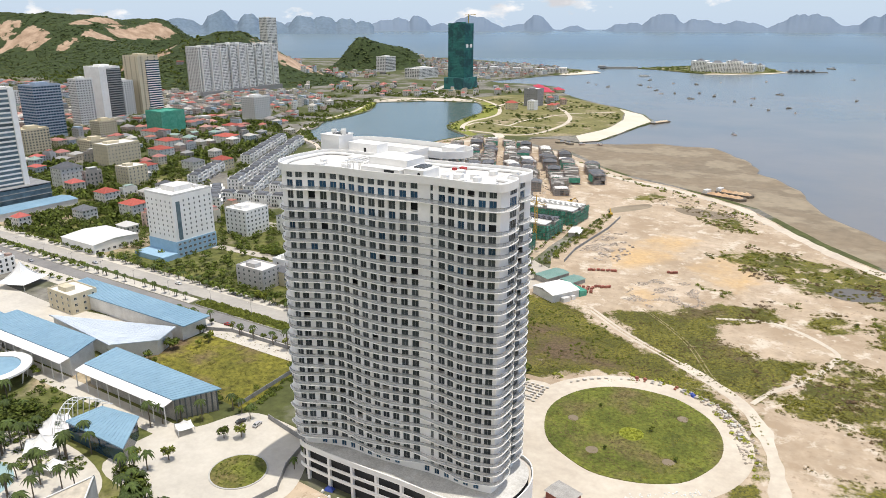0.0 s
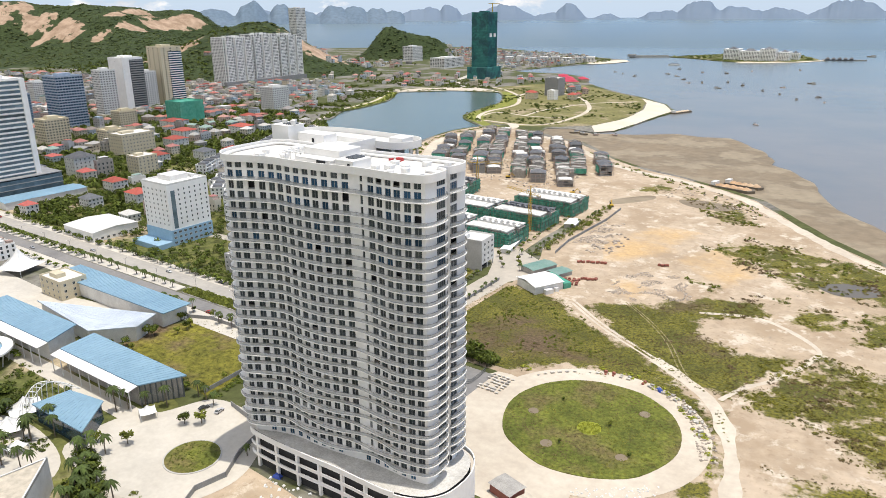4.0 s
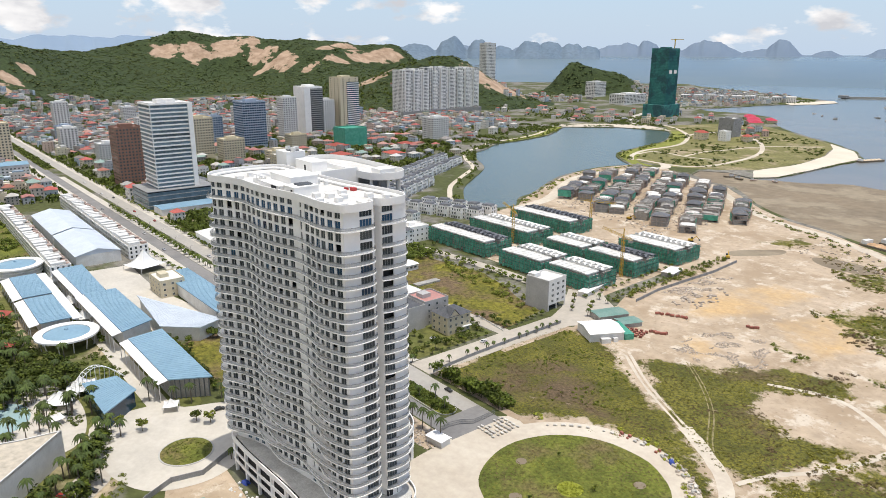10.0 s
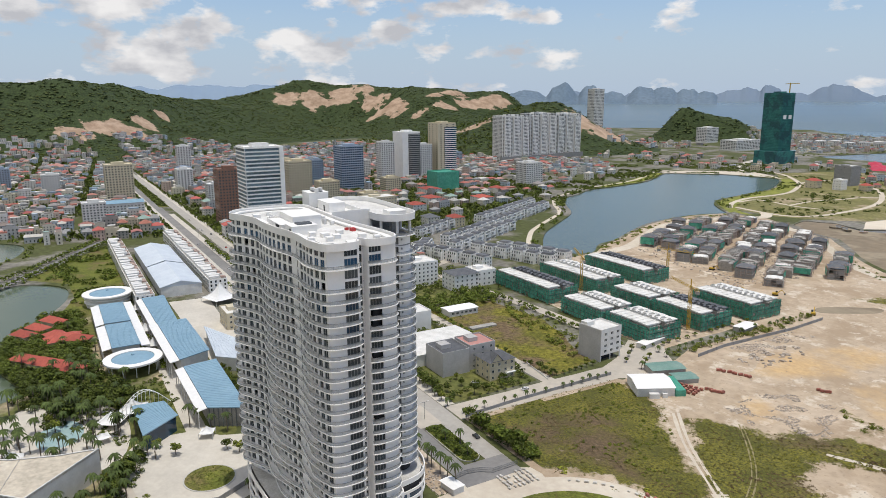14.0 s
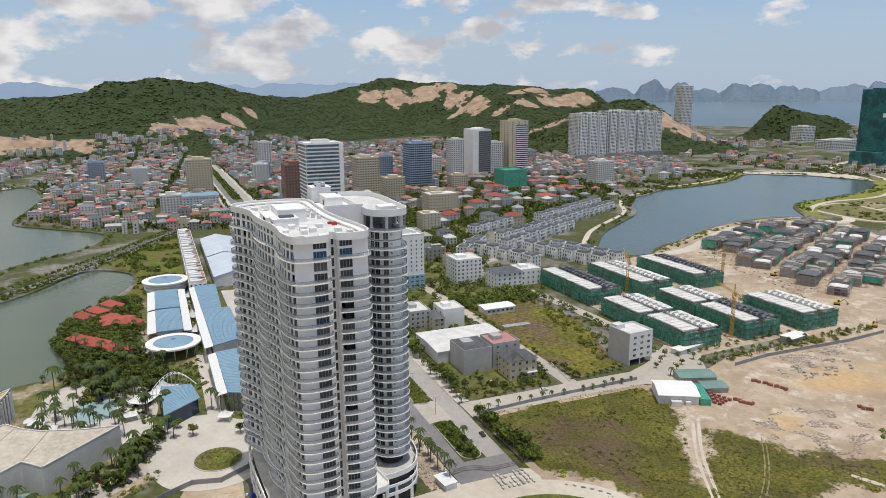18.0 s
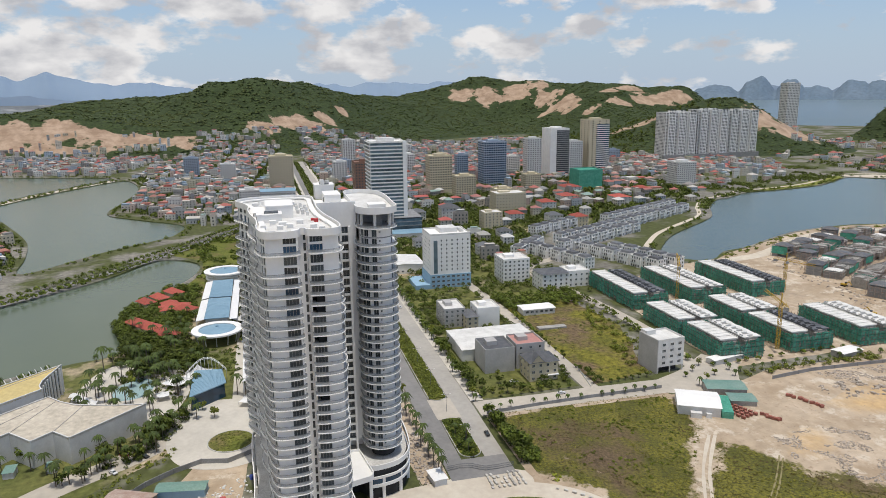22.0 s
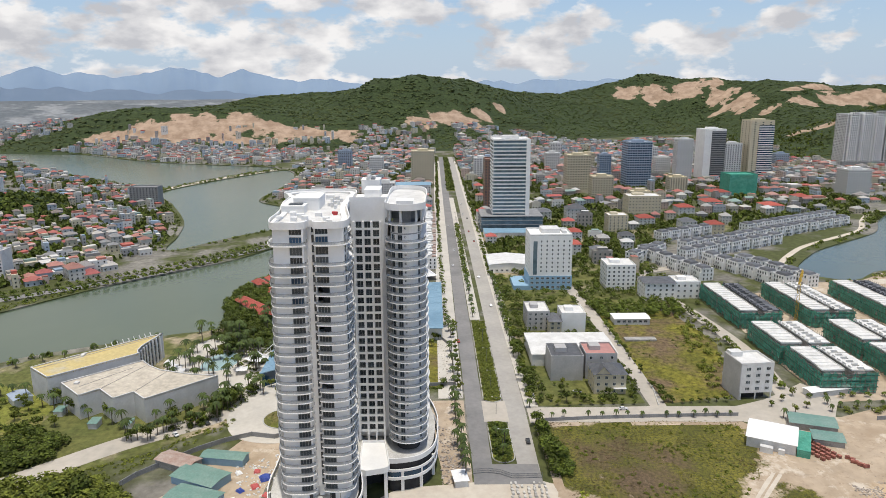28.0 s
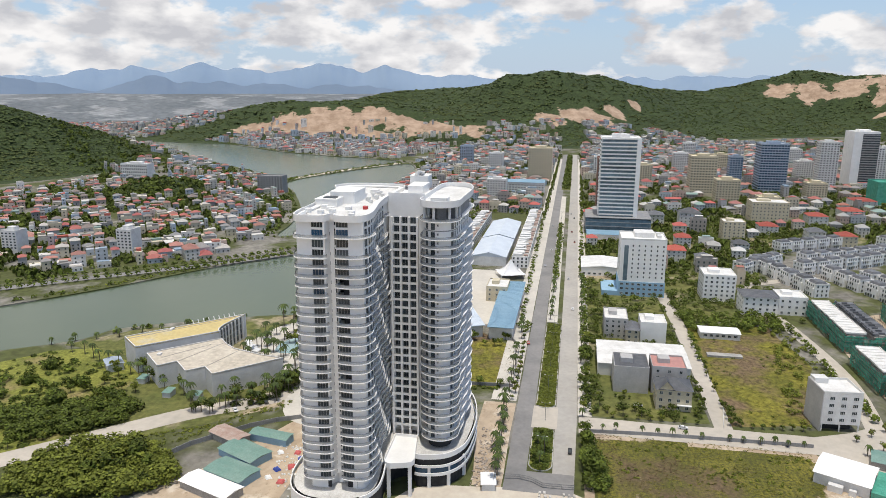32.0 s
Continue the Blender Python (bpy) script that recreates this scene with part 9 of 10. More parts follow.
def house_kind(w, d, h, roof_type, seed):
    H_ = root("house", pose(0, 0, 0), {"hip": "painted house with a hipped roof", "flat": "narrow flat-roofed town house", "metal": "town house with a metal roof"}[roof_type], "house", "town houses")
    rr = random.Random(seed)
    mb = MB()
    mb.box(-w / 2, -d / 2, 0, w / 2, d / 2, h)
    if roof_type == "flat":
        flat_roof(mb, -w / 2, -d / 2, w / 2, d / 2, h, 0.8, 0.2)
        mb.box(-w / 2 + 0.3, -d / 4, h, w / 2 - 0.3, d / 4, h + 2.6)
    part("wall", mb, ["house"], H_)
    mb = MB()
    if roof_type == "hip":
        mb.hip(-w / 2, -d / 2, w / 2, d / 2, h, min(w, d) * 0.3, 0.6)
    elif roof_type == "metal":
        mb.poly([(-w / 2 - 0.4, -d / 2 - 0.4, h + 0.2), (0, -d / 2 - 0.4, h + 1.8), (0, d / 2 + 0.4, h + 1.8), (-w / 2 - 0.4, d / 2 + 0.4, h + 0.2)])
        mb.poly([(0, -d / 2 - 0.4, h + 1.8), (w / 2 + 0.4, -d / 2 - 0.4, h + 0.2), (w / 2 + 0.4, d / 2 + 0.4, h + 0.2), (0, d / 2 + 0.4, h + 1.8)])
    else:
        mb.box(-w / 2 + 0.2, -d / 2 + 0.2, h - 0.1, w / 2 - 0.2, d / 2 - 0.2, h + 0.1)
        mb.box(-w / 2 + 0.1, -d / 4 - 0.2, h + 2.6, w / 2 - 0.1, d / 4 + 0.2, h + 2.8)
    part("roof", mb, ["roof"], H_)
    mb = MB()
    for k in range(int(h / 3.2)):
        for run in ((w / 2, -d / 2, w / 2, d / 2), (-w / 2, -d / 2, w / 2, -d / 2), (w / 2, d / 2, -w / 2, d / 2), (-w / 2, d / 2, -w / 2, -d / 2)):
            l = math.hypot(run[2] - run[0], run[3] - run[1])
            joined_windows(*run, [0.9 + 3.2 * k], max(1, int(l / 3.2)), 1.2, 1.6, mb)
    part("windows", mb, ["glass"], H_, "dark windows", kind="stuff")
    return H_
HOUSES = [house_kind(10, 12, 7, "hip", 1), house_kind(12, 10, 8.5, "hip", 2), house_kind(5, 15, 10.5, "flat", 3), house_kind(5.5, 14, 13.5, "flat", 4), house_kind(9, 13, 7, "metal", 5), house_kind(11, 11, 10, "hip", 6), house_kind(6, 12, 9.6, "flat", 7), house_kind(12, 18, 5, "metal", 8)]
used_h = [False] * len(HOUSES)
RH = random.Random(5)
far_houses = []
def settle(area, gap, near_lim, weights, angle=0.0, keep=1.0, tree=0.0):
    xs, ys = [p[0] for p in area], [p[1] for p in area]
    cx, cy = (min(xs) + max(xs)) / 2, (min(ys) + max(ys)) / 2
    n = int(max(max(xs) - min(xs), max(ys) - min(ys)) / gap) + 2
    ca, sa = math.cos(radians(angle)), math.sin(radians(angle))
    for i in range(-n, n):
        if i % 4 == 3:
            continue
        for j in range(-n, n):
            if j % 9 == 8:
                continue
            u, v = i * gap * 1.15, j * gap * 0.8
            x, y = cx + u * ca - v * sa + RH.uniform(-2, 2), cy + u * sa + v * ca + RH.uniform(-2, 2)
            if not inside(x, y, area) or RH.random() > keep or busy(x, y) or (y < -250 and x > -1250 and height(x, y) > 3):
                continue
            if RH.random() < tree:
                far_trees.append((x, y, 0.3, RH.uniform(2.2, 4.2)))
                far_trees.append((x + RH.uniform(-5, 5), y + RH.uniform(-5, 5), 0.3, RH.uniform(2, 3.4)))
                continue
            q = RH.choices(range(len(HOUSES)), weights)[0]
            rz = angle + RH.choice([0, 90, 180, 270]) + RH.uniform(-4, 4)
            if math.hypot(x - 110, y - 180) < near_lim:
                s = RH.uniform(0.85, 1.2)
                m_ = pose(x, y, 0, 0, 0, rz) @ Matrix.Diagonal((s, s, RH.uniform(0.8, 1.25), 1))
                if not used_h[q]:
                    HOUSES[q].matrix_basis, used_h[q] = m_, True
                else:
                    c = copy_thing(HOUSES[q], pose(0, 0, 0))
                    c.matrix_basis = m_
            else:
                z = max(0.0, height(x, y))
                if z < 60:
                    far_houses.append((x, y, z, q, rz))
            if RH.random() < tree * 2.2 + 0.12:
                far_trees.append((x + RH.uniform(-9, 9), y + RH.uniform(-9, 9), 0.2, RH.uniform(1.8, 3.4)))
far_trees = []
MIX, VIL = [4, 4, 5, 4, 5, 3, 5, 1], [5, 5, 3, 2, 4, 5, 3, 1]
settle([(-480, 262), (-420, 330), (-430, 390), (-520, 420), (-610, 500), (-700, 600), (-720, 262)], 23, 880, VIL, 0, 0.75, 0.42)
settle([(-700, 262), (-700, 610), (-650, 660), (-780, 800), (-880, 1000), (-1000, 900), (-1000, 262)], 21, 1040, VIL, 8, 0.85, 0.3)
settle([(-1000, 262), (-1000, 900), (-900, 1040), (-1130, 1200), (-1300, 1100), (-1450, 900), (-1700, 700), (-1750, 262)], 14.5, 0, MIX, 15, 0.92, 0.2)
settle([(-700, 204), (-900, 206), (-1750, 208), (-1900, 0), (-1500, -60), (-1250, -70), (-1200, -40), (-1000, -20), (-860, -20), (-760, 60), (-720, 90)], 15, 900, MIX, -5, 0.92, 0.22)
settle([(-1750, 0), (-1750, 700), (-1500, 900), (-1600, 1100), (-1950, 900), (-2050, 500), (-1980, 200)], 19, 0, MIX, 25, 0.8, 0.3)
settle([(-330, -160), (-420, -70), (-520, -60), (-600, -75), (-690, -100), (-820, -160), (-930, -220), (-1000, -300), (-900, -520), (-700, -560), (-450, -450), (-300, -300)], 12.5, 0, [4, 4, 3, 2, 6, 3, 3, 6], 38, 0.9, 0.28)
settle([(-1310, -130), (-1360, -240), (-1460, -490), (-1640, -790), (-1750, -700), (-1700, -200), (-1600, -60)], 13, 0, [1, 1, 5, 5, 1, 1, 5, 0], 20, 0.95, 0.08)
settle([(-1640, -950), (-1500, -860), (-1250, -500), (-1000, -300), (-940, -520), (-1300, -900)], 17, 0, MIX, 30, 0.8, 0.2)
settle([(-1700, -1000), (-1900, -700), (-2400, -900), (-2700, -1300), (-2300, -1800), (-1900, -1500)], 18, 0, MIX, 10, 0.9, 0.05)
settle([(-900, 1240), (-760, 1330), (-700, 1450), (-760, 1540), (-900, 1580), (-1000, 1500), (-1200, 1450), (-1250, 1280)], 22, 0, VIL, 30, 0.6, 0.3)
settle([(-480, 1230), (-600, 1380), (-690, 1500), (-760, 1500), (-690, 1400), (-560, 1250)], 20, 0, VIL, 40, 0.6, 0.2)
settle([(-1000, 1720), (-960, 1900), (-930, 2060), (-900, 2200), (-1000, 2360), (-1250, 2520), (-1700, 2600), (-1500, 2200), (-1250, 1900)], 20, 0, [0, 0, 6, 2, 2, 0, 6, 3], 60, 0.7, 0.05)
settle([(-1500, 1150), (-1300, 1500), (-1300, 1800), (-1500, 1850), (-1900, 1700), (-1700, 1300)], 24, 0, MIX, 20, 0.7, 0.25)
settle([(-1640, -640), (-1650, -60), (-1860, -60), (-1860, -620)], 24, 0, [0, 0, 3, 3, 1, 0, 3, 1], 12, 0.5, 0.0)
# houses too far to tell apart, joined
wallb, roofb, winb, pitched = MB(), MB(), MB(), MB()
DIM = [(10, 12, 7, 1), (12, 10, 8.5, 1), (5, 15, 10.5, 0), (5.5, 14, 13.5, 0), (9, 13, 7, 0), (11, 11, 10, 1), (6, 12, 9.6, 0), (12, 18, 5, 0)]
for x, y, z, q, rz in far_houses:
    w, d, h, hp = DIM[q]
    s = RH.uniform(0.62, 0.95) if y < -90 and x > -1050 else RH.uniform(0.85, 1.25)
    w, d, h = w * s * RH.uniform(0.8, 1.3), d * s * RH.uniform(0.8, 1.2), h * RH.uniform(0.5, 1.25)
    ca, sa = math.cos(radians(rz)), math.sin(radians(rz))
    def tr(px, py, pz):
        return (x + px * ca - py * sa, y + px * sa + py * ca, z + pz)
    one = MB()
    one.box(-w / 2, -d / 2, -14 if z > 1 else 0, w / 2, d / 2, h, bottom=False)
    k = len(wallb.v)
    wallb.v += [tr(*v) for v in one.v]
    wallb.f += [tuple(k + i for i in f) for f in one.f]
    one = MB()
    if hp:
        one.hip(-w / 2, -d / 2, w / 2, d / 2, h, min(w, d) * 0.28, 0.5)
    else:
        one.box(-w / 2 + 0.3, -d / 2 + 0.3, h, w / 2 - 0.3, d / 2 * RH.uniform(-0.2, 0.9), h + RH.uniform(0.3, 2.6), bottom=False)
    into = pitched if hp else roofb
    k = len(into.v)
    into.v += [tr(*v) for v in one.v]
    into.f += [tuple(k + i for i in f) for f in one.f]
    one = MB()
    for f in range(int(h / 3.2)):
        for run in ((w / 2, -d / 2, w / 2, d / 2), (-w / 2, -d / 2, w / 2, -d / 2), (w / 2, d / 2, -w / 2, d / 2), (-w / 2, d / 2, -w / 2, -d / 2)):
            l = math.hypot(run[2] - run[0], run[3] - run[1])
            joined_windows(*run, [0.9 + 3.2 * f], max(1, int(l / 3.6)), 1.2, 1.4, one, proud=0.1)
    k = len(winb.v)
    winb.v += [tr(*v) for v in one.v]
    winb.f += [tuple(k + i for i in f) for f in one.f]
for nm, b_, m_, lb in (("far_house_walls", wallb, "houses", "dense mass of far town houses"), ("far_house_roofs", roofb, "roofs", "red and grey roofs of far town houses"), ("far_pitched_roofs", pitched, "redroofs", "red and brown tiled roofs of far town houses"), ("far_house_windows", winb, "glass", "dark windows of far town houses")):
    b_.m = [0] * len(b_.f)
    put(nm, b_, [m_], label=lb, category="houses", kind="stuff")
for area, n, s in (([(-480, 262), (-700, 262), (-1000, 262), (-1000, 900), (-780, 780), (-610, 640), (-520, 430), (-430, 390)], 3600, (1.6, 3.8)), ([(-1000, 262), (-1000, 900), (-1400, 900), (-1750, 600), (-1750, 262)], 5200, (1.8, 3.8)), ([(-700, 204), (-1750, 206), (-1800, 0), (-1250, -60), (-860, -20), (-740, 90)], 4200, (1.6, 3.6)), ([(-330, -160), (-520, -60), (-690, -100), (-930, -220), (-900, -520), (-450, -450)], 3400, (2.0, 4.4)), ([(-1640, -950), (-1000, -300), (-900, -520), (-1200, -900)], 900, (2.4, 4.6)), ([(-1650, 700), (-1300, 1150), (-1900, 1700), (-2200, 1100), (-1950, 700)], 900, (2.5, 5))):
    for _ in range(n):
        for t in range(6):
            x, y = RH.uniform(min(p[0] for p in area), max(p[0] for p in area)), RH.uniform(min(p[1] for p in area), max(p[1] for p in area))
            if inside(x, y, area) and not busy(x, y, 2) and noise.noise(Vector((x / 70, y / 70, 6))) > -0.25:
                far_trees.append((x, y, max(0.2, height(x, y)), RH.uniform(*s)))
                break
# trees along the banks of the lake and the lagoons
bank = []
for ring, reach, share in ((LAKE, 16, 0.6), (LAGOON_A, 9, 0.6), (LAGOON_B, 12, 0.85), (LAGOON_C, 12, 0.7)):
    out_ = [offset(ring, q) for q in (3.0, reach)] if sum(a[0] * b[1] - b[0] * a[1] for a, b in zip(ring, ring[1:] + ring[:1])) > 0 else [offset(ring, -q) for q in (3.0, reach)]
    for i in range(len(ring)):
        (xa, ya), (xb, yb) = out_[0][i], out_[0][(i + 1) % len(ring)]
        dx, dy = out_[1][i][0] - xa, out_[1][i][1] - ya
        for _ in range(int(math.hypot(xb - xa, yb - ya) / 4.5)):
            t, w = RH.random(), RH.random()
            x, y = xa + (xb - xa) * t + dx * w, ya + (yb - ya) * t + dy * w
            if RH.random() < share and not wet(x, y) and x < -240 and not (-470 < x < -300 and 100 < y < 215) and not (y > 1170 and x < -640) and not (x > -512 and 540 < y < 870):
                bank.append((x, y, 0.2, RH.uniform(1.3, 2.9)))
scatter("bank_trees", bank, "leafy trees along lake and lagoon banks", category="trees", flat=1.2)
row_x = [(x, y + RH.uniform(-1, 1), 0.3, RH.uniform(1.8, 3)) for x in np.arange(-1480, -700, 9) for y in (214, 258)]
scatter("town_trees", [(x, y, z, r_ * 1.15) for x, y, z, r_ in far_trees + row_x], "dark green trees between far houses", category="trees", flat=1.5, fine="crown")

# ---- small things ----
RS = random.Random(77)
def chunk(mb, x, y, z, s, m=0, flat=0.6):
    """A rough broken block."""
    k = len(mb.v)
    a = RS.uniform(0, 6.28)
    ca, sa = math.cos(a), math.sin(a)
    for dz in (0, 1):
        for u, v in ((-1, -1), (1, -1), (1, 1), (-1, 1)):
            q = s * RS.uniform(0.45, 0.75) * (0.8 if dz else 1)
            mb.v.append((x + (u * ca - v * sa) * q, y + (u * sa + v * ca) * q, z - 0.1 + dz * s * flat * RS.uniform(0.6, 1.1)))
    mb.f += [tuple(k + i for i in f) for f in ((0, 1, 5, 4), (1, 2, 6, 5), (2, 3, 7, 6), (3, 0, 4, 7), (4, 5, 6, 7))]
    mb.m += [m] * 5
def rubble(name, area, n, size, material, label, z=0.1, thin=0.0):
    mb, k = MB(), 0
    xs, ys = [p[0] for p in area], [p[1] for p in area]
    while k < n:
        x, y = RS.uniform(min(xs), max(xs)), RS.uniform(min(ys), max(ys))
        k += 1
        if inside(x, y, area) and noise.noise(Vector((x / 9, y / 9, 4))) > thin - 1:
            chunk(mb, x, y, z, RS.uniform(*size))
    put(name, mb, [material], label=label, category="rubble", kind="stuff")
rubble("rubble", [(-110, 403), (-95, 423), (-74, 415), (-66, 384), (-91, 364), (-112, 372)], 5200, (0.15, 0.7), "rock", "heaps of grey broken concrete", 0.1, 1.12)
rubble("rubble", [(-50, 284), (-36, 276), (-22, 262), (-15, 241), (-21, 239), (-30, 262), (-44, 276)], 900, (0.3, 1.0), "rock", "grey rubble heaped beside the ring road", 0.12)
rubble("rubble", [(-52, 200), (-28, 219), (-26, 210), (-46, 194)], 380, (0.2, 0.6), "white2", "pale rubble strewn on the apron", 0.14)
rubble("rubble", [(-150, 428), (-152, 486), (-131, 466), (-133, 426)], 260, (0.7, 1.8), "rock", "dark grey blocks and pipes in piles", 0.1, 1.0)
rubble("rubble", [(-164, 440), (-163, 500), (-150, 505), (-148, 450)], 1400, (0.2, 0.8), "rock", "scrap and broken concrete in weeds", 0.1, 0.95)
rubble("rubble", [(-60, 400), (-20, 330), (30, 360), (20, 480), (-60, 460)], 900, (0.12, 0.45), "rock", "stones scattered over sand", 0.1, 1.2)
rubble("rubble", [(-150, 590), (-60, 575), (-92, 622), (-165, 668)], 500, (0.4, 1.3), "rock", "stones and scrap by the shore", 0.1, 0.95)
rubble("rubble", [(-130, 356), (-150, 420), (-100, 470), (-92, 420)], 1000, (0.12, 0.4), "rock", "stones scattered on bare fill", 0.1, 1.2)
rubble("site_debris", [(-250, 560), (-240, 640), (-330, 720), (-420, 760), (-440, 690), (-390, 590)], 1800, (0.4, 1.5), "rock", "building debris between villa shells", 0.15)
rubble("site_litter", [(-160, 212), (-112, 213), (-110, 222), (-160, 218)], 300, (0.3, 0.9), "rock", "building litter beside the podium", 0.15)
rubble("site_litter", [(-128, 128), (-98, 140), (-88, 152), (-100, 152), (-138, 148)], 240, (0.3, 0.9), "white2", "pale building litter on the site", 0.15)

# goods stacked on pallets
def stack(label, material, w, d, h, rows=3):
    S0 = root("pallet_stack", pose(0, 0, 0), label, "stack", "stacked building goods")
    mb = MB()
    for k in (-1, 0, 1):
        mb.box(-w / 2, k * d * 0.42 - 0.06, 0, w / 2, k * d * 0.42 + 0.06, 0.12)
    mb.box(-w / 2, -d / 2, 0.12, w / 2, d / 2, 0.16)
    part("pallet", mb, ["bark"], S0)
    for r in range(rows):
        mb, q = MB(), RS.uniform(-0.05, 0.05)
        mb.box(-w / 2 + 0.05 + q, -d / 2 + 0.05, 0.16 + h * r / rows, w / 2 - 0.05 + q, d / 2 - 0.05, 0.14 + h * (r + 1) / rows)
        part("layer", mb, [material], S0)
    return S0
KIND_S = {"red": stack("red brick stack on a wooden pallet", "brick", 1.8, 1.3, 1.2, 2), "white": stack("pale stone slabs stacked on a pallet", "slabs", 2.2, 1.3, 0.8, 2)}
laid = set()
def lay(kind, x, y, rz, s=1.0):
    m_ = pose(x, y, 0.13, 0, 0, rz) @ Matrix.Diagonal((s, s, s, 1))
    if kind not in laid:
        KIND_S[kind].matrix_basis = m_
        laid.add(kind)
    else:
        copy_thing(KIND_S[kind], pose(0, 0, 0)).matrix_basis = m_
for i in range(6):
    for j in range(4):
        if RS.random() < 0.9:
            lay("red", -140 + i * 2.4 - j * 0.6 + RS.uniform(-0.3, 0.3), 365 + j * 2.6 + i * 0.9, 20 + RS.uniform(-4, 4))
for xa, ya, xb, yb, n in ((-128, 380, -120, 384, 7), (-143, 407, -126, 414, 12), (-99, 428, -93, 431, 4)):
    for k in range(n):
        lay("red", xa + (xb - xa) * k / n + RS.uniform(-0.8, 0.8), ya + (yb - ya) * k / n + RS.uniform(-0.8, 0.8), RS.uniform(0, 90))
for k in range(26):
    a = radians(146 - k * 4.6)
    if k % 7 != 6:
        for q in ((0,) if k < 9 else (0, 1.9)):
            lay("red" if k in (9, 10, 14) else "white", -62 + (41 + q) * math.cos(a), 240 + (41 + q) * math.sin(a), math.degrees(a) + 90 + RS.uniform(-25, 25), RS.uniform(0.45, 0.85))
for i in range(5):
    for j in range(7):
        if RS.random() < 0.8:
            lay("white", -112 + i * 2.2 + RS.uniform(-0.4, 0.4), 239.5 + j * 2.2 + RS.uniform(-0.3, 0.3), 8 + RS.uniform(-12, 12), RS.uniform(0.5, 0.8))
for k in range(9):
    a, q = radians(RS.uniform(22, 52)), RS.uniform(39.5, 42.5)
    lay("white", -62 + q * math.cos(a), 240 + q * math.sin(a), RS.uniform(0, 90), RS.uniform(0.5, 0.9))

# cloths thrown over goods
def cloth(x, y, w, d, h, rz, material, label):
    mb, n = MB(), 6
    for i in range(n + 1):
        for j in range(n + 1):
            u, v = i / n - 0.5, j / n - 0.5
            e = max(abs(u), abs(v)) * 2
            mb.v.append((u * w * (1 + 0.1 * RS.uniform(-1, 1)), v * d * (1 + 0.1 * RS.uniform(-1, 1)), 0.02 if e > 0.95 else h * (1 - e * 0.4) * RS.uniform(0.7, 1.05)))
    for i in range(n):
        for j in range(n):
            k = i * (n + 1) + j
            mb.f.append((k, k + n + 1, k + n + 2, k + 1))
            mb.m.append(0)
    put("tarpaulin", mb, [material], None, label, "tarpaulin", "tarpaulins", at=pose(x, y, 0.14, 0, 0, rz))
cloth(-118, 143.5, 5, 4.2, 1.6, 20, "tarp", "crumpled blue tarpaulin over goods")
cloth(-109, 136, 3, 2.4, 1.2, 50, "tarp", "crumpled blue tarpaulin over goods")
cloth(-136, 149.8, 3.4, 2.2, 1.4, 10, "tarp", "crumpled blue tarpaulin over goods")
cloth(-48.5, 279.5, 3.2, 2, 1.3, -40, "tarp", "crumpled blue tarpaulin over goods")
cloth(-112, 141, 4, 3, 1.0, 30, "redcloth", "faded red cloth over goods")
cloth(-106, 147, 4, 3, 1.0, 70, "redcloth", "faded red cloth over goods")
cloth(-123, 139, 3, 2.6, 0.9, 10, "redcloth", "faded red cloth over goods")
cloth(-101, 141, 3, 3, 0.9, 0, "redcloth", "faded red cloth over goods")
cloth(-114, 149, 3, 2.4, 0.9, 0, "tent", "white sheet over goods")
cloth(-103, 135, 3, 2.4, 0.9, 40, "tent", "white sheet over goods")
cloth(-122, 132, 3, 2.4, 0.9, 40, "tent", "white sheet over goods")

# walls and fences
def wall_run(name, pts, h, thick, material, label, post=0):
    W_ = root(name, pose(0, 0, 0), label, "wall", "boundary walls")
    for (xa, ya), (xb, yb) in zip(pts, pts[1:]):
        mb = MB()
        mb.strip([(xa, ya), (xb, yb)], 0, h, thick)
        part("panel", mb, [material], W_)
        n = int(math.hypot(xb - xa, yb - ya) / post) if post else 0
        for k in range(n):
            mb = MB()
            x, y = xa + (xb - xa) * k / n, ya + (yb - ya) * k / n
            mb.box(x - 0.2, y - 0.2, 0, x + 0.2, y + 0.2, h + 0.15)
            part("post", mb, [material], W_)
wall_run("boundary_wall", [(-164.2, 257), (-165, 267.6), (-166.4, 285), (-167.5, 310), (-168.3, 339.8), (-168.5, 352)], 1.8, 0.2, "grey", "grey block wall along a grass lot", 6)
wall_run("boundary_wall", [(-163, 414), (-166.5, 441), (-166, 471), (-165.2, 504), (-168, 540)], 2.0, 0.2, "grey", "grey block wall along a sandy site", 7)
wall_run("boundary_wall", [(-92, 78), (-120, 92), (-140.1, 109.6), (-147.6, 119.1), (-152.8, 129.3), (-150.3, 139.9), (-156.9, 151.1), (-161, 166), (-186, 171)], 2.2, 0.22, "grey", "grey wall round a resort forecourt", 6)
wall_run("boundary_wall", [(-203, 171), (-206, 221), (-262, 220), (-276, 214)], 2.0, 0.2, "grey", "weathered wall round a grassy lot", 8)
wall_run("boundary_wall", [(-180, 318.2), (-206, 322.6), (-206, 322.8)], 0.9, 0.2, "white2", "low white garden wall")
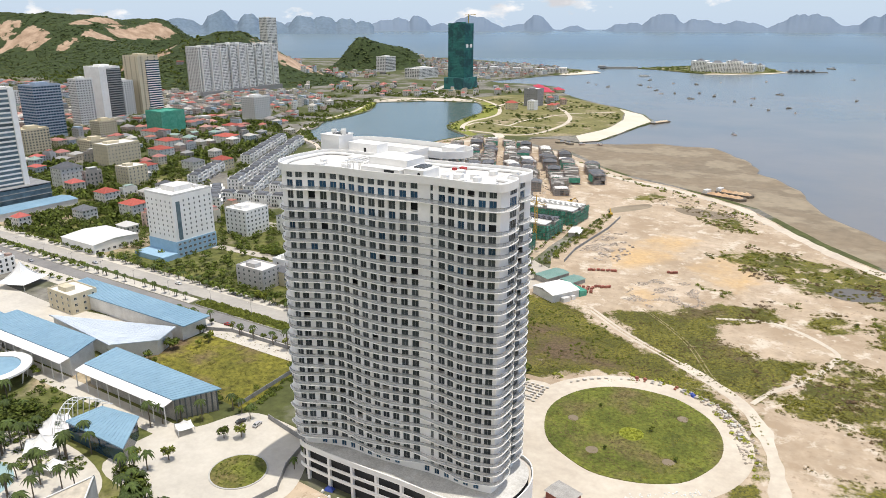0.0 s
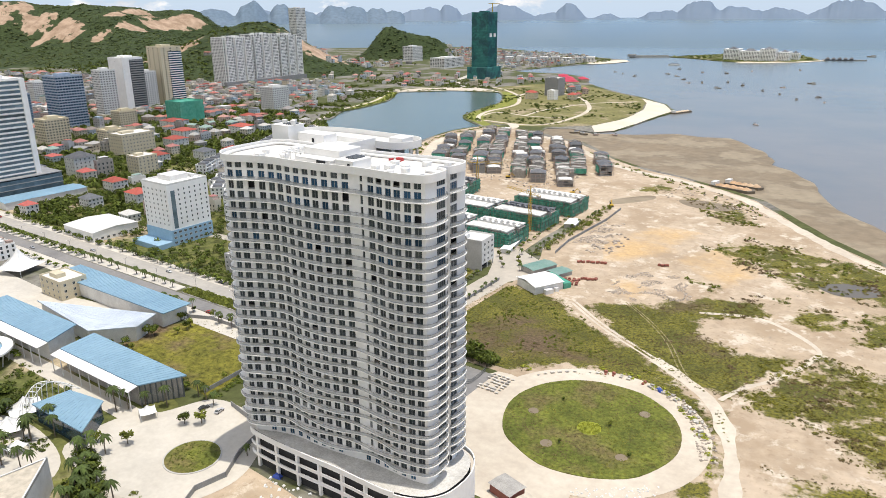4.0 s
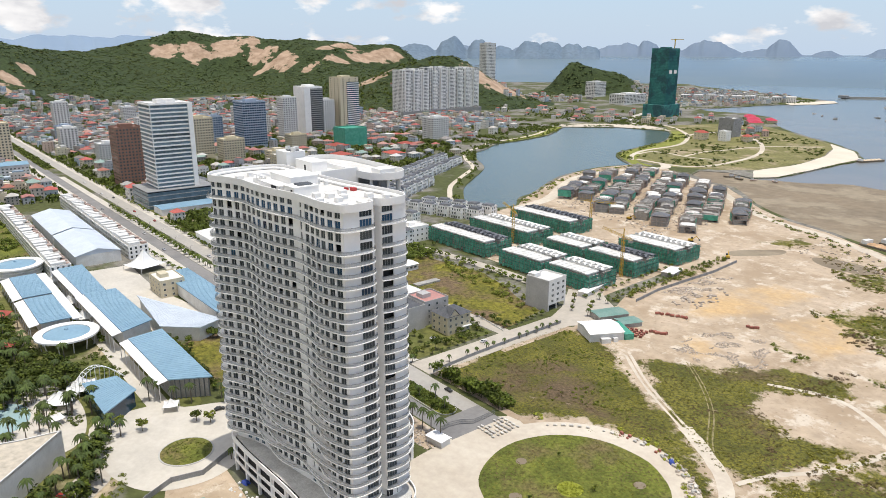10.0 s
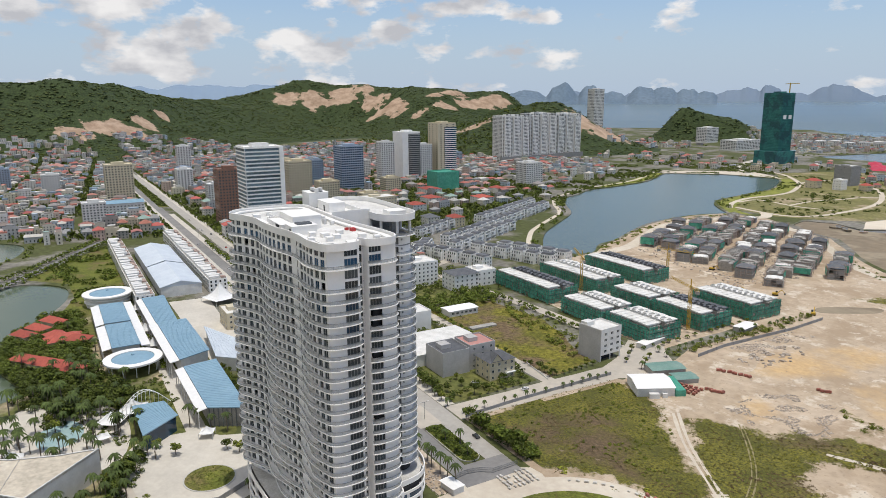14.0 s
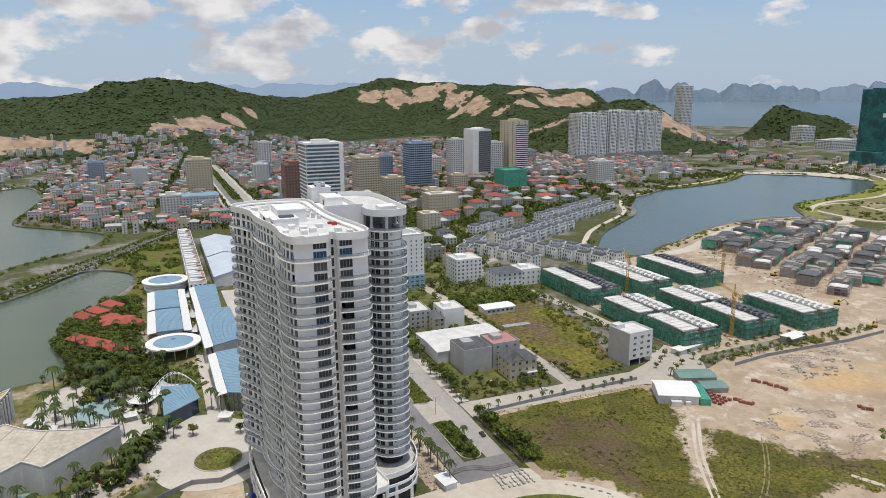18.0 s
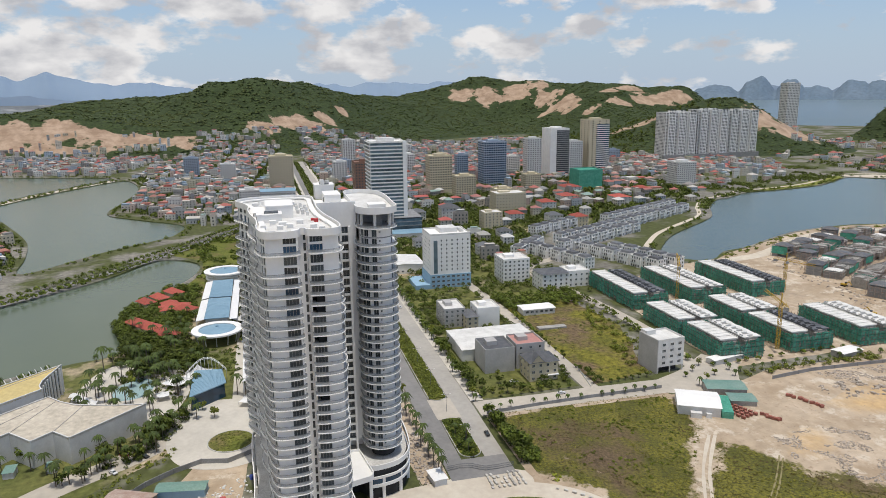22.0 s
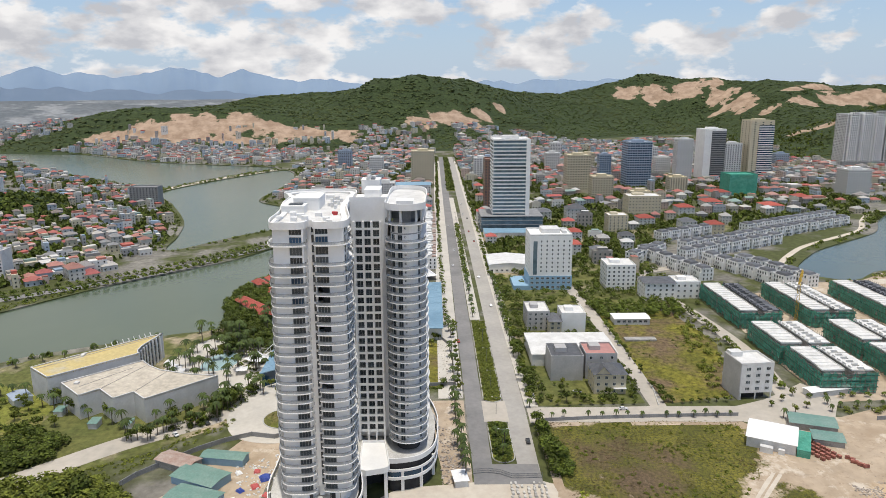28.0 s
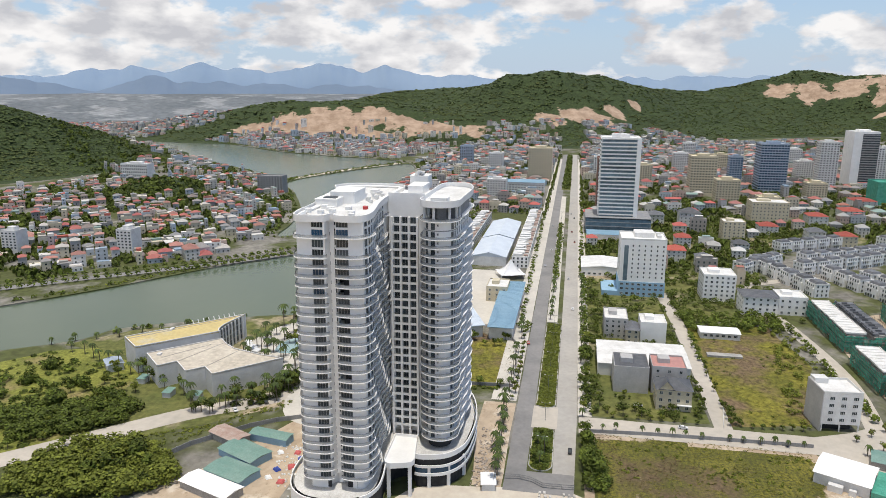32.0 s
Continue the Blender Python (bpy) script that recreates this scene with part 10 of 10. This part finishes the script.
# steel gate across the road's end
G_ = root("road_gate", pose(0, 0, 0.17), "grey steel bar gate across a road end", "gate")
for xa, ya, xb, yb in ((-119.8, 225.4, -120.6, 231), (-120.6, 231, -119.4, 236), (-119.4, 236, -116.2, 240.5), (-116.2, 240.5, -116.2, 246), (-116.2, 246, -116.6, 252.6)):
    mb, l = MB(), math.hypot(xb - xa, yb - ya)
    for z in (0.2, 1.1, 2.0):
        mb.beam((xa, ya, z), (xb, yb, z), 0.1)
    for k in range(int(l / 0.4) + 1):
        t = k / int(l / 0.4)
        mb.beam((xa + (xb - xa) * t, ya + (yb - ya) * t, 0), (xa + (xb - xa) * t, ya + (yb - ya) * t, 2.1), 0.07)
    part("gate_leaf", mb, ["railing"], G_)

# cars
def car():
    C_ = root("car", pose(0, 0, 0), "parked car with dark windows", "car", "cars")
    mb = MB()
    prof = [(-2.1, 0.35), (2.1, 0.35), (2.15, 0.75), (1.2, 0.9), (-1.9, 0.95), (-2.15, 0.8)]
    cab = [(1.0, 0.9), (0.45, 1.42), (-1.1, 1.45), (-1.75, 0.95)]
    for pts, w in ((prof, 0.86), (cab, 0.72)):
        k, n = len(mb.v), len(pts)
        mb.v += [(x, -w, z) for x, z in pts] + [(x, w, z) for x, z in pts]
        mb.f += [tuple(k + i for i in range(n - 1, -1, -1)) if pts is cab else tuple(range(k, k + n)), tuple(range(k + 2 * n - 1, k + n - 1, -1)) if pts is prof else tuple(range(k + n, k + 2 * n))]
        for i in range(n):
            j = (i + 1) % n
            mb.f.append((k + i, k + n + i, k + n + j, k + j))
        mb.m += [0] * (n + 2)
    part("body", mb, ["carpaint"], C_)
    mb = MB()
    mb.poly([(1.03, -0.66, 0.94), (1.03, 0.66, 0.94), (0.5, 0.62, 1.4), (0.5, -0.62, 1.4)])
    mb.poly([(-1.78, -0.66, 0.98), (-1.15, -0.62, 1.42), (-1.15, 0.62, 1.42), (-1.78, 0.66, 0.98)])
    for s in (-1, 1):
        mb.poly([(0.8, s * 0.735, 0.97), (0.4, s * 0.735, 1.36), (-1.05, s * 0.735, 1.38), (-1.5, s * 0.735, 1.0)])
    part("windows", mb, ["glass"], C_, "dark car glass")
    for x in (-1.35, 1.35):
        for s in (-1, 1):
            mb = MB()
            k, n = 0, 12
            for yy in (s * 0.66, s * 0.88):
                mb.v += [(x + 0.33 * math.cos(2 * math.pi * i / n), yy, 0.33 + 0.33 * math.sin(2 * math.pi * i / n)) for i in range(n)]
            mb.f = [(i, (i + 1) % n, n + (i + 1) % n, n + i) for i in range(n)] + [tuple(range(n)), tuple(range(n, 2 * n))]
            mb.m = [0] * (n + 2)
            part("wheel", mb, ["rubber"], C_)
    return C_
CAR = car()
for k, (x, y, rz) in enumerate(((-145, 250.5, 0), (-270, 224.5, 5), (-154, 95.4, 40), (-167.6, 97.2, 42), (-164.7, 105.7, 45), (-193, 163, 80), (-186, 165, 100), (-342, 250, 0), (-420, 246, 0), (-520, 229, 0), (-610, 247, 0), (-640, 226, 2), (-720, 245, 0), (-460, 226, 0), (-196, 282, 90), (-176, 300, 92), (-300, 256, 0), (-560, 250, 0), (-690, 249, 0), (-800, 246, 0))):
    m_ = pose(x, y, 0.16, 0, 0, rz)
    if k == 0:
        CAR.matrix_basis = m_
    else:
        copy_thing(CAR, pose(0, 0, 0)).matrix_basis = m_

# lamps
def street_lamp():
    L_ = root("street_lamp", pose(0, 0, 0), "tall grey street lamp with two arms", "lamp", "street lamps")
    mb = MB()
    mb.tube(0, 0, 0, 8.6, 0.11, 0.06, 8)
    part("pole", mb, ["railing"], L_)
    for s in (-1, 1):
        mb = MB()
        mb.beam((0, 0, 8.4), (0, s * 1.9, 8.9), 0.08)
        arm = part("arm", mb, ["railing"], L_)
        mb = MB()
        mb.box(-0.14, s * 1.9 - 0.35, 8.82, 0.14, s * 1.9 + 0.35, 8.96)
        part("lamp_head", mb, ["white2"], L_, "pale flat lamp head")
    return L_
LAMP = street_lamp()
for k in range(18):
    x = -140 - 32 * k
    m_ = pose(x, 239 if x > -312 else 236.5 - k * 0.1, 0.3)
    if k == 0:
        LAMP.matrix_basis = m_
    else:
        copy_thing(LAMP, pose(0, 0, 0)).matrix_basis = m_

# excavators
def excavator(x, y, rz):
    E_ = root("excavator", pose(x, y, 0.11, 0, 0, rz), "yellow tracked excavator on bare ground", "excavator", "excavators")
    for s in (-1, 1):
        mb = MB()
        mb.box(-2, s * 1.2 - 0.35, 0, 2, s * 1.2 + 0.35, 0.9)
        part("track", mb, ["rubber"], E_)
    mb = MB()
    mb.box(-2.2, -1.4, 1.0, 1.4, 1.4, 2.1)
    part("body", mb, ["yellowsteel"], E_)
    mb = MB()
    mb.box(0.1, 0.3, 2.1, 1.5, 1.4, 3.3)
    part("cab", mb, ["glass"], E_, "dark glazed cab")
    mb = MB()
    mb.beam((1.2, -0.3, 1.9), (4.0, -0.3, 4.6), 0.55)
    mb.beam((4.0, -0.3, 4.6), (6.4, -0.3, 2.2), 0.42)
    part("boom", mb, ["yellowsteel"], E_)
    mb = MB()
    mb.box(5.9, -0.9, 1.0, 7.0, 0.3, 2.2)
    part("bucket", mb, ["railing"], E_)
for a in ((-222, 566, 40), (-236, 552, 200), (-178, 545, 120), (-300, 590, 10)):
    excavator(*a)

# boats at anchor
def boat(label, l, w, cabin, material):
    B_ = root("boat", pose(0, 0, 0), label, "boat", "moored boats")
    mb = MB()
    ring = [(-0.5, -0.36), (-0.2, -0.5), (0.2, -0.46), (0.5, 0), (0.2, 0.46), (-0.2, 0.5), (-0.5, 0.36)]
    lo, hi = [(x * l * 0.92, y * w * 0.7) for x, y in ring], [(x * l, y * w) for x, y in ring]
    n = len(ring)
    mb.v = [(x, y, -0.3) for x, y in lo] + [(x, y, l * 0.07 + (0.05 * l if x > l * 0.4 else 0)) for x, y in hi]
    mb.f = [(i, (i + 1) % n, n + (i + 1) % n, n + i) for i in range(n)] + [tuple(range(n, 2 * n))]
    mb.m = [0] * (n + 1)
    part("hull", mb, [material], B_)
    mb = MB()
    mb.box(-l * 0.36, -w * 0.32, l * 0.06, -l * 0.36 + l * cabin, w * 0.32, l * 0.06 + 2.2)
    part("cabin", mb, ["white2"], B_, "pale cabin")
    mb = MB()
    mb.box(-l * 0.38, -w * 0.38, l * 0.06 + 2.2, -l * 0.34 + l * cabin, w * 0.38, l * 0.06 + 2.4)
    part("cabin_roof", mb, ["slate"], B_)
    return B_
FLEET = [boat("dark wooden fishing boat at anchor", 16, 4.6, 0.35, "bark"), boat("small dark motor boat at anchor", 11, 3.6, 0.3, "rust"), boat("white tour boat at anchor", 28, 8, 0.7, "white2")]
floated = set()
for x, y, k, s in ((-649, 2179, 2, 1.2), (-438, 1943, 0, 1.3), (-375, 1700, 0, 1.2), (-270, 1548, 0, 1), (-181, 1073, 1, 1), (-188, 1425, 0, 1), (-214, 1759, 0, 1.2), (-588, 2030, 0, 1.2), (-103, 2356, 1, 1.2), (-420, 1660, 0, 1), (-520, 1800, 1, 1.2), (-560, 1850, 0, 1), (-480, 1720, 0, 1), (-445, 1640, 1, 1), (-330, 1640, 0, 1.3), (-360, 1560, 0, 1), (-250, 1640, 1, 1), (-230, 1500, 0, 1), (-160, 1480, 0, 1), (-140, 1400, 1, 1), (-500, 1950, 1, 1), (-610, 1750, 0, 1.1), (-660, 1800, 1, 1), (-700, 1850, 1, 1), (-400, 2050, 1, 1), (-60, 1700, 0, 1), (60, 1800, 1, 1), (-300, 2150, 1, 1.2), (-360, 866, 0, 0.9), (-330, 868, 1, 0.9), (-345, 862, 0, 0.9), (-310, 878, 1, 0.9), (100, 2600, 0, 2.5), (-200, 2900, 0, 2)):
    m_ = pose(x, y, 0.3 if y < 950 else -1.2, 0, 0, RS.uniform(0, 360)) @ Matrix.Diagonal((s, s, s, 1))
    if k not in floated:
        FLEET[k].matrix_basis = m_
        floated.add(k)
    else:
        copy_thing(FLEET[k], pose(0, 0, 0)).matrix_basis = m_
# sand barges
def barge(x, y, l, w, rz, label, z=-1.2):
    B_ = root("barge", pose(x, y, z, 0, 0, rz), label, "barge", "barges")
    mb = MB()
    mb.prism([(-l / 2, -w / 2), (l * 0.42, -w / 2), (l / 2, 0), (l * 0.42, w / 2), (-l / 2, w / 2)], 0, 2.2)
    part("hull", mb, ["bark"], B_)
    mb = MB()
    for i in range(5):
        mb.tube(-l * 0.3 + i * l * 0.15, RS.uniform(-0.5, 0.5), 2.1, 2.2 + RS.uniform(1.2, 2.2), w * 0.42, 0.6, 12)
    part("sand_load", mb, ["earth"], B_, "orange sand heaps", kind="stuff")
    mb = MB()
    mb.box(-l / 2 + 0.6, -w * 0.35, 2.2, -l / 2 + 4.6, w * 0.35, 5)
    part("wheelhouse", mb, ["white2"], B_, "weathered white wheelhouse")
barge(-306, 1144, 46, 9, 70, "long dark barge beside a beach")
barge(-112, 662, 40, 12, -14, "sand barge aground on the mudflat", -0.7)
barge(-106, 678, 34, 11, -10, "sand barge aground on the mudflat", -0.7)

# the island with its hotel
ISLE = ragged([(-788, 2560), (-680, 2500), (-513, 2385), (-380, 2480), (-310, 2600), (-421, 2900), (-647, 2850)], 30, 12, 60.0)
sheet("island", ISLE, 1.4, "park", label="low green island in the bay", skirt=3.0)
sheet("island_beach", ragged([(-520, 2370), (-500, 2395), (-390, 2490), (-320, 2600), (-300, 2600), (-340, 2500), (-440, 2385), (-505, 2355)], 25, 5, 61.0), 0.4, "beach", label="white island beach", skirt=1.5)
area_clumps("island_trees", [(-780, 2560), (-513, 2390), (-330, 2600), (-421, 2880), (-640, 2820)], 420, (3, 6), "dark trees on the island", "leaf", 1.4, seed=61)
for x, y, w, d, h in ((-560, 2500, 46, 60, 34), (-500, 2470, 60, 34, 30), (-450, 2490, 46, 40, 36), (-410, 2530, 34, 60, 26), (-390, 2600, 26, 40, 20)):
    I_ = root("island_hotel_wing", pose(x, y, 1.4), "white hotel wing with grey pyramid roof on an island", "building", "island hotel")
    mb = MB()
    mb.box(-w / 2, -d / 2, 0, w / 2, d / 2, h)
    part("wall", mb, ["white"], I_)
    mb = MB()
    for f in range(int(h / 4)):
        joined_windows(-w / 2, -d / 2, w / 2, -d / 2, [1 + 4 * f], int(w / 4.5), 2.4, 2.2, mb)
        joined_windows(w / 2, -d / 2, w / 2, d / 2, [1 + 4 * f], int(d / 4.5), 2.4, 2.2, mb)
    part("windows", mb, ["glass"], I_, "dark window rows", kind="stuff")
    mb = MB()
    mb.hip(-w / 4, -d / 4, w / 4, d / 4, h, 7, 1)
    part("roof", mb, ["slate"], I_, "grey pyramid roof")
J_ = root("jetty", pose(0, 0, -1.2), "long thin jetty with dark huts off an island", "jetty")
mb = MB()
mb.beam((-310, 2600, 3), (-190, 2640, 3), 4)
part("deck", mb, ["concrete"], J_)
for k in range(5):
    mb = MB()
    mb.box(-300 + k * 16, 2592 + k * 6, 3, -290 + k * 16, 2602 + k * 6, 8)
    mb.hip(-300 + k * 16, 2592 + k * 6, -290 + k * 16, 2602 + k * 6, 8, 5, 2)
    part("hut", mb, ["slate"], J_)
J_ = root("jetty", pose(0, 0, -1.2), "low pier from an island into the bay", "jetty")
mb = MB()
mb.beam((-788, 2555, 3), (-900, 2480, 3), 8)
part("deck", mb, ["concrete"], J_)
mb = MB()
mb.box(-905, 2470, 3, -880, 2490, 11)
part("pier_house", mb, ["grey"], J_)

# red-roofed restaurants on the peninsula
for x, y, l, w, rz in ((-665, 1500, 60, 26, 125), (-700, 1560, 54, 24, 122), (-735, 1610, 46, 22, 120), (-660, 1560, 40, 18, 125)):
    P_ = root("restaurant", pose(x, y, 0, 0, 0, rz), "low restaurant with a bright red metal roof", "building", "red-roofed restaurants")
    mb = MB()
    mb.box(-l / 2, -w / 2, 0, l / 2, w / 2, 5)
    part("wall", mb, ["cream"], P_)
    mb = MB()
    mb.hip(-l / 2, -w / 2, l / 2, w / 2, 5, 4, 1.5)
    part("roof", mb, ["redroof"], P_)
block("grey unfinished eight-storey block near the lake", -596, 1240, -568, 1268, 32, "grey", 8, 6, 6)
block("white terrace villas in a peninsula park", -560, 1180, -546, 1196, 16, "white", 4, 3, 3)
block("cream villa with a red roof in a park", -600, 1170, -580, 1184, 12, "cream", 3, 4, 3, "redtile", 4)
block("pink villa with a red roof in a park", -530, 1200, -516, 1214, 9, "cream", 2, 3, 3, "redtile", 4)
# terraces under construction along the spit
for k in range(9):
    x, y, w = -1180 + k * 34, 2050 + k * 14, 26
    P_ = root("terrace_shell", pose(x, y, 0, 0, 0, 20), "long pale terrace under construction on a spit", "building", "spit terraces")
    mb = MB()
    mb.box(-w / 2, -14, 0, w / 2, 14, 14 + (k % 3) * 2)
    part("wall", mb, ["white2"], P_)
    mb = MB()
    for f in range(4):
        joined_windows(w / 2, -14, w / 2, 14, [1 + 3.3 * f], 7, 2, 2, mb)
        joined_windows(-w / 2, -14, w / 2, -14, [1 + 3.3 * f], 6, 2, 2, mb)
    part("windows", mb, ["glass"], P_, "dark window openings", kind="stuff")

# the resort's round pool and white umbrellas
sheet("pool", smooth([(-228, 84), (-236, 80), (-248, 82), (-256, 90), (-250, 98), (-238, 99), (-229, 94)], 6), 0.16, "poolwater", label="pale turquoise garden pool")
for k, (x, y) in enumerate(((-222, 74), (-225, 71), (-228, 68), (-231, 65), (-234, 63))):
    U_ = root("parasol", pose(x, y, 0.12), "white pyramid parasol on a thin post", "parasol", "parasols")
    mb = MB()
    mb.tube(0, 0, 0, 3, 0.06, 0.06, 6)
    part("post", mb, ["white2"], U_)
    mb = MB()
    mb.hip(-2, -2, 2, 2, 2.9, 1.6, 0.1)
    part("canopy", mb, ["tent"], U_)

# dense planting
def clear(x, y):
    return any(a + 2 < x < c - 2 and b + 2 < y < d - 2 for a, b, c, d in KEEP) or wet(x, y)
BUNG = [(-348, 76), (-336, 86), (-322, 96), (-378, 96), (-386, 92), (-372, 103), (-398, 74), (-408, 82), (-420, 91)]
def garden(x, y):
    return wet(x, y) or any(math.hypot(x - a, y - b) < 8.5 for a, b in BUNG) or math.hypot(x + 308, y - 128) < 17 or (x < -312 and 108 < y < 150)
area_clumps("drive_woods", [(-99, 39), (-113, 47), (-117, 71), (-106, 95), (-93, 102), (-81, 93), (-71, 44), (-84, 36)], 300, (2.0, 4.0), "dense leafy trees beside the resort drive", "leaf2", 1.2, seed=70, fine=True, high=3.2)
area_clumps("meadow_woods", [(-127, -7), (-143, -3), (-145, 23), (-156, 34), (-150, 50), (-134, 52), (-118, 34), (-106, 13)], 230, (1.8, 3.6), "dense leafy trees on the meadow edge", "leaf", 1.2, seed=71, fine=True, high=2.6)
RM = random.Random(72)
scatter("meadow_thickets", [(x + RM.gauss(0, r * 0.45), y + RM.gauss(0, r * 0.6), RM.uniform(0.8, 3.0), RM.uniform(1.5, 2.6)) for x, y, r in ((-164, -24, 4.5), (-168, 1, 5.0), (-157, 28, 4.5), (-148, 7, 3.0), (-182, -26, 2.5)) for _ in range(16)], "big round thickets on the meadow", ("leaf",), "bushes", 1.1, True)
area_clumps("meadow_trees", [(-205, -40), (-175, 25), (-150, 32), (-120, 16), (-90, 30), (-60, 0), (-60, -80), (-130, -120)], 60, (2.0, 4.0), "round leafy trees on the meadow", "leaf", 1.0, seed=72, fine=True, high=1.5, avoid=lambda x, y: wet(x, y) or noise.noise(Vector((x / 25, y / 25, 3))) < 0.1)
area_clumps("garden_canopy", [(-325, 84), (-300, 124), (-244, 122), (-262, 104), (-250, 92), (-284, 74), (-330, 70)], 210, (1.8, 3.4), "dense dark resort garden trees", "leaf", 1.5, seed=73, fine=True, high=3.0, avoid=garden)
area_clumps("bungalow_canopy", [(-300, 72), (-330, 62), (-360, 56), (-404, 64), (-445, 86), (-440, 110), (-400, 112), (-320, 112)], 330, (1.6, 3.2), "dense garden trees round red bungalows", "leaf", 1.0, seed=74, fine=True, high=2.4, avoid=garden)
area_clumps("house_gardens", [(-183, 257), (-183, 312), (-330, 310), (-330, 257)], 190, (1.2, 2.4), "leafy garden trees between houses", "leaf", 1.0, seed=75, fine=True, high=2.0, avoid=lambda x, y: clear(x, y) or 190 < -x < 232 and 264 < y < 308)
area_clumps("lot_canopy", [(-312, 320), (-345, 320), (-350, 384), (-318, 378)], 110, (1.8, 3.2), "dense trees beside the vacant lot", "leaf", 1.2, seed=76, fine=True, high=2.4, avoid=clear)
area_clumps("block_gardens", [(-330, 258), (-480, 258), (-560, 420), (-430, 400), (-340, 390)], 330, (1.6, 3.2), "leafy trees round white blocks", "leaf", 1.0, seed=77, fine=True, high=2.6, avoid=clear)
area_clumps("villa_gardens", [(-480, 262), (-720, 262), (-720, 600), (-610, 500), (-520, 420)], 620, (1.8, 3.8), "leafy trees between villas", "leaf", 0.8, seed=78, fine=True, high=2.4, avoid=lambda x, y: clear(x, y) or noise.noise(Vector((x / 45, y / 45, 8))) < -0.1)
area_clumps("lot_hedge", [(-184, 352), (-206, 350), (-330, 374), (-330, 381), (-260, 386), (-190, 362)], 110, (1.0, 2.0), "hedge along the vacant lot", "leaf2", 0.5, seed=79, fine=True, high=1.0, avoid=clear)
area_clumps("resort_hedge", [(-214, 166), (-290, 168), (-292, 174), (-214, 172)], 50, (1.2, 2.2), "bushes beside a blue roofed hall", "leaf", 0.6, seed=81, fine=True, high=1.5, avoid=clear)
area_clumps("yard_bushes", [(-158, 256.5), (-118, 257.5), (-116, 263), (-126, 266), (-158, 260)], 60, (1.4, 2.6), "big dark bushes at a lot corner", "leaf", 0.8, seed=82, fine=True, high=2.0)
for k in range(46):
    x, y = RT.uniform(-264, -216), RT.uniform(80, 124)
    if math.hypot(x + 240, y - 90) > 11 and not (-246 < x < -232 and y > 104) and y < 126 + (x + 216) * 0.25:
        grow("palm", x, y, RT.uniform(0.85, 1.15))
for k in range(22):
    t = RT.random()
    grow(RT.choice(["palm", "palm", "tree"]), -206 + 48 * t + RT.uniform(-3, 3), 121 - 22 * t + RT.uniform(-3, 3), RT.uniform(0.7, 1.0))
area_clumps("drive_bushes", [(-210, 116), (-200, 124), (-160, 104), (-150, 92), (-158, 90), (-190, 110)], 70, (0.8, 1.8), "bushes along the theatre wall", "leaf", 0.4, seed=83, fine=True, high=1.0)
area_clumps("wall_bushes", [(-169, 405), (-171, 440), (-170, 505), (-176, 540), (-182, 540), (-178, 470), (-176, 405)], 110, (0.8, 1.8), "bushes along a grey site wall", "leaf2", 0.4, seed=84, fine=True, high=1.0)
# tree pits in the round lawn
for k, (x, y) in enumerate(((-84, 236), (-70, 219), (-47, 258), (-44, 226))):
    sheet("soil_ring_%d" % (k + 1), ragged(circle(x, y, 2.2, 18), 2, 0.4, 90.0 + k), 0.4, "mud", label="bare soil round a sapling")
